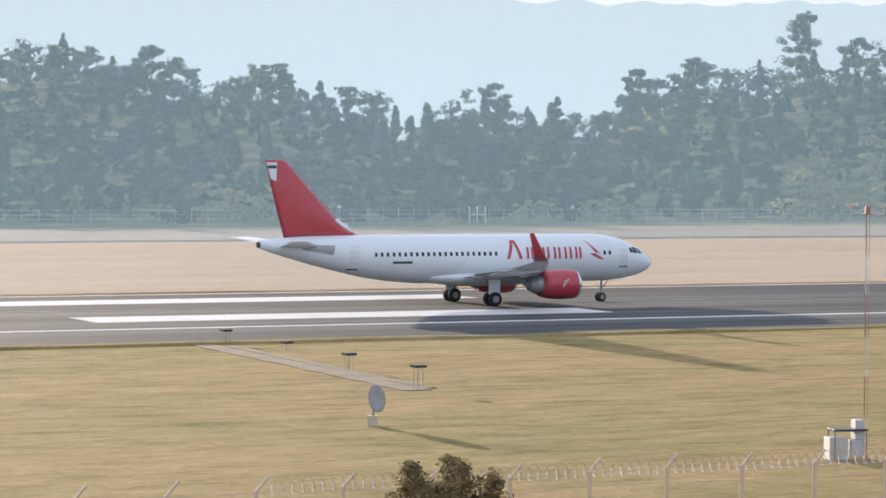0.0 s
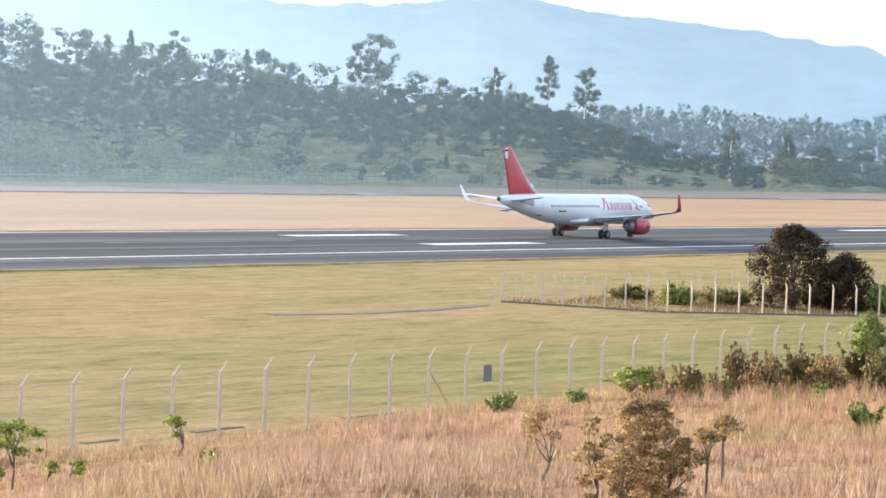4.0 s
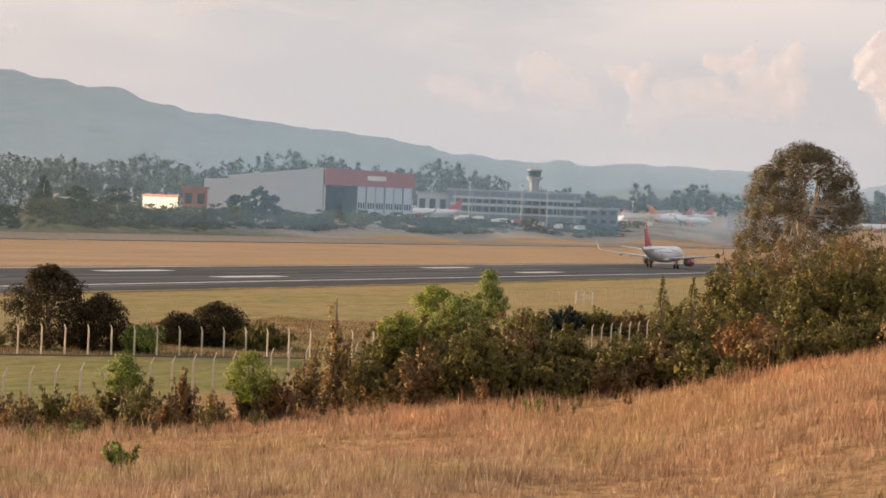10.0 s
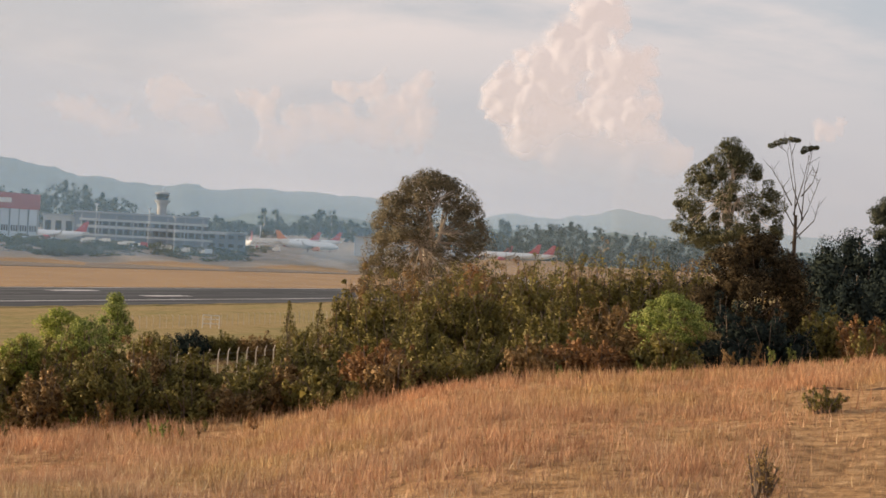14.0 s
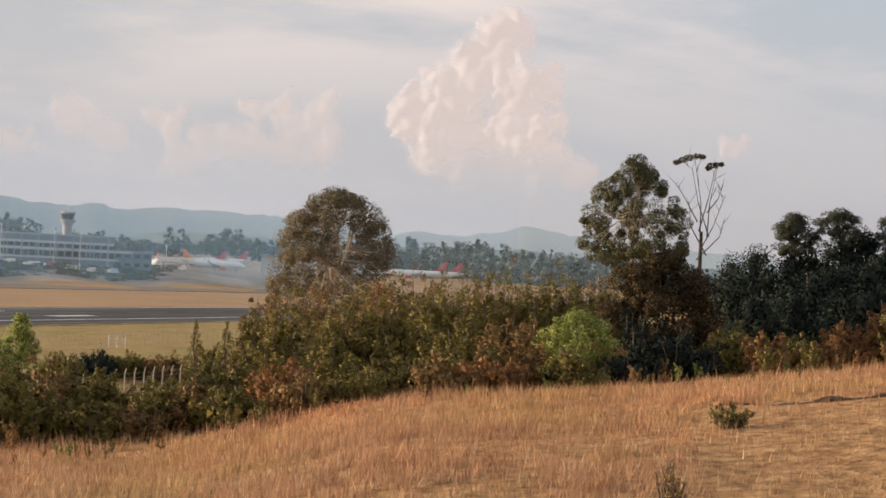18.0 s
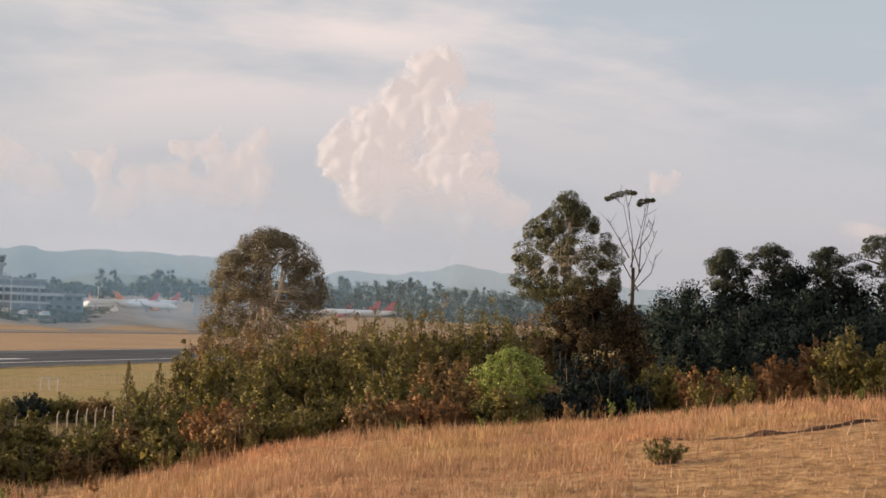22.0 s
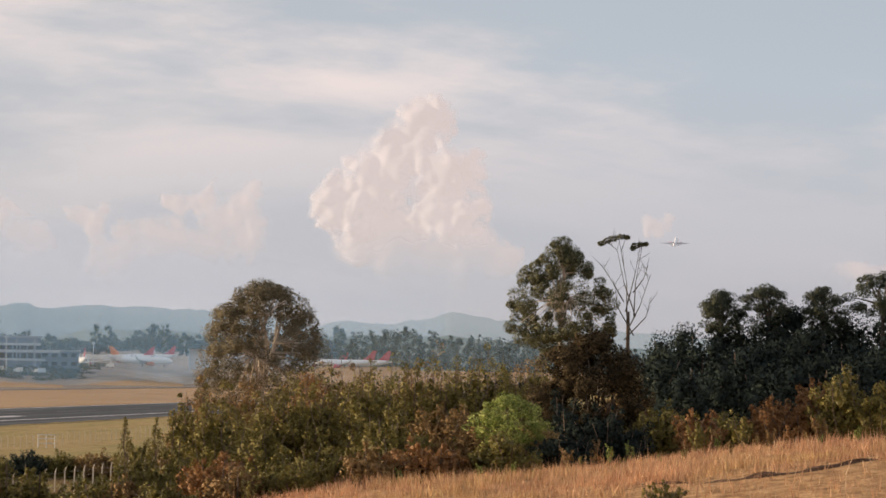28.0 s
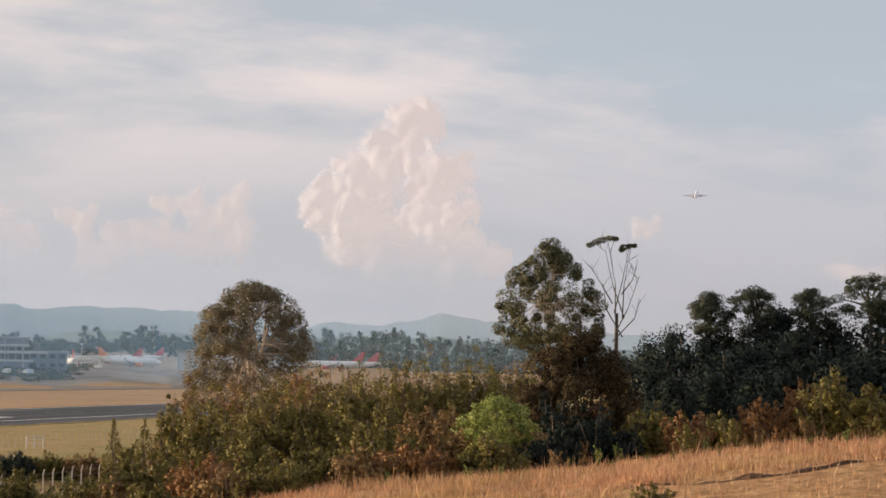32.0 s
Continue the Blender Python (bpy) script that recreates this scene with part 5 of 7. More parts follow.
# ---- the airliner ----
FUSE = [(17.71, 3.30, 0.02, 0.02), (17.55, 3.31, 0.30, 0.30), (17.1, 3.36, 0.68, 0.70), (16.4, 3.47, 1.05, 1.10), (15.5, 3.60, 1.38, 1.45), (14.4, 3.72, 1.66, 1.77), (13.0, 3.82, 1.88, 1.99), (11.4, 3.87, 1.975, 2.07),
        (6.0, 3.87, 1.975, 2.07), (0.0, 3.87, 1.975, 2.07), (-5.6, 3.87, 1.975, 2.07), (-8.0, 3.97, 1.93, 1.97), (-10.5, 4.16, 1.76, 1.78), (-13.0, 4.43, 1.45, 1.50), (-15.5, 4.72, 1.06, 1.14), (-17.5, 4.95, 0.70, 0.80), (-19.0, 5.10, 0.42, 0.50), (-19.7, 5.16, 0.28, 0.33)]


def fuse_at(x):
    xs = [r[0] for r in FUSE][::-1]
    return [float(np.interp(x, xs, [r[i] for r in FUSE][::-1])) for i in (1, 2, 3)]


def skin(x, side, z, out=0.012):
    """A point on the fuselage's side at height z."""
    zc, ry, rz = fuse_at(x)
    k = max(0.0, 1 - ((z - zc) / rz) ** 2)
    return Vector((x, side * (ry * math.sqrt(k) + out), z))


def skin_patch(name, corners, side, mat, parent, label="", out=0.012, n=4):
    """A flat mark that hugs the fuselage: corners (x, z) in order, as a four-sided patch."""
    bm = bmesh.new()
    (ax, az), (bx, bz), (cx, cz), (dx, dz) = corners
    grid = []
    for i in range(n + 1):
        row = []
        for j in range(n + 1):
            u, v = i / n, j / n
            x = (1 - v) * ((1 - u) * ax + u * bx) + v * ((1 - u) * dx + u * cx)
            z = (1 - v) * ((1 - u) * az + u * bz) + v * ((1 - u) * dz + u * cz)
            row.append(bm.verts.new(skin(x, side, z, out)))
        grid.append(row)
    for i in range(n):
        for j in range(n):
            bm.faces.new((grid[i][j], grid[i + 1][j], grid[i + 1][j + 1], grid[i][j + 1]))
    return part(name, bm, mat, parent, label)


def lathe(bm, prof, cx, cy, cz, n=24, caps=False):
    """A body of turning about the x axis: prof (x, r)."""
    loft(bm, [[(cx + x, cy + math.cos(2 * math.pi * i / n) * r, cz + math.sin(2 * math.pi * i / n) * r) for i in range(n)] for x, r in prof], caps=caps)


def wheel(name, parent, x, y, r, w):
    bm = bmesh.new()
    n = 20
    loft(bm, [[(x + math.cos(2 * math.pi * i / n) * q, y + d, r + math.sin(2 * math.pi * i / n) * q) for i in range(n)] for d, q in ((-w / 2, r * 0.55), (-w / 2, r * 0.86), (-w * 0.34, r), (w * 0.34, r), (w / 2, r * 0.86), (w / 2, r * 0.55))])
    ty = part(name, bm, RUBBER, parent, smooth=False)
    bm = bmesh.new()
    loft(bm, [[(x + math.cos(2 * math.pi * i / n) * q, y + d, r + math.sin(2 * math.pi * i / n) * q) for i in range(n)] for d, q in ((-w * 0.52, r * 0.2), (-w * 0.52, r * 0.5), (w * 0.52, r * 0.5), (w * 0.52, r * 0.2))])
    part("rim", bm, GREYP, ty)


def build_airliner(detail=True):
    top = empty("airliner", Matrix(), "white twin-jet airliner with red tail and red engines", "airliner")
    bm = bmesh.new()
    n = 36
    rings = []
    xs = []
    for a, b in zip(FUSE, FUSE[1:]):
        k = max(1, int(abs(a[0] - b[0]) / 0.9))
        xs += [a[0] + (b[0] - a[0]) * i / k for i in range(k)]
    xs.append(FUSE[-1][0])
    for x in xs:
        zc, ry, rz = fuse_at(x)
        rings.append([(x, ry * math.cos(2 * math.pi * i / n), zc + rz * math.sin(2 * math.pi * i / n)) for i in range(n)])
    loft(bm, rings)
    body = part("fuselage", bm, WHITE, top, smooth=True)
    bm = bmesh.new()
    lathe(bm, [(0.1, 0.29), (-0.18, 0.25), (-0.18, 0.12), (0.0, 0.1)], -19.7, 0, 5.17, 14)
    part("exhaust", bm, DARKM, body, "dark tail cone exhaust")
    bm = bmesh.new()
    loft(bm, [[(x, ry * math.cos(2 * math.pi * i / 16), zc + rz * math.sin(2 * math.pi * i / 16)) for i in range(16)] for x, zc, ry, rz in ((7.6, 2.35, 0.5, 0.2), (6.2, 2.3, 1.5, 0.55), (3.5, 2.25, 1.95, 0.75), (-1.5, 2.25, 1.95, 0.75), (-4.5, 2.35, 1.4, 0.5), (-6.0, 2.4, 0.4, 0.2))])
    part("belly_fairing", bm, WHITE, body, smooth=True)
    # fin
    bm = bmesh.new()
    loft(bm, [wing_ring(-10.2, -10.9, 0.03, 0, 5.93, "z"), wing_ring(-10.4, -17.55, 0.045, 0, 5.75, "z"), wing_ring(-11.6, -17.7, 0.095, 0, 6.3, "z"), wing_ring(-12.7, -17.95, 0.10, 0, 7.2, "z"), wing_ring(-17.3, -19.2, 0.10, 0, 12.0, "z"), wing_ring(-17.6, -19.22, 0.05, 0, 12.16, "z")][1:])
    fin = part("tail_fin", bm, RED, top, "deep red tail fin", smooth=True)
    for side in (-1, 1):
        bm = bmesh.new()
        y = side * 0.125
        vs = [bm.verts.new(p) for p in ((-18.2, y, 11.95), (-19.15, y * 0.75, 11.95), (-18.75, y * 0.85, 10.6), (-18.25, y * 1.05, 10.4))]
        bm.faces.new(vs)
        part("fin_patch", bm, WHITE, fin, "white corner patch with a dark bar")
        bm = bmesh.new()
        y = side * 0.14
        vs = [bm.verts.new(p) for p in ((-18.25, y, 11.7), (-19.05, y * 0.85, 11.7), (-19.0, y * 0.85, 11.45), (-18.25, y, 11.45))]
        bm.faces.new(vs)
        part("fin_bar", bm, DARKM, fin)
        bm = bmesh.new()
        y = side * 0.2
        vs = [bm.verts.new(p) for p in ((-12.7, y, 7.35), (-13.0, y * 1.6, 7.15), (-12.2, y * 1.5, 6.6), (-11.55, y, 6.35))]
        bm.faces.new(vs)
        part("fin_flash", bm, WHITE, fin)
        # stabiliser
        bm = bmesh.new()
        loft(bm, [wing_ring(-14.6, -18.1, 0.10, side * 0.6, 5.0), wing_ring(-15.6, -18.5, 0.10, side * 2.2, 5.2), wing_ring(-18.0, -19.6, 0.09, side * 6.1, 5.6), wing_ring(-18.35, -19.6, 0.05, side * 6.22, 5.62)])
        part("stabiliser", bm, WHITE, top, smooth=True)
        # wing
        bm = bmesh.new()
        loft(bm, [wing_ring(6.9, -0.7, 0.14, side * 1.2, 2.55), wing_ring(5.6, -0.9, 0.13, side * 2.6, 2.68), wing_ring(3.65, -1.05, 0.115, side * 6.4, 3.02), wing_ring(0.9, -2.1, 0.105, side * 11.8, 3.55), wing_ring(-1.65, -3.2, 0.10, side * 16.7, 4.15), wing_ring(-2.0, -3.35, 0.09, side * 17.2, 4.32)])
        wing = part("wing", bm, WINGGREY, top, "light grey swept wing", smooth=True)
        bm = bmesh.new()
        loft(bm, [wing_ring(-2.0, -3.35, 0.09, side * 17.2, 4.32), wing_ring(-2.5, -3.45, 0.09, side * 17.5, 4.75), wing_ring(-3.1, -3.8, 0.08, side * 17.72, 5.6), wing_ring(-3.7, -4.1, 0.08, side * 17.9, 6.5)])
        part("sharklet", bm, RED if side < 0 else WHITE, wing, "red upturned wing tip" if side < 0 else "white upturned wing tip", smooth=True)
        # flaps let down
        bm = bmesh.new()
        loft(bm, [wing_ring(-0.6, -2.0, 0.10, side * 2.1, 2.35), wing_ring(-0.85, -2.05, 0.10, side * 6.2, 2.72)])
        part("flap", bm, WINGGREY, wing)
        bm = bmesh.new()
        loft(bm, [wing_ring(-1.0, -2.0, 0.10, side * 6.6, 2.78), wing_ring(-1.95, -2.75, 0.10, side * 12.6, 3.42)])
        part("flap", bm, WINGGREY, wing)
        for fy, fz, fx in ((4.4, 2.45, -0.9), (8.6, 2.9, -1.3), (11.6, 3.25, -1.9)):
            bm = bmesh.new()
            lathe(bm, [(1.9, 0.03), (1.2, 0.16), (0.0, 0.22), (-1.0, 0.16), (-1.8, 0.03)], fx + 0.4, side * fy, fz, 10, True)
            part("flap_fairing", bm, WINGGREY, wing, smooth=True)
        # engine
        cy, cz = side * 5.75, 1.85
        bm = bmesh.new()
        lathe(bm, [(-0.3, 0.98), (0.0, 1.06), (0.12, 1.14), (-0.02, 1.2), (-0.5, 1.27), (-1.5, 1.29), (-2.6, 1.2), (-3.35, 1.02), (-3.35, 0.97), (-2.4, 1.0), (-1.0, 1.0)], 6.75, cy, cz, 32)
        eng = part("engine_cowl", bm, RED, top, "red engine cowling", smooth=True)
        bm = bmesh.new()
        lathe(bm, [(0.10, 1.09), (0.135, 1.14), (0.02, 1.205), (-0.12, 1.23)], 6.755, cy, cz, 32)
        part("lip", bm, CHROME, eng, smooth=True)
        bm = bmesh.new()
        lathe(bm, [(0.45, 0.02), (0.1, 0.2), (-0.15, 0.3)], 6.1, cy, cz, 16)
        part("spinner", bm, DARKM, eng, smooth=True)
        for k in range(18):
            bm = bmesh.new()
            a = 2 * math.pi * k / 18
            ca, sa = math.cos(a), math.sin(a)
            vs = [bm.verts.new((5.95 + dx, cy + ca * r - sa * t, cz + sa * r + ca * t)) for dx, r, t in ((0.08, 0.28, -0.05), (0.1, 0.97, -0.12), (-0.12, 0.97, 0.14), (-0.1, 0.28, 0.06))]
            bm.faces.new(vs)
            part("fan_blade", bm, DARKM, eng)
        bm = bmesh.new()
        lathe(bm, [(0.0, 0.93), (-0.9, 0.78), (-1.5, 0.55), (-1.5, 0.42), (-1.4, 0.36), (-2.1, 0.05)], 3.9, cy, cz, 20)
        part("core_nozzle", bm, GREYP, eng, "bare metal core nozzle", smooth=True)
        bm = bmesh.new()
        loft(bm, [[(5.9, cy - 0.16, cz + 1.15), (5.9, cy + 0.16, cz + 1.15), (3.9, cy + 0.2, 3.05), (3.9, cy - 0.2, 3.05)], [(1.6, cy - 0.12, cz + 0.6), (1.6, cy + 0.12, cz + 0.6), (0.6, cy + 0.12, 2.9), (0.6, cy - 0.12, 2.9)]])
        part("pylon", bm, WINGGREY, eng)
        bm = bmesh.new()
        vs = []
        for x, dz in ((5.65, 0.55), (5.15, 0.25), (4.95, -0.25), (5.3, 0.05)):
            vs.append(bm.verts.new((x, cy + side * (math.sqrt(max(0, 1.3 ** 2 - dz ** 2)) + 0.02), cz + dz)))
        bm.faces.new(vs)
        part("cowl_emblem", bm, WHITE, eng, "white emblem shape")
        # main gear
        bm = bmesh.new()
        rod(bm, (0, side * 3.8, 0.55), (0.1, side * 3.8, 2.7), 0.14, 0.17, 10)
        rod(bm, (0, side * 3.3, 0.58), (0, side * 4.3, 0.58), 0.09, 0.09, 8)
        rod(bm, (0.0, side * 3.8, 1.1), (0.1, side * 2.2, 2.4), 0.07, 0.07, 8)
        leg = part("main_gear_leg", bm, GREYP, top)
        part("gear_door", boxes((-0.5, side * 4.05 - 0.03, 1.0, 0.6, side * 4.05 + 0.03, 2.6), bev=0.01), WHITE, leg)
        for dy in (-0.46, 0.46):
            wheel("main_tyre", leg, 0, side * 3.8 + dy, 0.585, 0.42)
        # doors, windows and marks on the fuselage
        for k in range(46):
            x = 12.6 - 0.533 * k
            if x < -10.2:
                break
            if side < 0 and 1.9 < x < 12.0 or side > 0 and 2.2 < x < 12.0:
                continue
            skin_patch("cabin_window", [(x, 4.5), (x - 0.24, 4.5), (x - 0.24, 4.16), (x, 4.16)], side, GLASS, body, out=0.01, n=1)
        for x in (14.4, -11.4):
            skin_patch("door", [(x, 5.05), (x - 0.85, 5.05), (x - 0.85, 3.15), (x, 3.15)], side, DOORWHITE, body, out=0.012)
            skin_patch("door_sill", [(x + 0.05, 3.13), (x - 0.9, 3.13), (x - 0.9, 3.02), (x + 0.05, 3.02)], side, DARKM, body, out=0.02, n=2)
        for pts in ([(16.25, 4.55), (15.75, 4.72), (15.75, 4.25), (16.3, 4.15)], [(15.7, 4.74), (15.15, 4.78), (15.1, 4.28), (15.7, 4.25)], [(15.05, 4.75), (14.75, 4.68), (14.75, 4.35), (15.05, 4.3)]):
            skin_patch("cockpit_window", pts, side, GLASS, body, "dark cockpit window", out=0.015)
        # big red title, drawn as plain strokes
        x0 = 2.3 if side < 0 else 9.6
        strokes = [(0.0, 0.3, 0.55, 1.6), (1.25, 0.3, -0.55, 1.6)] + [(u, 0.22, 0.0, 1.0) for u in (1.95, 2.4, 2.95, 3.5, 3.95, 4.6, 5.05, 5.65, 6.15, 6.7, 7.1)]
        for u0, wide, lean, v1 in strokes:
            pts = [((x0 + u if side < 0 else x0 - u), 3.85 + v) for u, v in ((u0, 0), (u0 + wide, 0), (u0 + wide + lean, v1), (u0 + lean, v1))]
            skin_patch("title_stroke", pts, side, RED, body, "plain red stroke of the painted title", out=0.02, n=5)
        for q in ([(10.1, 5.5), (10.45, 5.2), (11.45, 4.3), (11.0, 4.35)], [(10.4, 4.25), (11.0, 4.3), (11.9, 3.75), (11.5, 3.75)]):
            skin_patch("emblem", q, side, RED, body, "red bird-like emblem shape", out=0.016)
        skin_patch("registration_bar", [(-8.4, 3.75), (-6.6, 3.75), (-6.6, 3.55), (-8.4, 3.55)], side, DARKM, body, out=0.014)
        skin_patch("vent_panel", [(-13.4, 5.1), (-16.4, 5.2), (-16.2, 4.75), (-13.6, 4.3)], side, GREYP, body, "grey panel under the tail", out=0.016)
    bm = bmesh.new()
    rod(bm, (12.64, 0, 0.4), (12.75, 0, 2.2), 0.09, 0.11, 10)
    rod(bm, (12.64, -0.3, 0.39), (12.64, 0.3, 0.39), 0.05, 0.05, 8)
    rod(bm, (12.7, 0, 1.1), (13.6, 0, 2.1), 0.05, 0.05, 8)
    leg = part("nose_gear_leg", bm, GREYP, top)
    for dy in (-0.25, 0.25):
        wheel("nose_tyre", leg, 12.64, dy, 0.39, 0.22)
    return top


WINGGREY = painted("wing_grey", (0.50, 0.52, 0.54), 0.35, 0.1, vary=0.1)
DOORWHITE = painted("door_white", (0.66, 0.68, 0.70), 0.35, vary=0.05)
CHROME = painted("polished_lip", (0.75, 0.75, 0.76), 0.18, 1.0, vary=0.05)
JET = build_airliner()
JET.scale = (0.925, 0.925, 0.925)


# ---- the airport ----
def wall_box(bm, a, b, z0, z1, z2=None, thick=0.6):
    """A wall from a to b, its head sloping from z1 to z2."""
    z2 = z1 if z2 is None else z2
    a, b = Vector((a[0], a[1], 0)), Vector((b[0], b[1], 0))
    n = (b - a).normalized().cross(Vector((0, 0, 1))) * thick
    loft(bm, [[a + Vector((0, 0, z0)), a + n + Vector((0, 0, z0)), a + n + Vector((0, 0, z1)), a + Vector((0, 0, z1))], [b + Vector((0, 0, z0)), b + n + Vector((0, 0, z0)), b + n + Vector((0, 0, z2)), b + Vector((0, 0, z2))]])


def el_z(el, d):
    return 11.06 + d * math.tan(radians(el))


def build_hangar():
    top = empty("hangar", Matrix(), "large grey aircraft hangar with a faded red band", "hangar")
    c0, c1, c2 = polar(-40.05, 1400), polar(-38.06, 1420), polar(-41.95, 1425)
    c3 = c2 + (c1 - c0)
    zb, zt, zl, zr = 7.6, el_z(0.89, 1400), el_z(0.65, 1420), el_z(0.84, 1425)
    bm = bmesh.new()
    wall_box(bm, c1, c0, zb, zl, zt)
    part("side_wall", bm, WALLGREY, top)
    bm = bmesh.new()
    wall_box(bm, c2, c3, zb, zr, zr - 3)
    wall_box(bm, c3, c1, zb, zr - 3, zl)
    part("rear_wall", bm, WALLGREY, top)
    bm = bmesh.new()
    vs = [bm.verts.new((p.x, p.y, z)) for p, z in ((c0, zt - 0.3), (c2, zr - 0.3), (c3, zr - 3.3), (c1, zl - 0.3))]
    us = [bm.verts.new((v.co.x, v.co.y, v.co.z - 0.5)) for v in vs]
    bm.faces.new(vs)
    bm.faces.new(us[::-1])
    for i in range(4):
        bm.faces.new((vs[i], us[i], us[(i + 1) % 4], vs[(i + 1) % 4]))
    part("roof", bm, WALLGREY, top)
    out = (c2 - c0).normalized().cross(Vector((0, 0, 1)))
    out = out if out.dot(c0) < 0 else -out
    bm = bmesh.new()
    band = el_z(0.53, 1400)
    wall_box(bm, c0 + out * 0.7, c2 + out * 0.7, band, zt, zr, 0.6)
    part("red_band", bm, STRIPRED, top, "faded red fascia band")
    bm = bmesh.new()
    wall_box(bm, c0.lerp(c2, 0.47) + out * 1.4, c0.lerp(c2, 0.68) + out * 1.4, band + 3.2, band + 5.6, None, 0.2)
    part("sign_bar", bm, MARK, top, "pale sign shape on the band")
    bm = bmesh.new()
    wall_box(bm, c0 + out * 0.5, c0.lerp(c2, 0.02) + out * 0.5, zb, band, None, 0.5)
    part("door_jamb", bm, WALLGREY, top)
    for k in range(6):
        bm = bmesh.new()
        a, b = 0.37 + 0.1025 * k, 0.37 + 0.1025 * (k + 1) - 0.012
        wall_box(bm, c0.lerp(c2, a) + out * (0.5 + 0.4 * (k % 2)), c0.lerp(c2, b) + out * (0.5 + 0.4 * (k % 2)), zb, band, None, 0.35)
        door = part("sliding_door", bm, BLUEPANEL, top, "tall blue-grey sliding door panel")
        for j in range(3):
            bm = bmesh.new()
            u, v = a + (b - a) * (0.12 + 0.3 * j), a + (b - a) * (0.28 + 0.3 * j)
            off = out * (1.0 + 0.4 * (k % 2))
            wall_box(bm, c0.lerp(c2, u) + off, c0.lerp(c2, v) + off, zb + 5.0, zb + 8.0, None, 0.15)
            part("door_window", bm, GLASS, door)
    # near-black wall added inside, standing in for the shade of the opening
    bm = bmesh.new()
    wall_box(bm, c0.lerp(c2, 0.05) - out * 30, c0.lerp(c2, 0.98) - out * 30, zb, band - 1, None, 0.5)
    part("inner_wall", bm, DARKM, top)
    side = (c1 - c0).normalized()
    sn = side.cross(Vector((0, 0, 1)))
    sn = sn if sn.dot(c0) < 0 else -sn
    L = (c1 - c0).length
    for k in range(14):
        bm = bmesh.new()
        a = c0 + side * (L * (0.2 + 0.033 * k)) + sn * 0.75
        wall_box(bm, a, a + side * L * 0.017, zb + 8.6, zb + 12.4, None, 0.15)
        part("side_window", bm, BLUEPANEL, top)
    # lower annexe behind
    bm = bmesh.new()
    d1 = c1 + (c1 - c0) * 0.26
    wall_box(bm, d1, c1 + (c1 - c0) * 0.004, zb, el_z(0.55, 1432), el_z(0.58, 1422), 0.6)
    part("annexe", bm, WALLGREY, top)


def block(name, az0, az1, d, z0, z1, depth, mat, label, category="building", roof=None, rows=0, d2=None):
    """A flat-roofed building that faces the airfield."""
    a, b = polar(az0, d), polar(az1, d2 or d)
    bm = bmesh.new()
    back = a.normalized() * depth
    loft(bm, [[(p.x, p.y, z0), (p.x + back.x, p.y + back.y, z0), (p.x + back.x, p.y + back.y, z1), (p.x, p.y, z1)] for p in (a, b)])
    top = empty(name, Matrix(), label, category)
    part("wall_block", bm, mat, top)
    if roof:
        bm = bmesh.new()
        ex = (b - a).normalized() * 1.0
        fr = a.normalized() * -1.2
        loft(bm, [[(p.x + fr.x, p.y + fr.y, z1 + 0.01), (p.x + back.x, p.y + back.y, z1 + 0.01), (p.x + back.x, p.y + back.y, z1 + 1.1), (p.x + fr.x, p.y + fr.y, z1 + 1.1)] for p in (a - ex, b + ex)])
        part("roof", bm, roof, top)
    n = max(1, int((b - a).length / 5.5))
    for r in range(rows):
        for k in range(n):
            p = a.lerp(b, (k + 0.2) / n)
            q = a.lerp(b, (k + 0.78) / n)
            o = a.normalized() * -0.35
            bm = bmesh.new()
            zz = z0 + (z1 - z0) * (r + 0.4) / rows
            wall_box(bm, p + o, q + o, zz, zz + (z1 - z0) / rows * 0.42, None, 0.2)
            part("window", bm, GLASS, top)
    return top


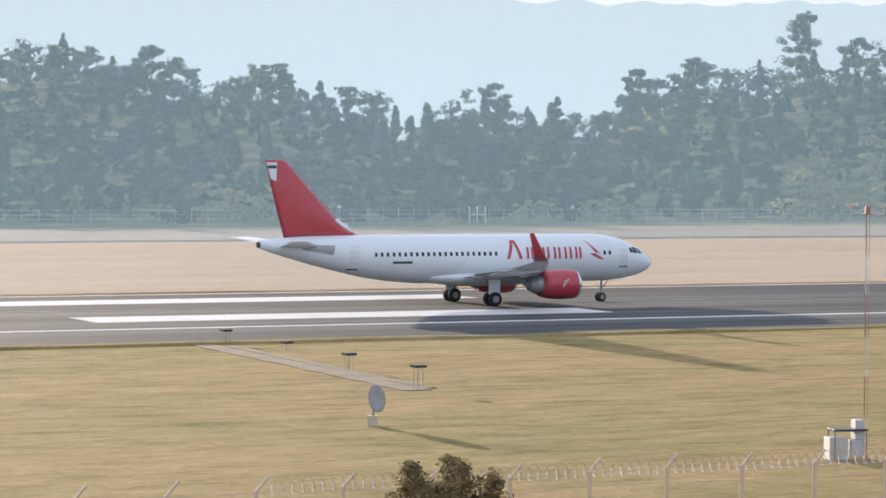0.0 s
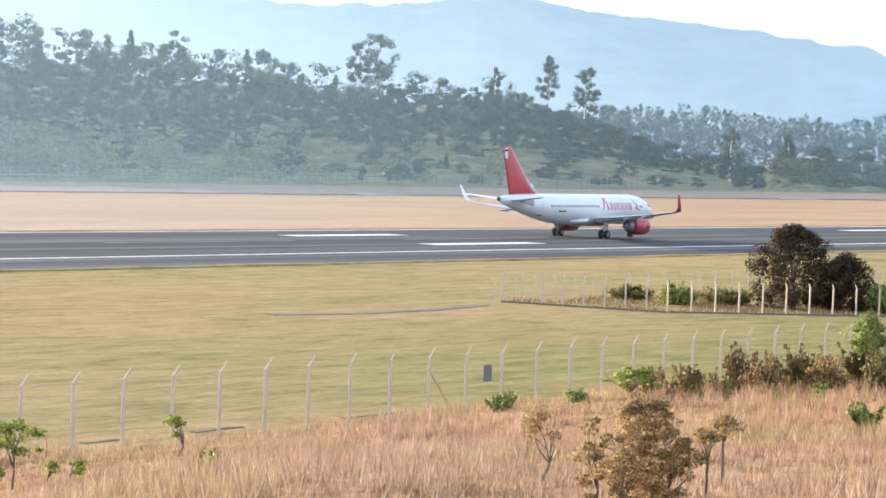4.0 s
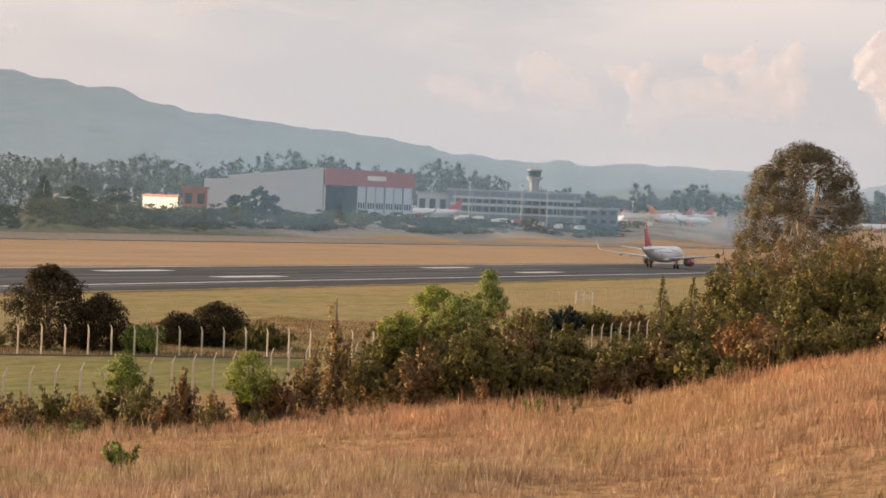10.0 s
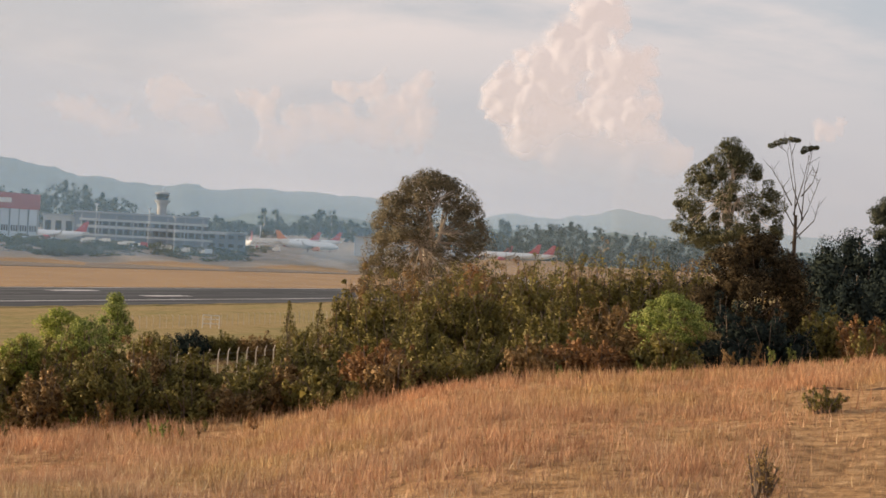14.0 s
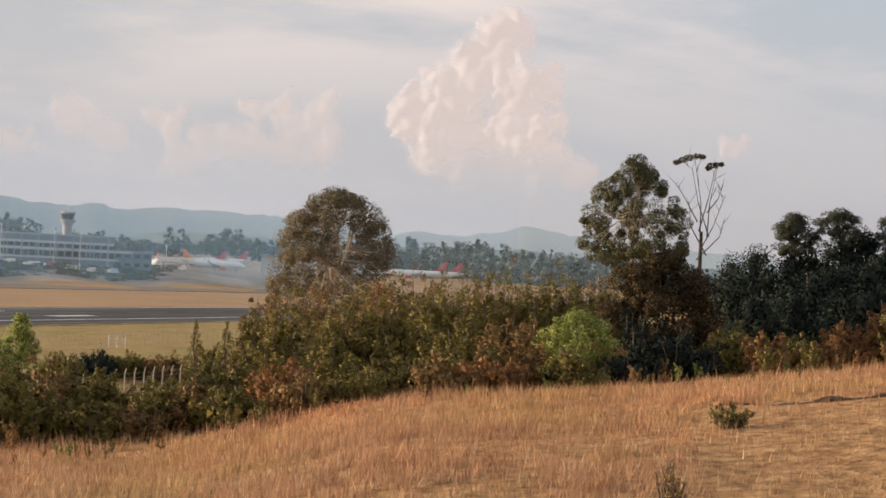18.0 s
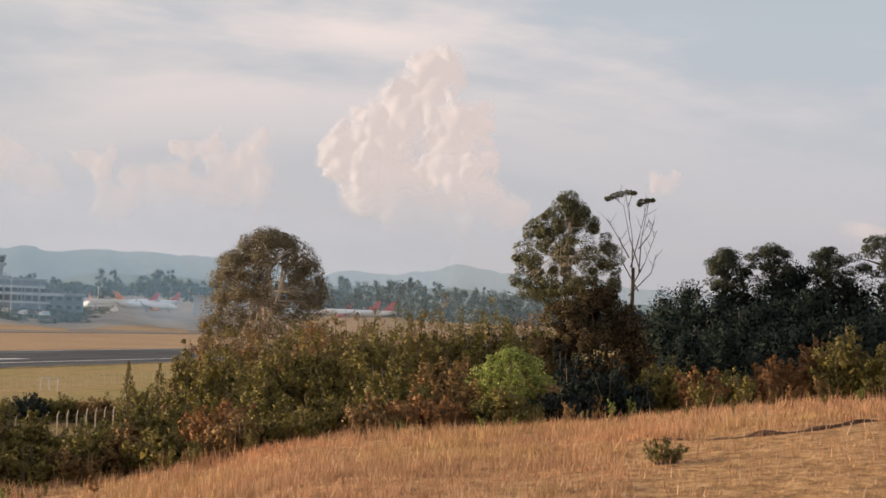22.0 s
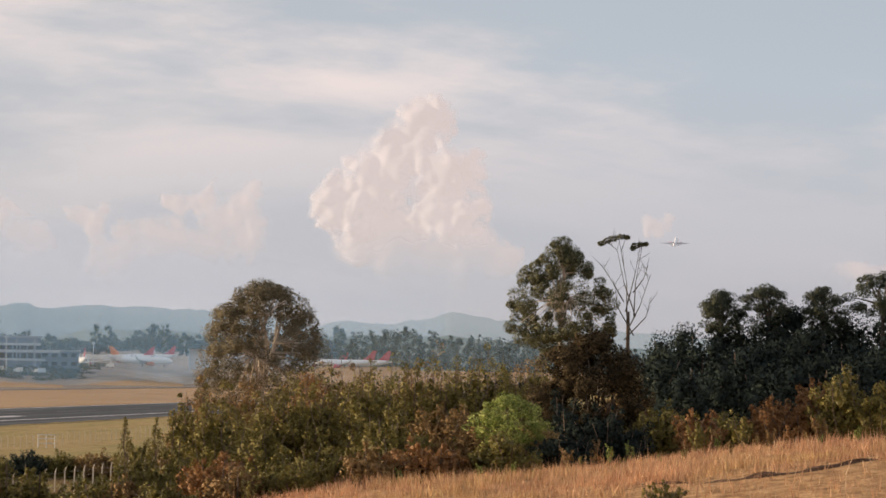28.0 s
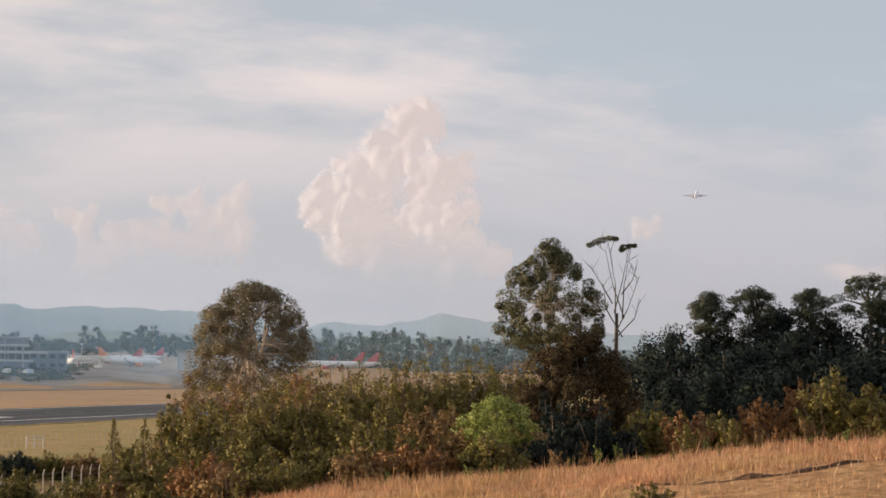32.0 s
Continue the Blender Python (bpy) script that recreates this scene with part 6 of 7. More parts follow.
def build_terminal():
    top = block("terminal", -42.7, -45.5, 1560, 8, 25.5, 45, TERMINAL, "long low grey airport terminal with flat roofs", "terminal", ROOFGREY, 0)
    for i, (a0, a1, z0, z1, off, mat) in enumerate(((-42.75, -45.6, 12.5, 13.6, 7, WALLGREY), (-42.75, -45.9, 17.2, 18.6, 5, WALLGREY), (-42.8, -45.5, 21.2, 22.4, 3, WALLGREY))):
        bm = bmesh.new()
        wall_box(bm, polar(a0, 1560 - off), polar(a1, 1560 - off), z0, z1, None, 1.5)
        part("deck_edge", bm, mat, top)
    for k in range(8):
        bm = bmesh.new()
        az = -42.85 - 0.36 * k
        rod(bm, polar(az, 1552, 8), polar(az, 1552, 25), 0.3, 0.3, 6)
        part("column", bm, ROOFGREY, top)
    for k in range(18):
        bm = bmesh.new()
        az = -42.85 - 0.15 * k
        wall_box(bm, polar(az, 1556), polar(az - 0.11, 1556), 18.9, 21.0, None, 0.3)
        part("window", bm, GLASS, top)
        bm = bmesh.new()
        wall_box(bm, polar(az, 1556), polar(az - 0.11, 1556), 14, 16.8, None, 0.3)
        part("window", bm, GLASS, top)
    block("terminal_wing", -45.5, -46.3, 1600, 8, 18, 40, TERMINAL, "lower end wing of the airport terminal", "terminal", ROOFGREY, 2)
    block("pier_building", -42.05, -42.7, 1600, 8, 23, 30, WALLGREY, "white building between hangar and terminal", "building", ROOFGREY, 1)
    block("white_building", -36.27, -37.0, 1345, 6.5, el_z(0.13, 1330), 25, SUNWHITE, "bright white low building with a red roof edge", "building", BRICKRED, 0, 1315)
    block("red_building", -37.1, -37.62, 1370, 6.5, el_z(0.33, 1370), 25, BRICKRED, "red brick house with a hipped roof", "building", BRICKRED, 1)
    block("glass_hall", -48.6, -49.2, 1750, 9, 21, 30, BLUEPANEL, "pale blue-grey shed beyond the apron", "building", ROOFGREY, 0)


def build_tower():
    d = 1680
    b = polar(-44.51, d, 8)
    top = empty("control_tower", Matrix.Translation(b), "round control tower with a glazed cab", "tower")

    def turned(prof, n=16):
        bm = bmesh.new()
        loft(bm, [[(math.cos(2 * math.pi * i / n) * r, math.sin(2 * math.pi * i / n) * r, z) for i in range(n)] for z, r in prof])
        return bm
    zt = el_z(1.06, d) - 8
    part("shaft", turned([(0, 3.2), (zt - 9, 2.9), (zt - 7, 3.6)]), TOWERGREY, top)
    part("gallery", turned([(zt - 7, 4.6), (zt - 5.2, 4.9)]), TOWERGREY, top)
    part("cab_glass", turned([(zt - 5.19, 3.4), (zt - 1.6, 4.2)]), GLASS, top)
    part("cab_roof", turned([(zt - 1.59, 4.7), (zt - 0.6, 4.6), (zt - 0.2, 2.0)]), TOWERGREY, top)
    bm = bmesh.new()
    rod(bm, (0, 0, zt - 0.3), (0, 0, zt + 3), 0.2, 0.1, 6)
    part("antenna", bm, WALLGREY, top)


def parked_airliner(az, d, turn, label, fin, size=1.0):
    """A parked jet: body, fin, wings, engines and stabilisers."""
    p = polar(az, d)
    p.z = ground_z(p.x, p.y)
    top = empty("parked_airliner", Matrix.Translation(p) @ Matrix.Rotation(radians(turn), 4, "Z") @ Matrix.Scale(size, 4), label, "airliner", "airliners parked on the apron")
    n = 14
    bm = bmesh.new()
    loft(bm, [[(x, ry * math.cos(2 * math.pi * i / n), zc + rz * math.sin(2 * math.pi * i / n)) for i in range(n)] for x, zc, ry, rz in FUSE])
    part("fuselage", bm, WHITE, top, smooth=True)
    bm = bmesh.new()
    loft(bm, [wing_ring(-10.4, -17.55, 0.045, 0, 5.75, "z", 5), wing_ring(-12.7, -17.95, 0.10, 0, 7.2, "z", 5), wing_ring(-17.05, -19.1, 0.10, 0, 11.6, "z", 5)])
    part("tail_fin", bm, fin, top)
    for side in (-1, 1):
        bm = bmesh.new()
        loft(bm, [wing_ring(6.9, -0.7, 0.14, side * 1.2, 2.55, "y", 5), wing_ring(3.65, -1.05, 0.115, side * 6.4, 3.02, "y", 5), wing_ring(-1.65, -3.2, 0.10, side * 16.7, 4.15, "y", 5), wing_ring(-3.6, -4.05, 0.08, side * 17.9, 6.5, "y", 5)])
        part("wing", bm, WINGGREY, top)
        bm = bmesh.new()
        loft(bm, [wing_ring(-14.6, -18.1, 0.10, side * 0.6, 5.0, "y", 5), wing_ring(-18.0, -19.6, 0.09, side * 6.1, 5.6, "y", 5)])
        part("stabiliser", bm, WHITE, top)
        bm = bmesh.new()
        lathe(bm, [(0.0, 1.0), (-0.3, 1.22), (-1.5, 1.28), (-3.3, 1.0), (-4.5, 0.4)], 6.75, side * 5.75, 1.85, 12, True)
        part("engine", bm, fin, top)
        bm = bmesh.new()
        rod(bm, (0, side * 3.8, 0), (0, side * 3.8, 2.7), 0.35, 0.2, 6)
        part("gear", bm, DARKM, top)
    bm = bmesh.new()
    rod(bm, (12.64, 0, 0), (12.64, 0, 2.2), 0.3, 0.15, 6)
    part("gear", bm, DARKM, top)


TERMINAL = painted("terminal_wall", (0.20, 0.245, 0.30), 0.6, vary=0.2, scale=0.05)
ROOFGREY = painted("roof_sheet", (0.34, 0.38, 0.42), 0.5, 0.1, vary=0.15, scale=0.1)
TOWERGREY = painted("tower_grey", (0.28, 0.29, 0.30), 0.7, vary=0.15, scale=0.2)
SUNWHITE = painted("lime_white", (0.82, 0.80, 0.74), 0.7, vary=0.05, scale=0.2)
ORANGE = painted("orange_paint", (0.62, 0.20, 0.05), 0.35, vary=0.05)
build_hangar()
build_terminal()
build_tower()
for az, d, turn, fin, what, size in ((-42.3, 1540, 140, RED, "red", 1.0), (-46.36, 1760, 50, RED, "red", 1.0), (-47.62, 1800, -48, ORANGE, "orange", 1.15), (-47.3, 1870, 133, RED, "red", 1.0), (-47.75, 1890, 135, RED, "red", 1.0), (-51.38, 2090, 128, RED, "red", 1.1), (-51.88, 2040, 129, RED, "red", 1.25), (-52.2, 2070, 128, RED, "red", 1.25)):
    parked_airliner(az, d, turn, "white airliner parked on the apron with %s tail" % what, fin, size)


def lamp_mast(az, d, h):
    p = polar(az, d)
    p.z = ground_z(p.x, p.y)
    top = empty("flood_mast", Matrix.Translation(p), "tall grey apron floodlight mast", "light mast", "floodlight masts of the apron")
    bm = bmesh.new()
    rod(bm, (0, 0, -0.5), (0, 0, h), 0.26, 0.16, 8)
    part("pole", bm, WALLGREY, top)
    part("lamp_bar", boxes((-1.2, -0.4, h - 0.35, 1.2, 0.4, h + 0.35), bev=0.1), ROOFGREY, top)


for az, d, h in ((-43.15, 1480, 21), (-44.25, 1490, 21), (-44.8, 1500, 18), (-45.4, 1560, 17), (-46.6, 1700, 15)):
    lamp_mast(az, d, h)


def build_jet_bridge():
    p = polar(-46.75, 1800)
    p.z = ground_z(p.x, p.y)
    top = empty("jet_bridge", Matrix.Translation(p) @ Matrix.Rotation(radians(-46), 4, "Z"), "pale passenger bridge on two legs", "jet bridge")
    part("tunnel", boxes((-12, -1.6, 4.2, 10, 1.6, 7.2), bev=0.2), SUNWHITE, top)
    part("head", boxes((10.01, -2.4, 3.8, 14, 2.4, 7.6), bev=0.3), SUNWHITE, top)
    for x in (-8, 7):
        part("leg", boxes((x - 0.7, -1.2, 0, x + 0.7, 1.2, 4.19), bev=0.1), SUNWHITE, top)


build_jet_bridge()


def service_van(az, d, turn, length, mat, what):
    """A small apron vehicle: body, cab with a windscreen, four wheels."""
    p = polar(az, d)
    p.z = ground_z(p.x, p.y)
    top = empty("service_van", Matrix.Translation(p) @ Matrix.Rotation(radians(turn), 4, "Z"), what, "van", "vehicles on the apron")
    part("body", boxes((-length / 2, -1.1, 0.5, length * 0.2, 1.1, 3.0), bev=0.12), mat, top)
    part("cab", boxes((length * 0.2 + 0.02, -1.05, 0.5, length / 2, 1.05, 2.4), bev=0.2), SUNWHITE, top)
    part("windscreen", boxes((length / 2 - 0.2, -0.9, 1.5, length / 2 + 0.02, 0.9, 2.15), bev=0.03), GLASS, top)
    for x in (-length * 0.3, length * 0.32):
        for y in (-1.0, 1.0):
            bm = bmesh.new()
            rod(bm, (x, y - 0.15, 0.45), (x, y + 0.15, 0.45), 0.45, 0.45, 12)
            part("wheel", bm, RUBBER, top)


for az, d, turn, length, mat, what in ((-43.0, 1440, 140, 7, SUNWHITE, "white apron bus"), (-43.35, 1460, 130, 6, SUNWHITE, "white apron van"), (-43.8, 1450, 135, 9, SUNWHITE, "long white apron bus"), (-44.15, 1470, 120, 5, RED, "red apron van"), (-44.6, 1480, 135, 8, SUNWHITE, "white apron bus"), (-45.05, 1500, 130, 5, SUNWHITE, "white apron van"), (-45.5, 1530, 140, 6, BLUEPANEL, "blue-grey apron van"), (-46.4, 1700, 135, 7, SUNWHITE, "white apron bus"), (-46.95, 1720, 135, 5, SUNWHITE, "white apron van")):
    service_van(az, d, turn, length, mat, what + " parked near the terminal")


# ---- clouds ----
def lattice(seed, n=64):
    return np.random.default_rng(seed).uniform(-1, 1, (n, n))


def soft_noise(x, y, seed):
    """Smooth value noise on arrays, between -1 and 1."""
    g = lattice(seed)
    i, j = np.floor(x).astype(int), np.floor(y).astype(int)
    u, v = x - i, y - j
    u, v = u * u * u * (u * (u * 6 - 15) + 10), v * v * v * (v * (v * 6 - 15) + 10)
    i, j, k, m = i % 64, j % 64, (i + 1) % 64, (j + 1) % 64
    return (g[i, j] * (1 - u) + g[k, j] * u) * (1 - v) + (g[i, m] * (1 - u) + g[k, m] * u) * v


def billow(x, y, seed, octaves, rough=0.5):
    out, amp, total = 0.0, 1.0, 0.0
    for k in range(octaves):
        out = out + amp * soft_noise(x * 2 ** k + 7.3 * k, y * 2 ** k + 3.1 * k, seed + k)
        total += amp
        amp *= rough
    return out / total


def cloud_mat(name, white, glow):
    """Sunlit vapour, as dense as the heap is deep; emission stands in for skylight."""
    m, nt, b = material(name)
    at = nt.nodes.new("ShaderNodeAttribute")
    at.attribute_name = "vapour"
    b.inputs["Base Color"].default_value = (*white, 1)
    b.inputs["Emission Color"].default_value = (*glow, 1)
    nt.links.new(at.outputs["Fac"], b.inputs["Alpha"])
    b.inputs["Roughness"].default_value = 1.0
    b.inputs["Specular IOR Level"].default_value = 0.0
    b.inputs["Emission Strength"].default_value = 1.0
    return m


def cloud(lobes, d, mat, seed, label, dense=1.0, foot=(0.0, 1.0), ragged=0.22, step_deg=0.018, deep=0.6, fray=0.8, tilt=0.24):
    """A billowing heap: lobes (azimuth, elevation, half width, half height in degrees) swell towards the eye, fraying at their edges."""
    az0, az1 = min(q[0] - q[2] for q in lobes) - 0.3, max(q[0] + q[2] for q in lobes) + 0.3
    el0, el1 = min(q[1] - q[3] for q in lobes) - 0.2, max(q[1] + q[3] for q in lobes) + 0.3
    A, E = np.meshgrid(np.arange(az0, az1, step_deg), np.arange(el0, el1, step_deg))
    wa = A + ragged * billow(A * 1.7, E * 1.7, seed, 4, 0.42)
    we = E + ragged * billow(A * 1.7 + 20, E * 1.7 + 9, seed + 40, 4, 0.42)
    rng = np.random.default_rng(seed)
    puffs = []
    for ca, ce, ra, re, *near in lobes:
        r0, z0 = min(ra, re), near[0] if near else 0.0
        puffs.append((ca, ce, ra, re, r0, z0, 1.0))
        for k in range(9):
            t, q = rng.uniform(0, 2 * math.pi), rng.uniform(0, 1) ** 0.5 * 0.92
            r1 = r0 * rng.uniform(0.36, 0.62)
            c1, e1, z1 = ca + ra * q * math.cos(t), ce + re * q * math.sin(t), z0 + math.sqrt(1 - q * q) * r0 * 0.9
            puffs.append((c1, e1, r1, r1, r1, z1, 0.8))
            for j in range(4):
                t, q = rng.uniform(0, 2 * math.pi), rng.uniform(0, 1) ** 0.5 * 0.95
                r2 = r1 * rng.uniform(0.34, 0.55)
                puffs.append((c1 + r1 * q * math.cos(t), e1 + r1 * q * math.sin(t), r2, r2, r2, z1 + math.sqrt(1 - q * q) * r1 * 0.9, 0.6))
    swell = np.zeros_like(A)
    body = np.full_like(A, -3.0)
    for ca, ce, ra, re, r, z0, full in puffs:
        i0, i1 = np.searchsorted(E[:, 0], (ce - re - ragged, ce + re + ragged))
        j0, j1 = np.searchsorted(A[0], (ca - ra - ragged, ca + ra + ragged))
        if i1 <= i0 or j1 <= j0:
            continue
        q = 1 - ((wa[i0:i1, j0:j1] - ca) / ra) ** 2 - ((we[i0:i1, j0:j1] - ce) / re) ** 2
        c = np.clip(q, 0, 1)
        swell[i0:i1, j0:j1] = np.maximum(swell[i0:i1, j0:j1], np.where(q > 0, np.sqrt(c) * r + z0 * np.clip(c * 4, 0, 1), 0))
        body[i0:i1, j0:j1] = np.maximum(body[i0:i1, j0:j1], q * full)
    lump = np.abs(billow(A * 5.5, E * 5.5, seed + 90, 3, 0.45)) * 0.05
    depth = np.radians(swell + lump * np.clip(body * 2, 0, 1)) * d * deep
    depth = depth + np.radians(az1 - A) * d * tilt
    for k in range(22):
        pad = np.pad(depth, 1, mode="edge")
        depth = (pad[:-2, 1:-1] + pad[2:, 1:-1] + pad[1:-1, :-2] + pad[1:-1, 2:] + 2 * depth) / 6
    dens = np.clip((body + 0.16 * billow(A * 7, E * 7, seed + 60, 4)) / fray, 0, 1)
    dens = dens * dens * (3 - 2 * dens)
    # fades out towards the foot, standing in for low haze
    rise = np.clip((E + 0.5 * billow(A * 0.9, E * 0.9, seed + 70, 4) - foot[0]) / (foot[1] - foot[0]), 0, 1)
    dens = dens * (rise * rise * (3 - 2 * rise)) * dense
    ra, D = np.radians(A), d - depth
    pts = np.stack([-np.sin(ra) * D, np.cos(ra) * D, 11.06 + D * np.tan(np.radians(E))], 2).reshape(-1, 3)
    n, m = A.shape
    idx = np.arange(n * m).reshape(n, m)
    faces = np.stack([idx[:-1, :-1], idx[:-1, 1:], idx[1:, 1:], idx[1:, :-1]], 2).reshape(-1, 4)
    dens = dens.ravel()
    faces = faces[dens[faces].max(1) > 0.004]
    me = bpy.data.meshes.new("backdrop_cloud")
    me.from_pydata(pts.tolist(), [], faces.tolist())
    me.polygons.foreach_set("use_smooth", [True] * len(me.polygons))
    me.attributes.new("vapour", "FLOAT", "POINT").data.foreach_set("value", dens.astype(np.float32))
    me.materials.append(mat)
    return tagged(new("backdrop_cloud", me), label, "cloud", kind="structure")


CLOUD = cloud_mat("cumulus", (0.125, 0.135, 0.16), (0.425, 0.365, 0.352))
CLOUD_FAINT = cloud_mat("faint_cumulus", (0.13, 0.13, 0.14), (0.445, 0.375, 0.362))
cloud([(-53.4, 5.30, 0.62, 0.60), (-53.08, 4.72, 0.76, 0.70), (-52.62, 4.12, 0.82, 0.72), (-52.1, 3.55, 0.95, 0.60), (-51.7, 3.2, 0.62, 0.45), (-53.85, 3.98, 0.80, 0.72, 0.3), (-54.4, 4.3, 0.40, 0.42, 0.3),
       (-54.1, 3.2, 0.72, 0.65, 0.35), (-54.6, 2.75, 0.70, 0.55, 0.35), (-53.2, 3.0, 0.4, 0.35, 0.2), (-52.9, 2.95, 1.25, 0.85), (-53.6, 2.3, 1.4, 0.6), (-52.2, 2.65, 0.7, 0.5), (-55.0, 2.3, 0.6, 0.4)], 4500, CLOUD, 9, "towering sunlit cumulus cloud", 1.0, (1.5, 3.2))
cloud([(-49.75, 3.45, 0.36, 0.40), (-49.4, 3.1, 0.50, 0.45), (-49.85, 2.7, 0.52, 0.50), (-48.95, 2.6, 0.60, 0.45), (-48.1, 2.65, 0.75, 0.55), (-47.3, 2.7, 0.5, 0.4), (-48.2, 3.55, 0.40, 0.25), (-48.9, 3.5, 0.35, 0.3), (-46.5, 3.0, 0.4, 0.4), (-46.9, 2.3, 0.7, 0.4)], 4560, CLOUD_FAINT, 21, "faint pinkish broken cumulus clouds", 0.7, (0.9, 3.3), 0.24, deep=0.6, fray=1.0)
cloud([(-42.5, 2.75, 0.8, 0.35), (-43.3, 2.45, 0.7, 0.3), (-44.6, 3.0, 0.5, 0.35), (-45.2, 2.6, 0.7, 0.4)], 4580, CLOUD_FAINT, 33, "faint pinkish cloud bank", 0.55, (1.6, 3.0), 0.34, deep=0.4, fray=1.0)
cloud([(-30.4, 3.9, 0.5, 0.55), (-31.2, 3.55, 0.9, 0.35), (-32.6, 3.6, 0.8, 0.3), (-37.4, 4.15, 0.8, 0.22)], 4580, CLOUD_FAINT, 44, "faint warm cloud wisps over the mountain", 0.5, (3.0, 3.6), 0.4, deep=0.4, fray=1.0)
cloud([(-58.45, 3.05, 0.28, 0.22), (-58.7, 3.25, 0.15, 0.15), (-63.0, 2.2, 1.1, 0.28), (-64.2, 2.35, 0.9, 0.35)], 4590, CLOUD_FAINT, 15, "small faint pinkish cloud wisp", 0.55, (1.5, 2.6), 0.3, deep=0.4, fray=1.0)


# ---- small things on the airfield ----
def on_ground(p):
    p = Vector(p)
    p.z = ground_z(p.x, p.y)
    return p


def build_wind_mast():
    b = on_ground(rw(60.3, 84.8))
    top = empty("wind_mast", Matrix.Translation(b), "slim red and white lattice wind mast", "mast")
    H = 9.3
    for k in range(6):
        bm = bmesh.new()
        z0, z1 = H * k / 6, H * (k + 1) / 6
        for a in range(3):
            t = 2 * math.pi * a / 3
            u = 2 * math.pi * (a + 1) / 3
            p0, p1 = Vector((math.cos(t) * 0.085, math.sin(t) * 0.085, z0)), Vector((math.cos(t) * 0.085, math.sin(t) * 0.085, z1))
            q1 = Vector((math.cos(u) * 0.085, math.sin(u) * 0.085, z1))
            rod(bm, p0, p1, 0.009, 0.009, 5)
            for j in range(3):
                rod(bm, p0.lerp(p1, j / 3), Vector((math.cos(u) * 0.085, math.sin(u) * 0.085, z0)).lerp(q1, (j + 1) / 3), 0.0045, 0.0045, 4)
        part("mast_section", bm, MASTRED if k % 2 else MASTWHITE, top)
    bm = bmesh.new()
    rod(bm, (-0.6, 0, H), (0.6, 0, H), 0.045, 0.045, 6)
    part("cross_arm", bm, MASTWHITE, top)
    part("beacon", boxes((-0.1, -0.1, H, 0.1, 0.1, H + 0.3), bev=0.03), MASTRED, top)
    for x in (-0.6, 0.6):
        bm = bmesh.new()
        rod(bm, (x, 0, H), (x, 0, H + 0.35), 0.02, 0.02, 6)
        for a in range(3):
            t = 2 * math.pi * a / 3
            rod(bm, (x, 0, H + 0.33), (x + math.cos(t) * 0.22, math.sin(t) * 0.22, H + 0.33), 0.07, 0.10, 6)
        part("anemometer", bm, MASTWHITE, top)
    b = on_ground(rw(59.2, 85.0))
    cab = empty("equipment_cabinet", Matrix.Translation(b) @ Matrix.Rotation(0.2, 4, "Z"), "two pale metal cabinets under a small flat roof", "cabinet")
    part("body", boxes((-0.45, -0.35, -0.1, 0.3, 0.35, 0.85), bev=0.04), MASTWHITE, cab)
    part("side_box", boxes((0.42, -0.3, 0.1, 0.92, 0.3, 0.75), bev=0.04), WALLGREY, cab)
    part("tall_box", boxes((0.6, -0.25, 0.76, 0.95, 0.25, 1.5), bev=0.03), WALLGREY, cab)
    part("roof", boxes((-0.3, -0.4, 1.08, 1.05, 0.4, 1.16), bev=0.02), DARKM, cab)
    bm = bmesh.new()
    for x, y in ((-0.25, -0.38), (-0.25, 0.38), (1.0, -0.38), (1.0, 0.38)):
        rod(bm, (x, y, -0.1), (x, y, 1.08), 0.03, 0.03, 6)
    part("roof_leg", bm, GREYP, cab)


def build_light_unit(s, l, h=1.0):
    b = on_ground(rw(s, l))
    top = empty("approach_light_unit", Matrix.Translation(b) @ Matrix.Rotation(PSI, 4, "Z"), "dark flat light box on short legs", "light unit", "light units by the runway")
    part("housing", boxes((-0.3, -0.34, h - 0.14, 0.3, 0.34, h), bev=0.03), DARKM, top)
    for x, y in ((-0.1, -0.3), (-0.1, 0.3), (0.1, -0.3), (0.1, 0.3)):
        bm = bmesh.new()
        rod(bm, (x, y, -0.2), (x, y, h - 0.19), 0.013, 0.013, 6)
        part("leg", bm, GREYP, top)


def build_dish():
    b = on_ground(rw(48.35, 103.5))
    top = empty("dish_antenna", Matrix.Translation(b), "grey round dish antenna on a concrete block", "antenna")
    part("plinth", boxes((-0.24, -0.24, -0.2, 0.22, 0.24, 0.45), bev=0.05), CONCRETE, top)
    bm = bmesh.new()
    rod(bm, (0.0, 0, 0.3), (0.05, 0, 1.0), 0.06, 0.05, 8)
    part("stand", bm, GREYP, top)
    bm = bmesh.new()
    ax = Vector((0.80, -0.58, 0.15)).normalized()
    q = ax.to_track_quat("Z", "Y").to_matrix()
    c = Vector((0.06, 0, 1.15))
    n = 24
    loft(bm, [[c + q @ Vector((math.cos(2 * math.pi * i / n) * r, math.sin(2 * math.pi * i / n) * r, z)) for i in range(n)] for r, z in ((0.02, 0.0), (0.2, 0.015), (0.4, 0.06), (0.58, 0.13), (0.6, 0.15), (0.58, 0.16), (0.3, 0.07))])
    part("dish", bm, DISHGREY, top, smooth=True)


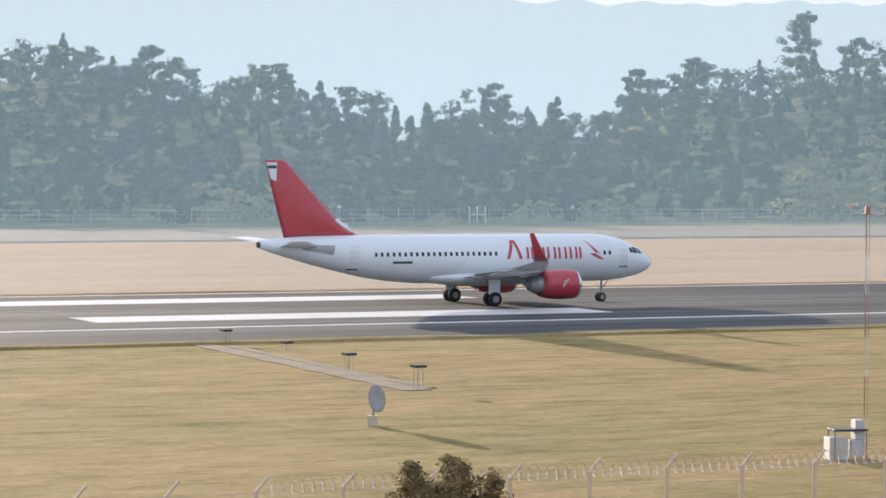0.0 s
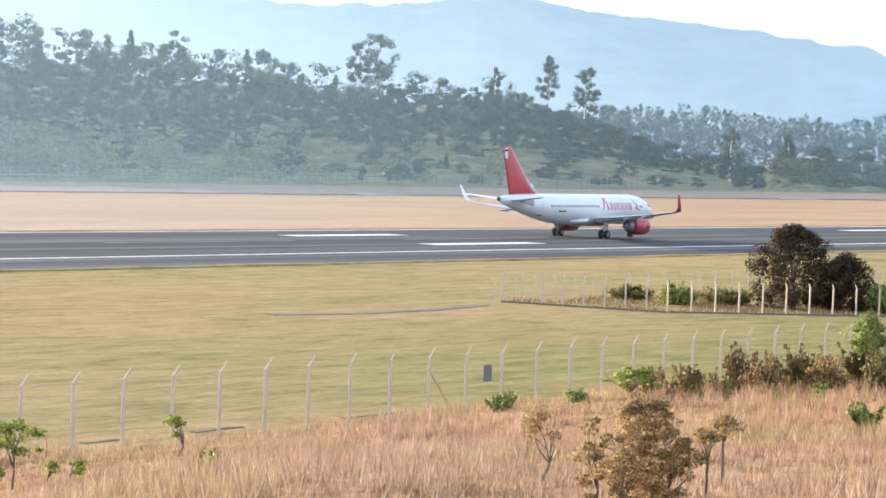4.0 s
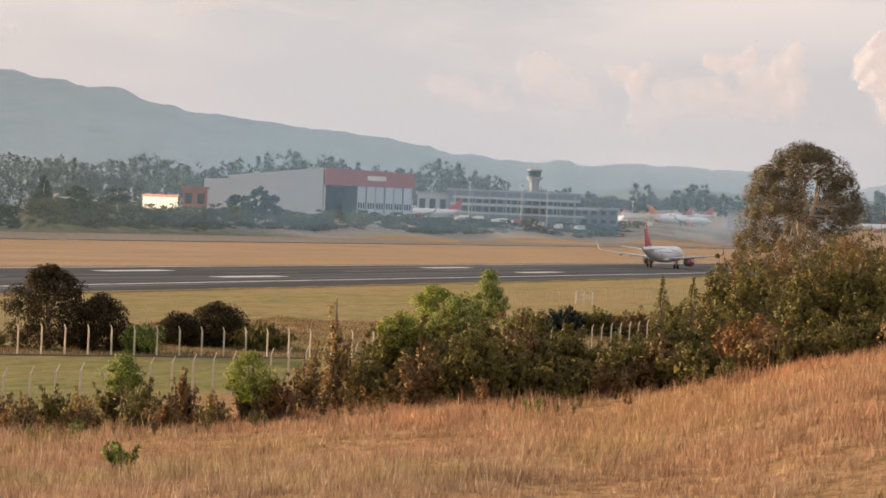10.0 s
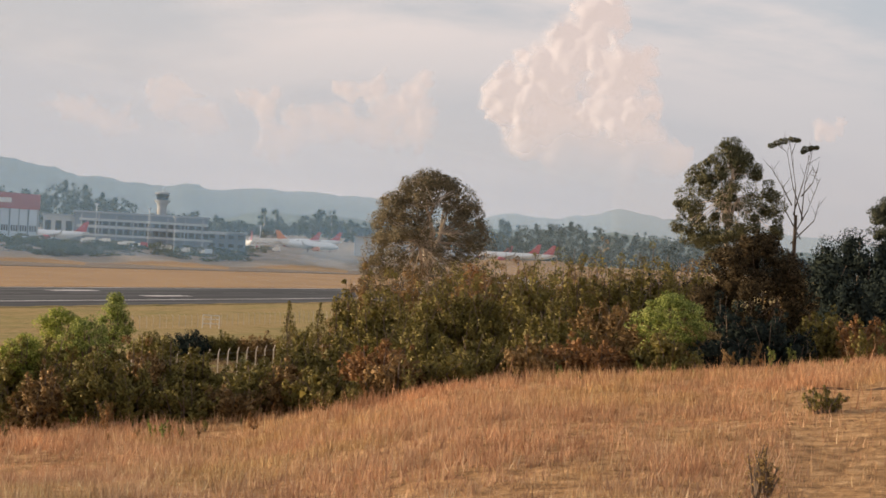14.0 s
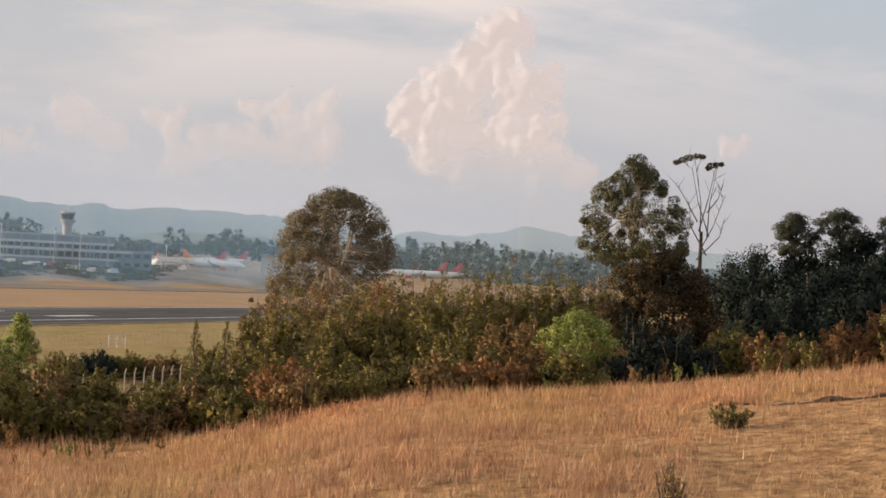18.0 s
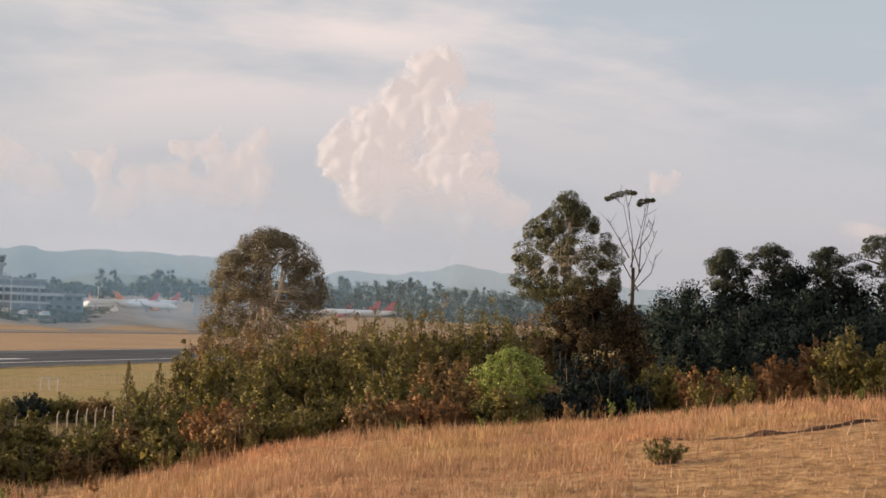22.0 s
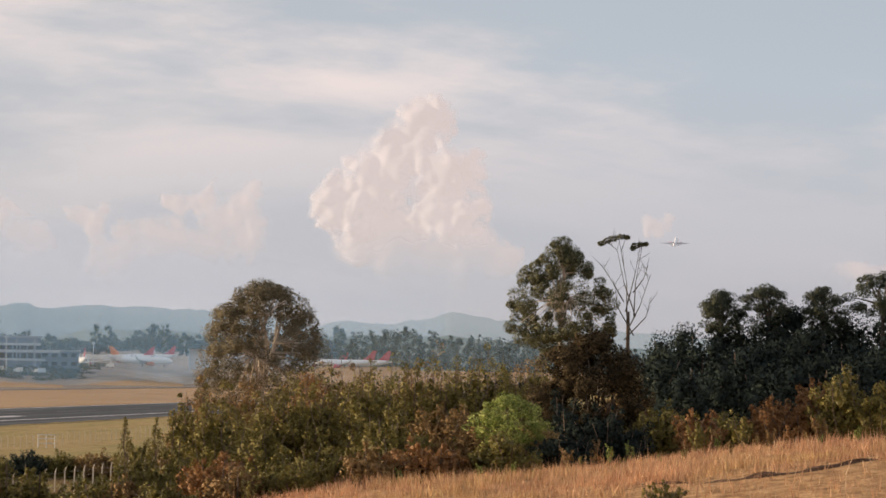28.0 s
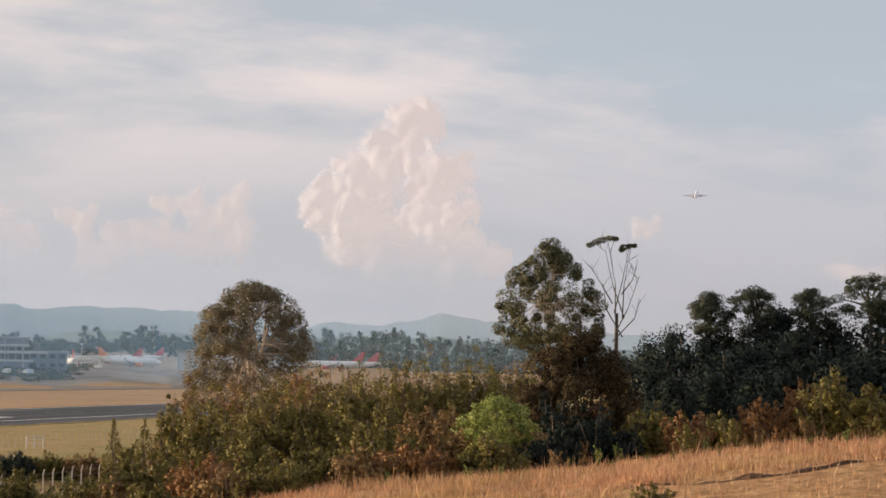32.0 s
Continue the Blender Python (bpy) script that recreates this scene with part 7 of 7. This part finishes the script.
DISHGREY = painted("dull_grey", (0.36, 0.37, 0.38), 0.6, vary=0.25)
MASTRED = painted("faded_red", (0.34, 0.20, 0.17), 0.6, vary=0.2)
MASTWHITE = painted("mast_white", (0.55, 0.55, 0.53), 0.5, vary=0.15)
build_wind_mast()
for s, l, h in ((62.0, 154.0, 0.9), (63.5, 148.1, 0.5), (60.2, 131.9, 0.95), (58.1, 119.1, 1.25)):
    build_light_unit(s, l, h)
build_dish()
def ragged_strip(name, pts, w, mat, label, seed):
    """A ground strip with a ragged edge along the given points: worn paths, fence foot."""
    rng = random.Random(seed)
    bm = bmesh.new()
    rings = []
    for p, q in zip(pts, pts[1:]):
        n = max(2, int((q - p).length / 0.8))
        side = (q - p).normalized().cross(Vector((0, 0, 1)))
        for i in range(n):
            c = p.lerp(q, i / n)
            a, b = w * (0.5 + 0.16 * noise.noise((c.x * 0.5, c.y * 0.5, seed))), w * (0.5 + 0.16 * noise.noise((c.x * 0.5, c.y * 0.5, seed + 9)))
            rings.append([c - side * a + Vector((0, 0, -0.3)), c + side * b + Vector((0, 0, -0.3)), c + side * b + Vector((0, 0, 0.015)), c - side * a + Vector((0, 0, 0.02))])
    loft(bm, rings)
    tagged(part(name, bm, mat), label, "path", kind="structure")


DIRT = painted("bare_earth", (0.20, 0.165, 0.115), 0.95, vary=0.4, scale=0.5)
DARKDIRT = painted("dark_earth", (0.19, 0.155, 0.115), 0.95, vary=0.45, scale=0.5)
FOOT_STRIP = painted("dark_strip", (0.175, 0.155, 0.118), 0.95, vary=0.5, scale=1.2)
ragged_strip("service_path", [rw(60.2, 155), rw(59.2, 138), rw(57.8, 118)], 1.5, DIRT, "narrow bare service path to the runway", 1)
ragged_strip("service_path_edge", [rw(61.4, 152), rw(60.3, 137), rw(59.0, 119)], 0.7, DARKDIRT, "dark drain edge beside the service path", 2)
ragged_strip("dirt_patch", [rw(131, 110.5), rw(138, 108.6), rw(146, 108.9), rw(155, 110.5)], 1.1, DARKDIRT, "bare dark earth patch beside the fenced plot", 3)
# darker broken strips along the foot of the fence
for k, (s0, s1, w) in enumerate(((24, 37, 0.4), (39.5, 44, 0.3), (46.5, 53, 0.38), (56.5, 60, 0.3), (62, 66, 0.42), (70, 72.5, 0.25), (76, 80, 0.28), (85, 90, 0.25))):
    ragged_strip("fence_foot_strip", [rw(s0, 67.5), rw((s0 + s1) / 2, 67.8 - 0.3 * (k % 2)), rw(s1, 67.6)], w, FOOT_STRIP, "dark broken strip along the foot of the fence", 4 + k)


def build_coil():
    """Razor wire coil along the fence's head."""
    bm = bmesh.new()
    pts = []
    s = 28.0
    while s < 50.5:
        a = s * 2 * math.pi / 0.30
        pts.append(rw(s, 66.5 + 0.24 * math.cos(a), 2.42 + 0.24 * math.sin(a) + 0.02))
        s += 0.05
    for a, b in zip(pts, pts[1:]):
        rod(bm, a, b, 0.012, 0.012, 3)
    tagged(part("razor_coil", bm, CHROME), "bright coiled razor wire along the fence head", "wire")


build_coil()


def build_fence_sign():
    b = rw(93.3, 66.4)
    ob = part("fence_sign", boxes((-0.28, -0.02, 1.15, 0.28, 0.02, 1.85), bev=0.01), painted("sign_blue", (0.14, 0.17, 0.22), 0.5), None)
    ob.matrix_basis = Matrix.Translation(b) @ Matrix.Rotation(PSI, 4, "Z")
    tagged(ob, "small dark blue board on the perimeter fence", "sign")
    for s0 in (63.4, 89.2):
        bm = bmesh.new()
        a, c = rw(s0, 66.5, 1.9), rw(s0 + (1.9 if s0 > 80 else -1.9), 66.5, -0.1)
        rod(bm, a, c, 0.05, 0.05, 6)
        tagged(part("fence_brace", bm, CONCRETE), "slanting concrete brace of the perimeter fence", "brace")


build_fence_sign()


def far_lamps():
    """Low white light boxes and the fence at the foot of the wooded hill."""
    proto = None
    for az in (-2.73, -8.19, -12.57, -25.7, -28.6, 2.2, -33.0, -19.0):
        d = 462 / math.cos(radians(az - 26.5))
        p = on_ground(polar(az, d))
        if proto is None:
            proto = empty("perimeter_light", Matrix.Translation(p), "small white perimeter light on a pole", "light", "perimeter lights")
            bm = bmesh.new()
            rod(bm, (0, 0, -0.3), (0, 0, 2.6), 0.06, 0.05, 6)
            part("pole", bm, GREYP, proto)
            part("head", boxes((-0.35, -0.3, 2.6, 0.35, 0.3, 3.1), bev=0.06), MASTWHITE, proto)
        else:
            copy_thing(proto, Matrix.Translation(p))
    bm = bmesh.new()
    for i in range(260):
        p = rw(-100 + 3.2 * i, 460)
        p.z = ground_z(p.x, p.y)
        rod(bm, p, p + Vector((0, 0, 2.6)), 0.06, 0.05, 4)
    for z in (0.8, 1.6, 2.4):
        for i in range(0, 260, 4):
            rod(bm, rw(-100 + 3.2 * i, 460, z), rw(-100 + 3.2 * (i + 4), 460, z), 0.03, 0.03, 3)
    tagged(part("far_fence", bm, GREYP), "grey wire fence along the foot of the hill", "fence", kind="stuff")
    # white goal-like frame
    d = 456 / math.cos(radians(-0.72 - 26.5))
    p = on_ground(polar(-0.72, d))
    top = empty("antenna_frame", Matrix.Translation(p), "white metal frame by the far fence", "frame")
    for x in (-1.5, 0, 1.5):
        bm = bmesh.new()
        rod(bm, (x, 0, -0.3), (x, 0, 3.2), 0.1, 0.1, 6)
        part("upright", bm, MASTWHITE, top)
    bm = bmesh.new()
    rod(bm, (-1.5, 0, 1.6), (1.5, 0, 1.6), 0.07, 0.07, 6)
    part("cross_bar", bm, MASTWHITE, top)


far_lamps()

def build_marker_rack():
    """A small white rack on the field before the runway."""
    top = empty("marker_rack", Matrix.Translation(rw(343, 110.3)) @ Matrix.Rotation(radians(-45), 4, "Z"), "small white metal rack on the mown field", "rack")
    for x in (-1.1, 0.0, 1.1):
        bm = bmesh.new()
        rod(bm, (x, 0, -0.2), (x, 0, 1.7), 0.06, 0.06, 6)
        part("upright", bm, MASTWHITE, top)
    for z in (0.6, 1.2, 1.7):
        bm = bmesh.new()
        rod(bm, (-1.1, 0, z), (1.1, 0, z), 0.05, 0.05, 6)
        part("cross_bar", bm, MASTWHITE, top)


build_marker_rack()

# ---- plants near the eye ----
for i, (az, d, el, w, kind, leaf) in enumerate(((2.48, 69, -6.88, 0.6, "olive", 0.06), (-2.71, 69, -6.9, 0.6, "olive", 0.06), 
                                               (-22.2, 60, -6.5, 0.9, "green", 0.08), (-22.6, 58, -7.0, 0.8, "green", 0.08), (-32.3, 74, -4.41, 0.9, "olive", 0.07), (-33.0, 73, -4.75, 0.6, "brown", 0.08), (-28.4, 74, -5.08, 0.9, "green", 0.07), (-36.0, 62, -4.9, 1.0, "green", 0.07), (-29.9, 74, -5.0, 0.9, "green", 0.07),
                                               (-9.6, 72, -7.4, 0.5, "olive", 0.08), (-10.9, 72, -7.5, 0.7, "dark", 0.08), (-12.4, 72, -7.4, 0.6, "dark", 0.08), (-58.65, 60, -2.2, 1.1, "olive", 0.05), (-57.2, 44, -4.5, 1.4, "bronze", 0.04), (-55.0, 42, -5.2, 0.9, "bronze", 0.04), (-57.4, 48, -3.5, 1.2, "bronze", 0.045))):
    mat, label = SHRUBS[kind]
    p = on_ground(polar(az, d))
    h = max(11.06 + d * math.tan(radians(el)) - p.z, 0.35)
    wd = d * math.tan(radians(w))
    thin = 0.35 if d < 60 else 1.0
    shrub("small_bush", p, h, wd, int(thin * min(12000, 300 + (420 if d > 50 else 330) * h * wd * (0.1 / leaf) ** 2)), leaf, mat, 500 + i, "small " + label, stems=14 if d > 50 else 22, open_=0.5 if thin < 1 else 0.35, fill=0.02)


# leafy bushes at the near end of the fence
for i, (az, d, el, w, deep, n) in enumerate(((-0.2, 69, -6.13, 1.1, 1.7, 70), (0.65, 69, -6.25, 0.8, 1.5, 44), (-1.05, 69, -6.4, 0.75, 1.4, 40), (0.1, 68, -6.8, 1.5, 1.0, 60))):
    canopy("slope_bush", az, d, el, [(0, w * 0.25), (deep * 0.15, w * 0.55), (deep * 0.4, w * 0.85), (deep * 0.7, w), (deep, w * 0.9)], n, 0.22, n * 130, 0.062, LEAF_SLOPE, BARK, 930 + i, "dense olive-brown leafy bush beside the fence", "bush", limbs=n // 2, r=0.04, shell=0.5, flat=0.8, fork=1.1)

# lime green sprays on thin bent stems at the foot of the fence
for i, (az, d, el, w, deep, n) in enumerate(((-18.1, 66, -6.02, 1.0, 0.75, 34), (-17.75, 65, -6.75, 0.40, 0.5, 9), (-18.9, 66, -6.85, 0.22, 0.3, 4), (-19.45, 66, -6.8, 0.32, 0.3, 6), (-14.1, 71, -6.2, 0.42, 0.35, 9), (-13.75, 71, -6.95, 0.5, 0.2, 8), (-21.48, 70, -5.85, 0.4, 0.5, 8), (-31.2, 74, -4.5, 0.95, 0.5, 34))):
    canopy("lime_bush", az, d, el, [(0, w * 0.5), (deep * 0.25, w * 0.9), (deep * 0.6, w), (deep, w * 0.75)], n, 0.17, n * 46, 0.085, LEAF_LIME, BARK, 940 + i, "sparse lime green leaf sprays on thin stems", "bush", limbs=n, r=0.03, shell=0.6, flat=0.5, fork=1.6)

# airy bronze bushes on the slope before the eye
for i, (az, d, el, w, deep, n) in enumerate(((-31.4, 37, -5.15, 0.85, 1.5, 105), (-32.0, 37, -5.9, 0.5, 0.9, 22), (-32.75, 37.5, -5.6, 0.30, 0.5, 9), (-30.35, 37, -5.5, 0.32, 1.2, 12), (-29.2, 43, -5.3, 0.4, 1.0, 8), (-33.1, 43, -5.45, 0.45, 0.4, 10), (-31.0, 36, -6.3, 0.55, 0.6, 22))):
    canopy("airy_bush", az, d, el, [(0, w * 0.35), (deep * 0.2, w * 0.75), (deep * 0.55, w), (deep, w * 0.6)], n, 0.13, n * 105, 0.042, LEAF_BRONZE, BARK, 980 + i, "airy bronze-brown bush with thin stems", "bush", limbs=n, r=0.025, shell=0.55, flat=0.6, fork=1.1)


def build_bank():
    """A worn earth step with bare ground below it at the end of the slope."""
    bm = bmesh.new()
    rings = []
    rng = random.Random(4)
    for i in range(60):
        f = i / 59
        az = -57.8 - 9 * f
        d = 66 - 2 * math.sin(f * 5)
        p = polar(az, d)
        z = ground_z(p.x, p.y)
        hgt = 0.13 * min(1, f * 5) * max(0.0, 0.35 + 1.3 * noise.noise((f * 14, 2, 0)))
        o = p.normalized()
        rings.append([p - o * (0.25 + 0.2 * rng.random()) + Vector((0, 0, z - 0.12)), p - o * (0.05 + 0.15 * rng.random()) + Vector((0, 0, z + hgt * 0.5)), p - o * 0.1 * rng.random() + Vector((0, 0, z + hgt)), p + o * 0.12 + Vector((0, 0, z + hgt * 0.6)), p + o * 0.4 + Vector((0, 0, z - 0.1))])
    loft(bm, rings)
    tagged(part("earth_bank", bm, painted("dark_soil", (0.10, 0.05, 0.024), 0.95, vary=0.5, scale=2.0)), "low broken bank of dark bare earth", "bank", kind="structure")


build_bank()



# ---- movement ----
ROLL = [(0.0, 97.6), (1.0, 142.8), (2.5, 212.5), (4.0, 287.0), (4.5, 315.9), (6.5, 434.0), (9.0, 589.4), (10.5, 690.0), (12.0, 800.0), (14.0, 960.0), (16.0, 1140.0), (17.5, 1285.0)]
CLIMB = [(18.7, 1405, 191, 0.4, 1), (20.5, 1625, 195, 6, 9), (22.5, 1910, 203, 32, 14), (24.0, 2150, 212, 60, 17), (25.0, 2320, 217, 80, 18), (25.5, 2400, 219, 90.5, 18), (27.5, 2691, 223.7, 130.5, 19), (28.0, 2748, 224.5, 141, 19), (30.0, 2971, 231, 177, 19), (32.0, 3192, 223.6, 221, 20)]


def motions():
    turn = Matrix.Rotation(PSI, 4, "Z")
    rows = [(t, Matrix.Translation(rw(s, 190.5, 0.05)) @ turn) for t, s in ROLL]
    for t, s, l, z, up in CLIMB:
        rows.append((t, Matrix.Translation(rw(s, l, z)) @ turn @ Matrix.Rotation(radians(-up), 4, "Y")))
    walk(JET, rows)


motions()
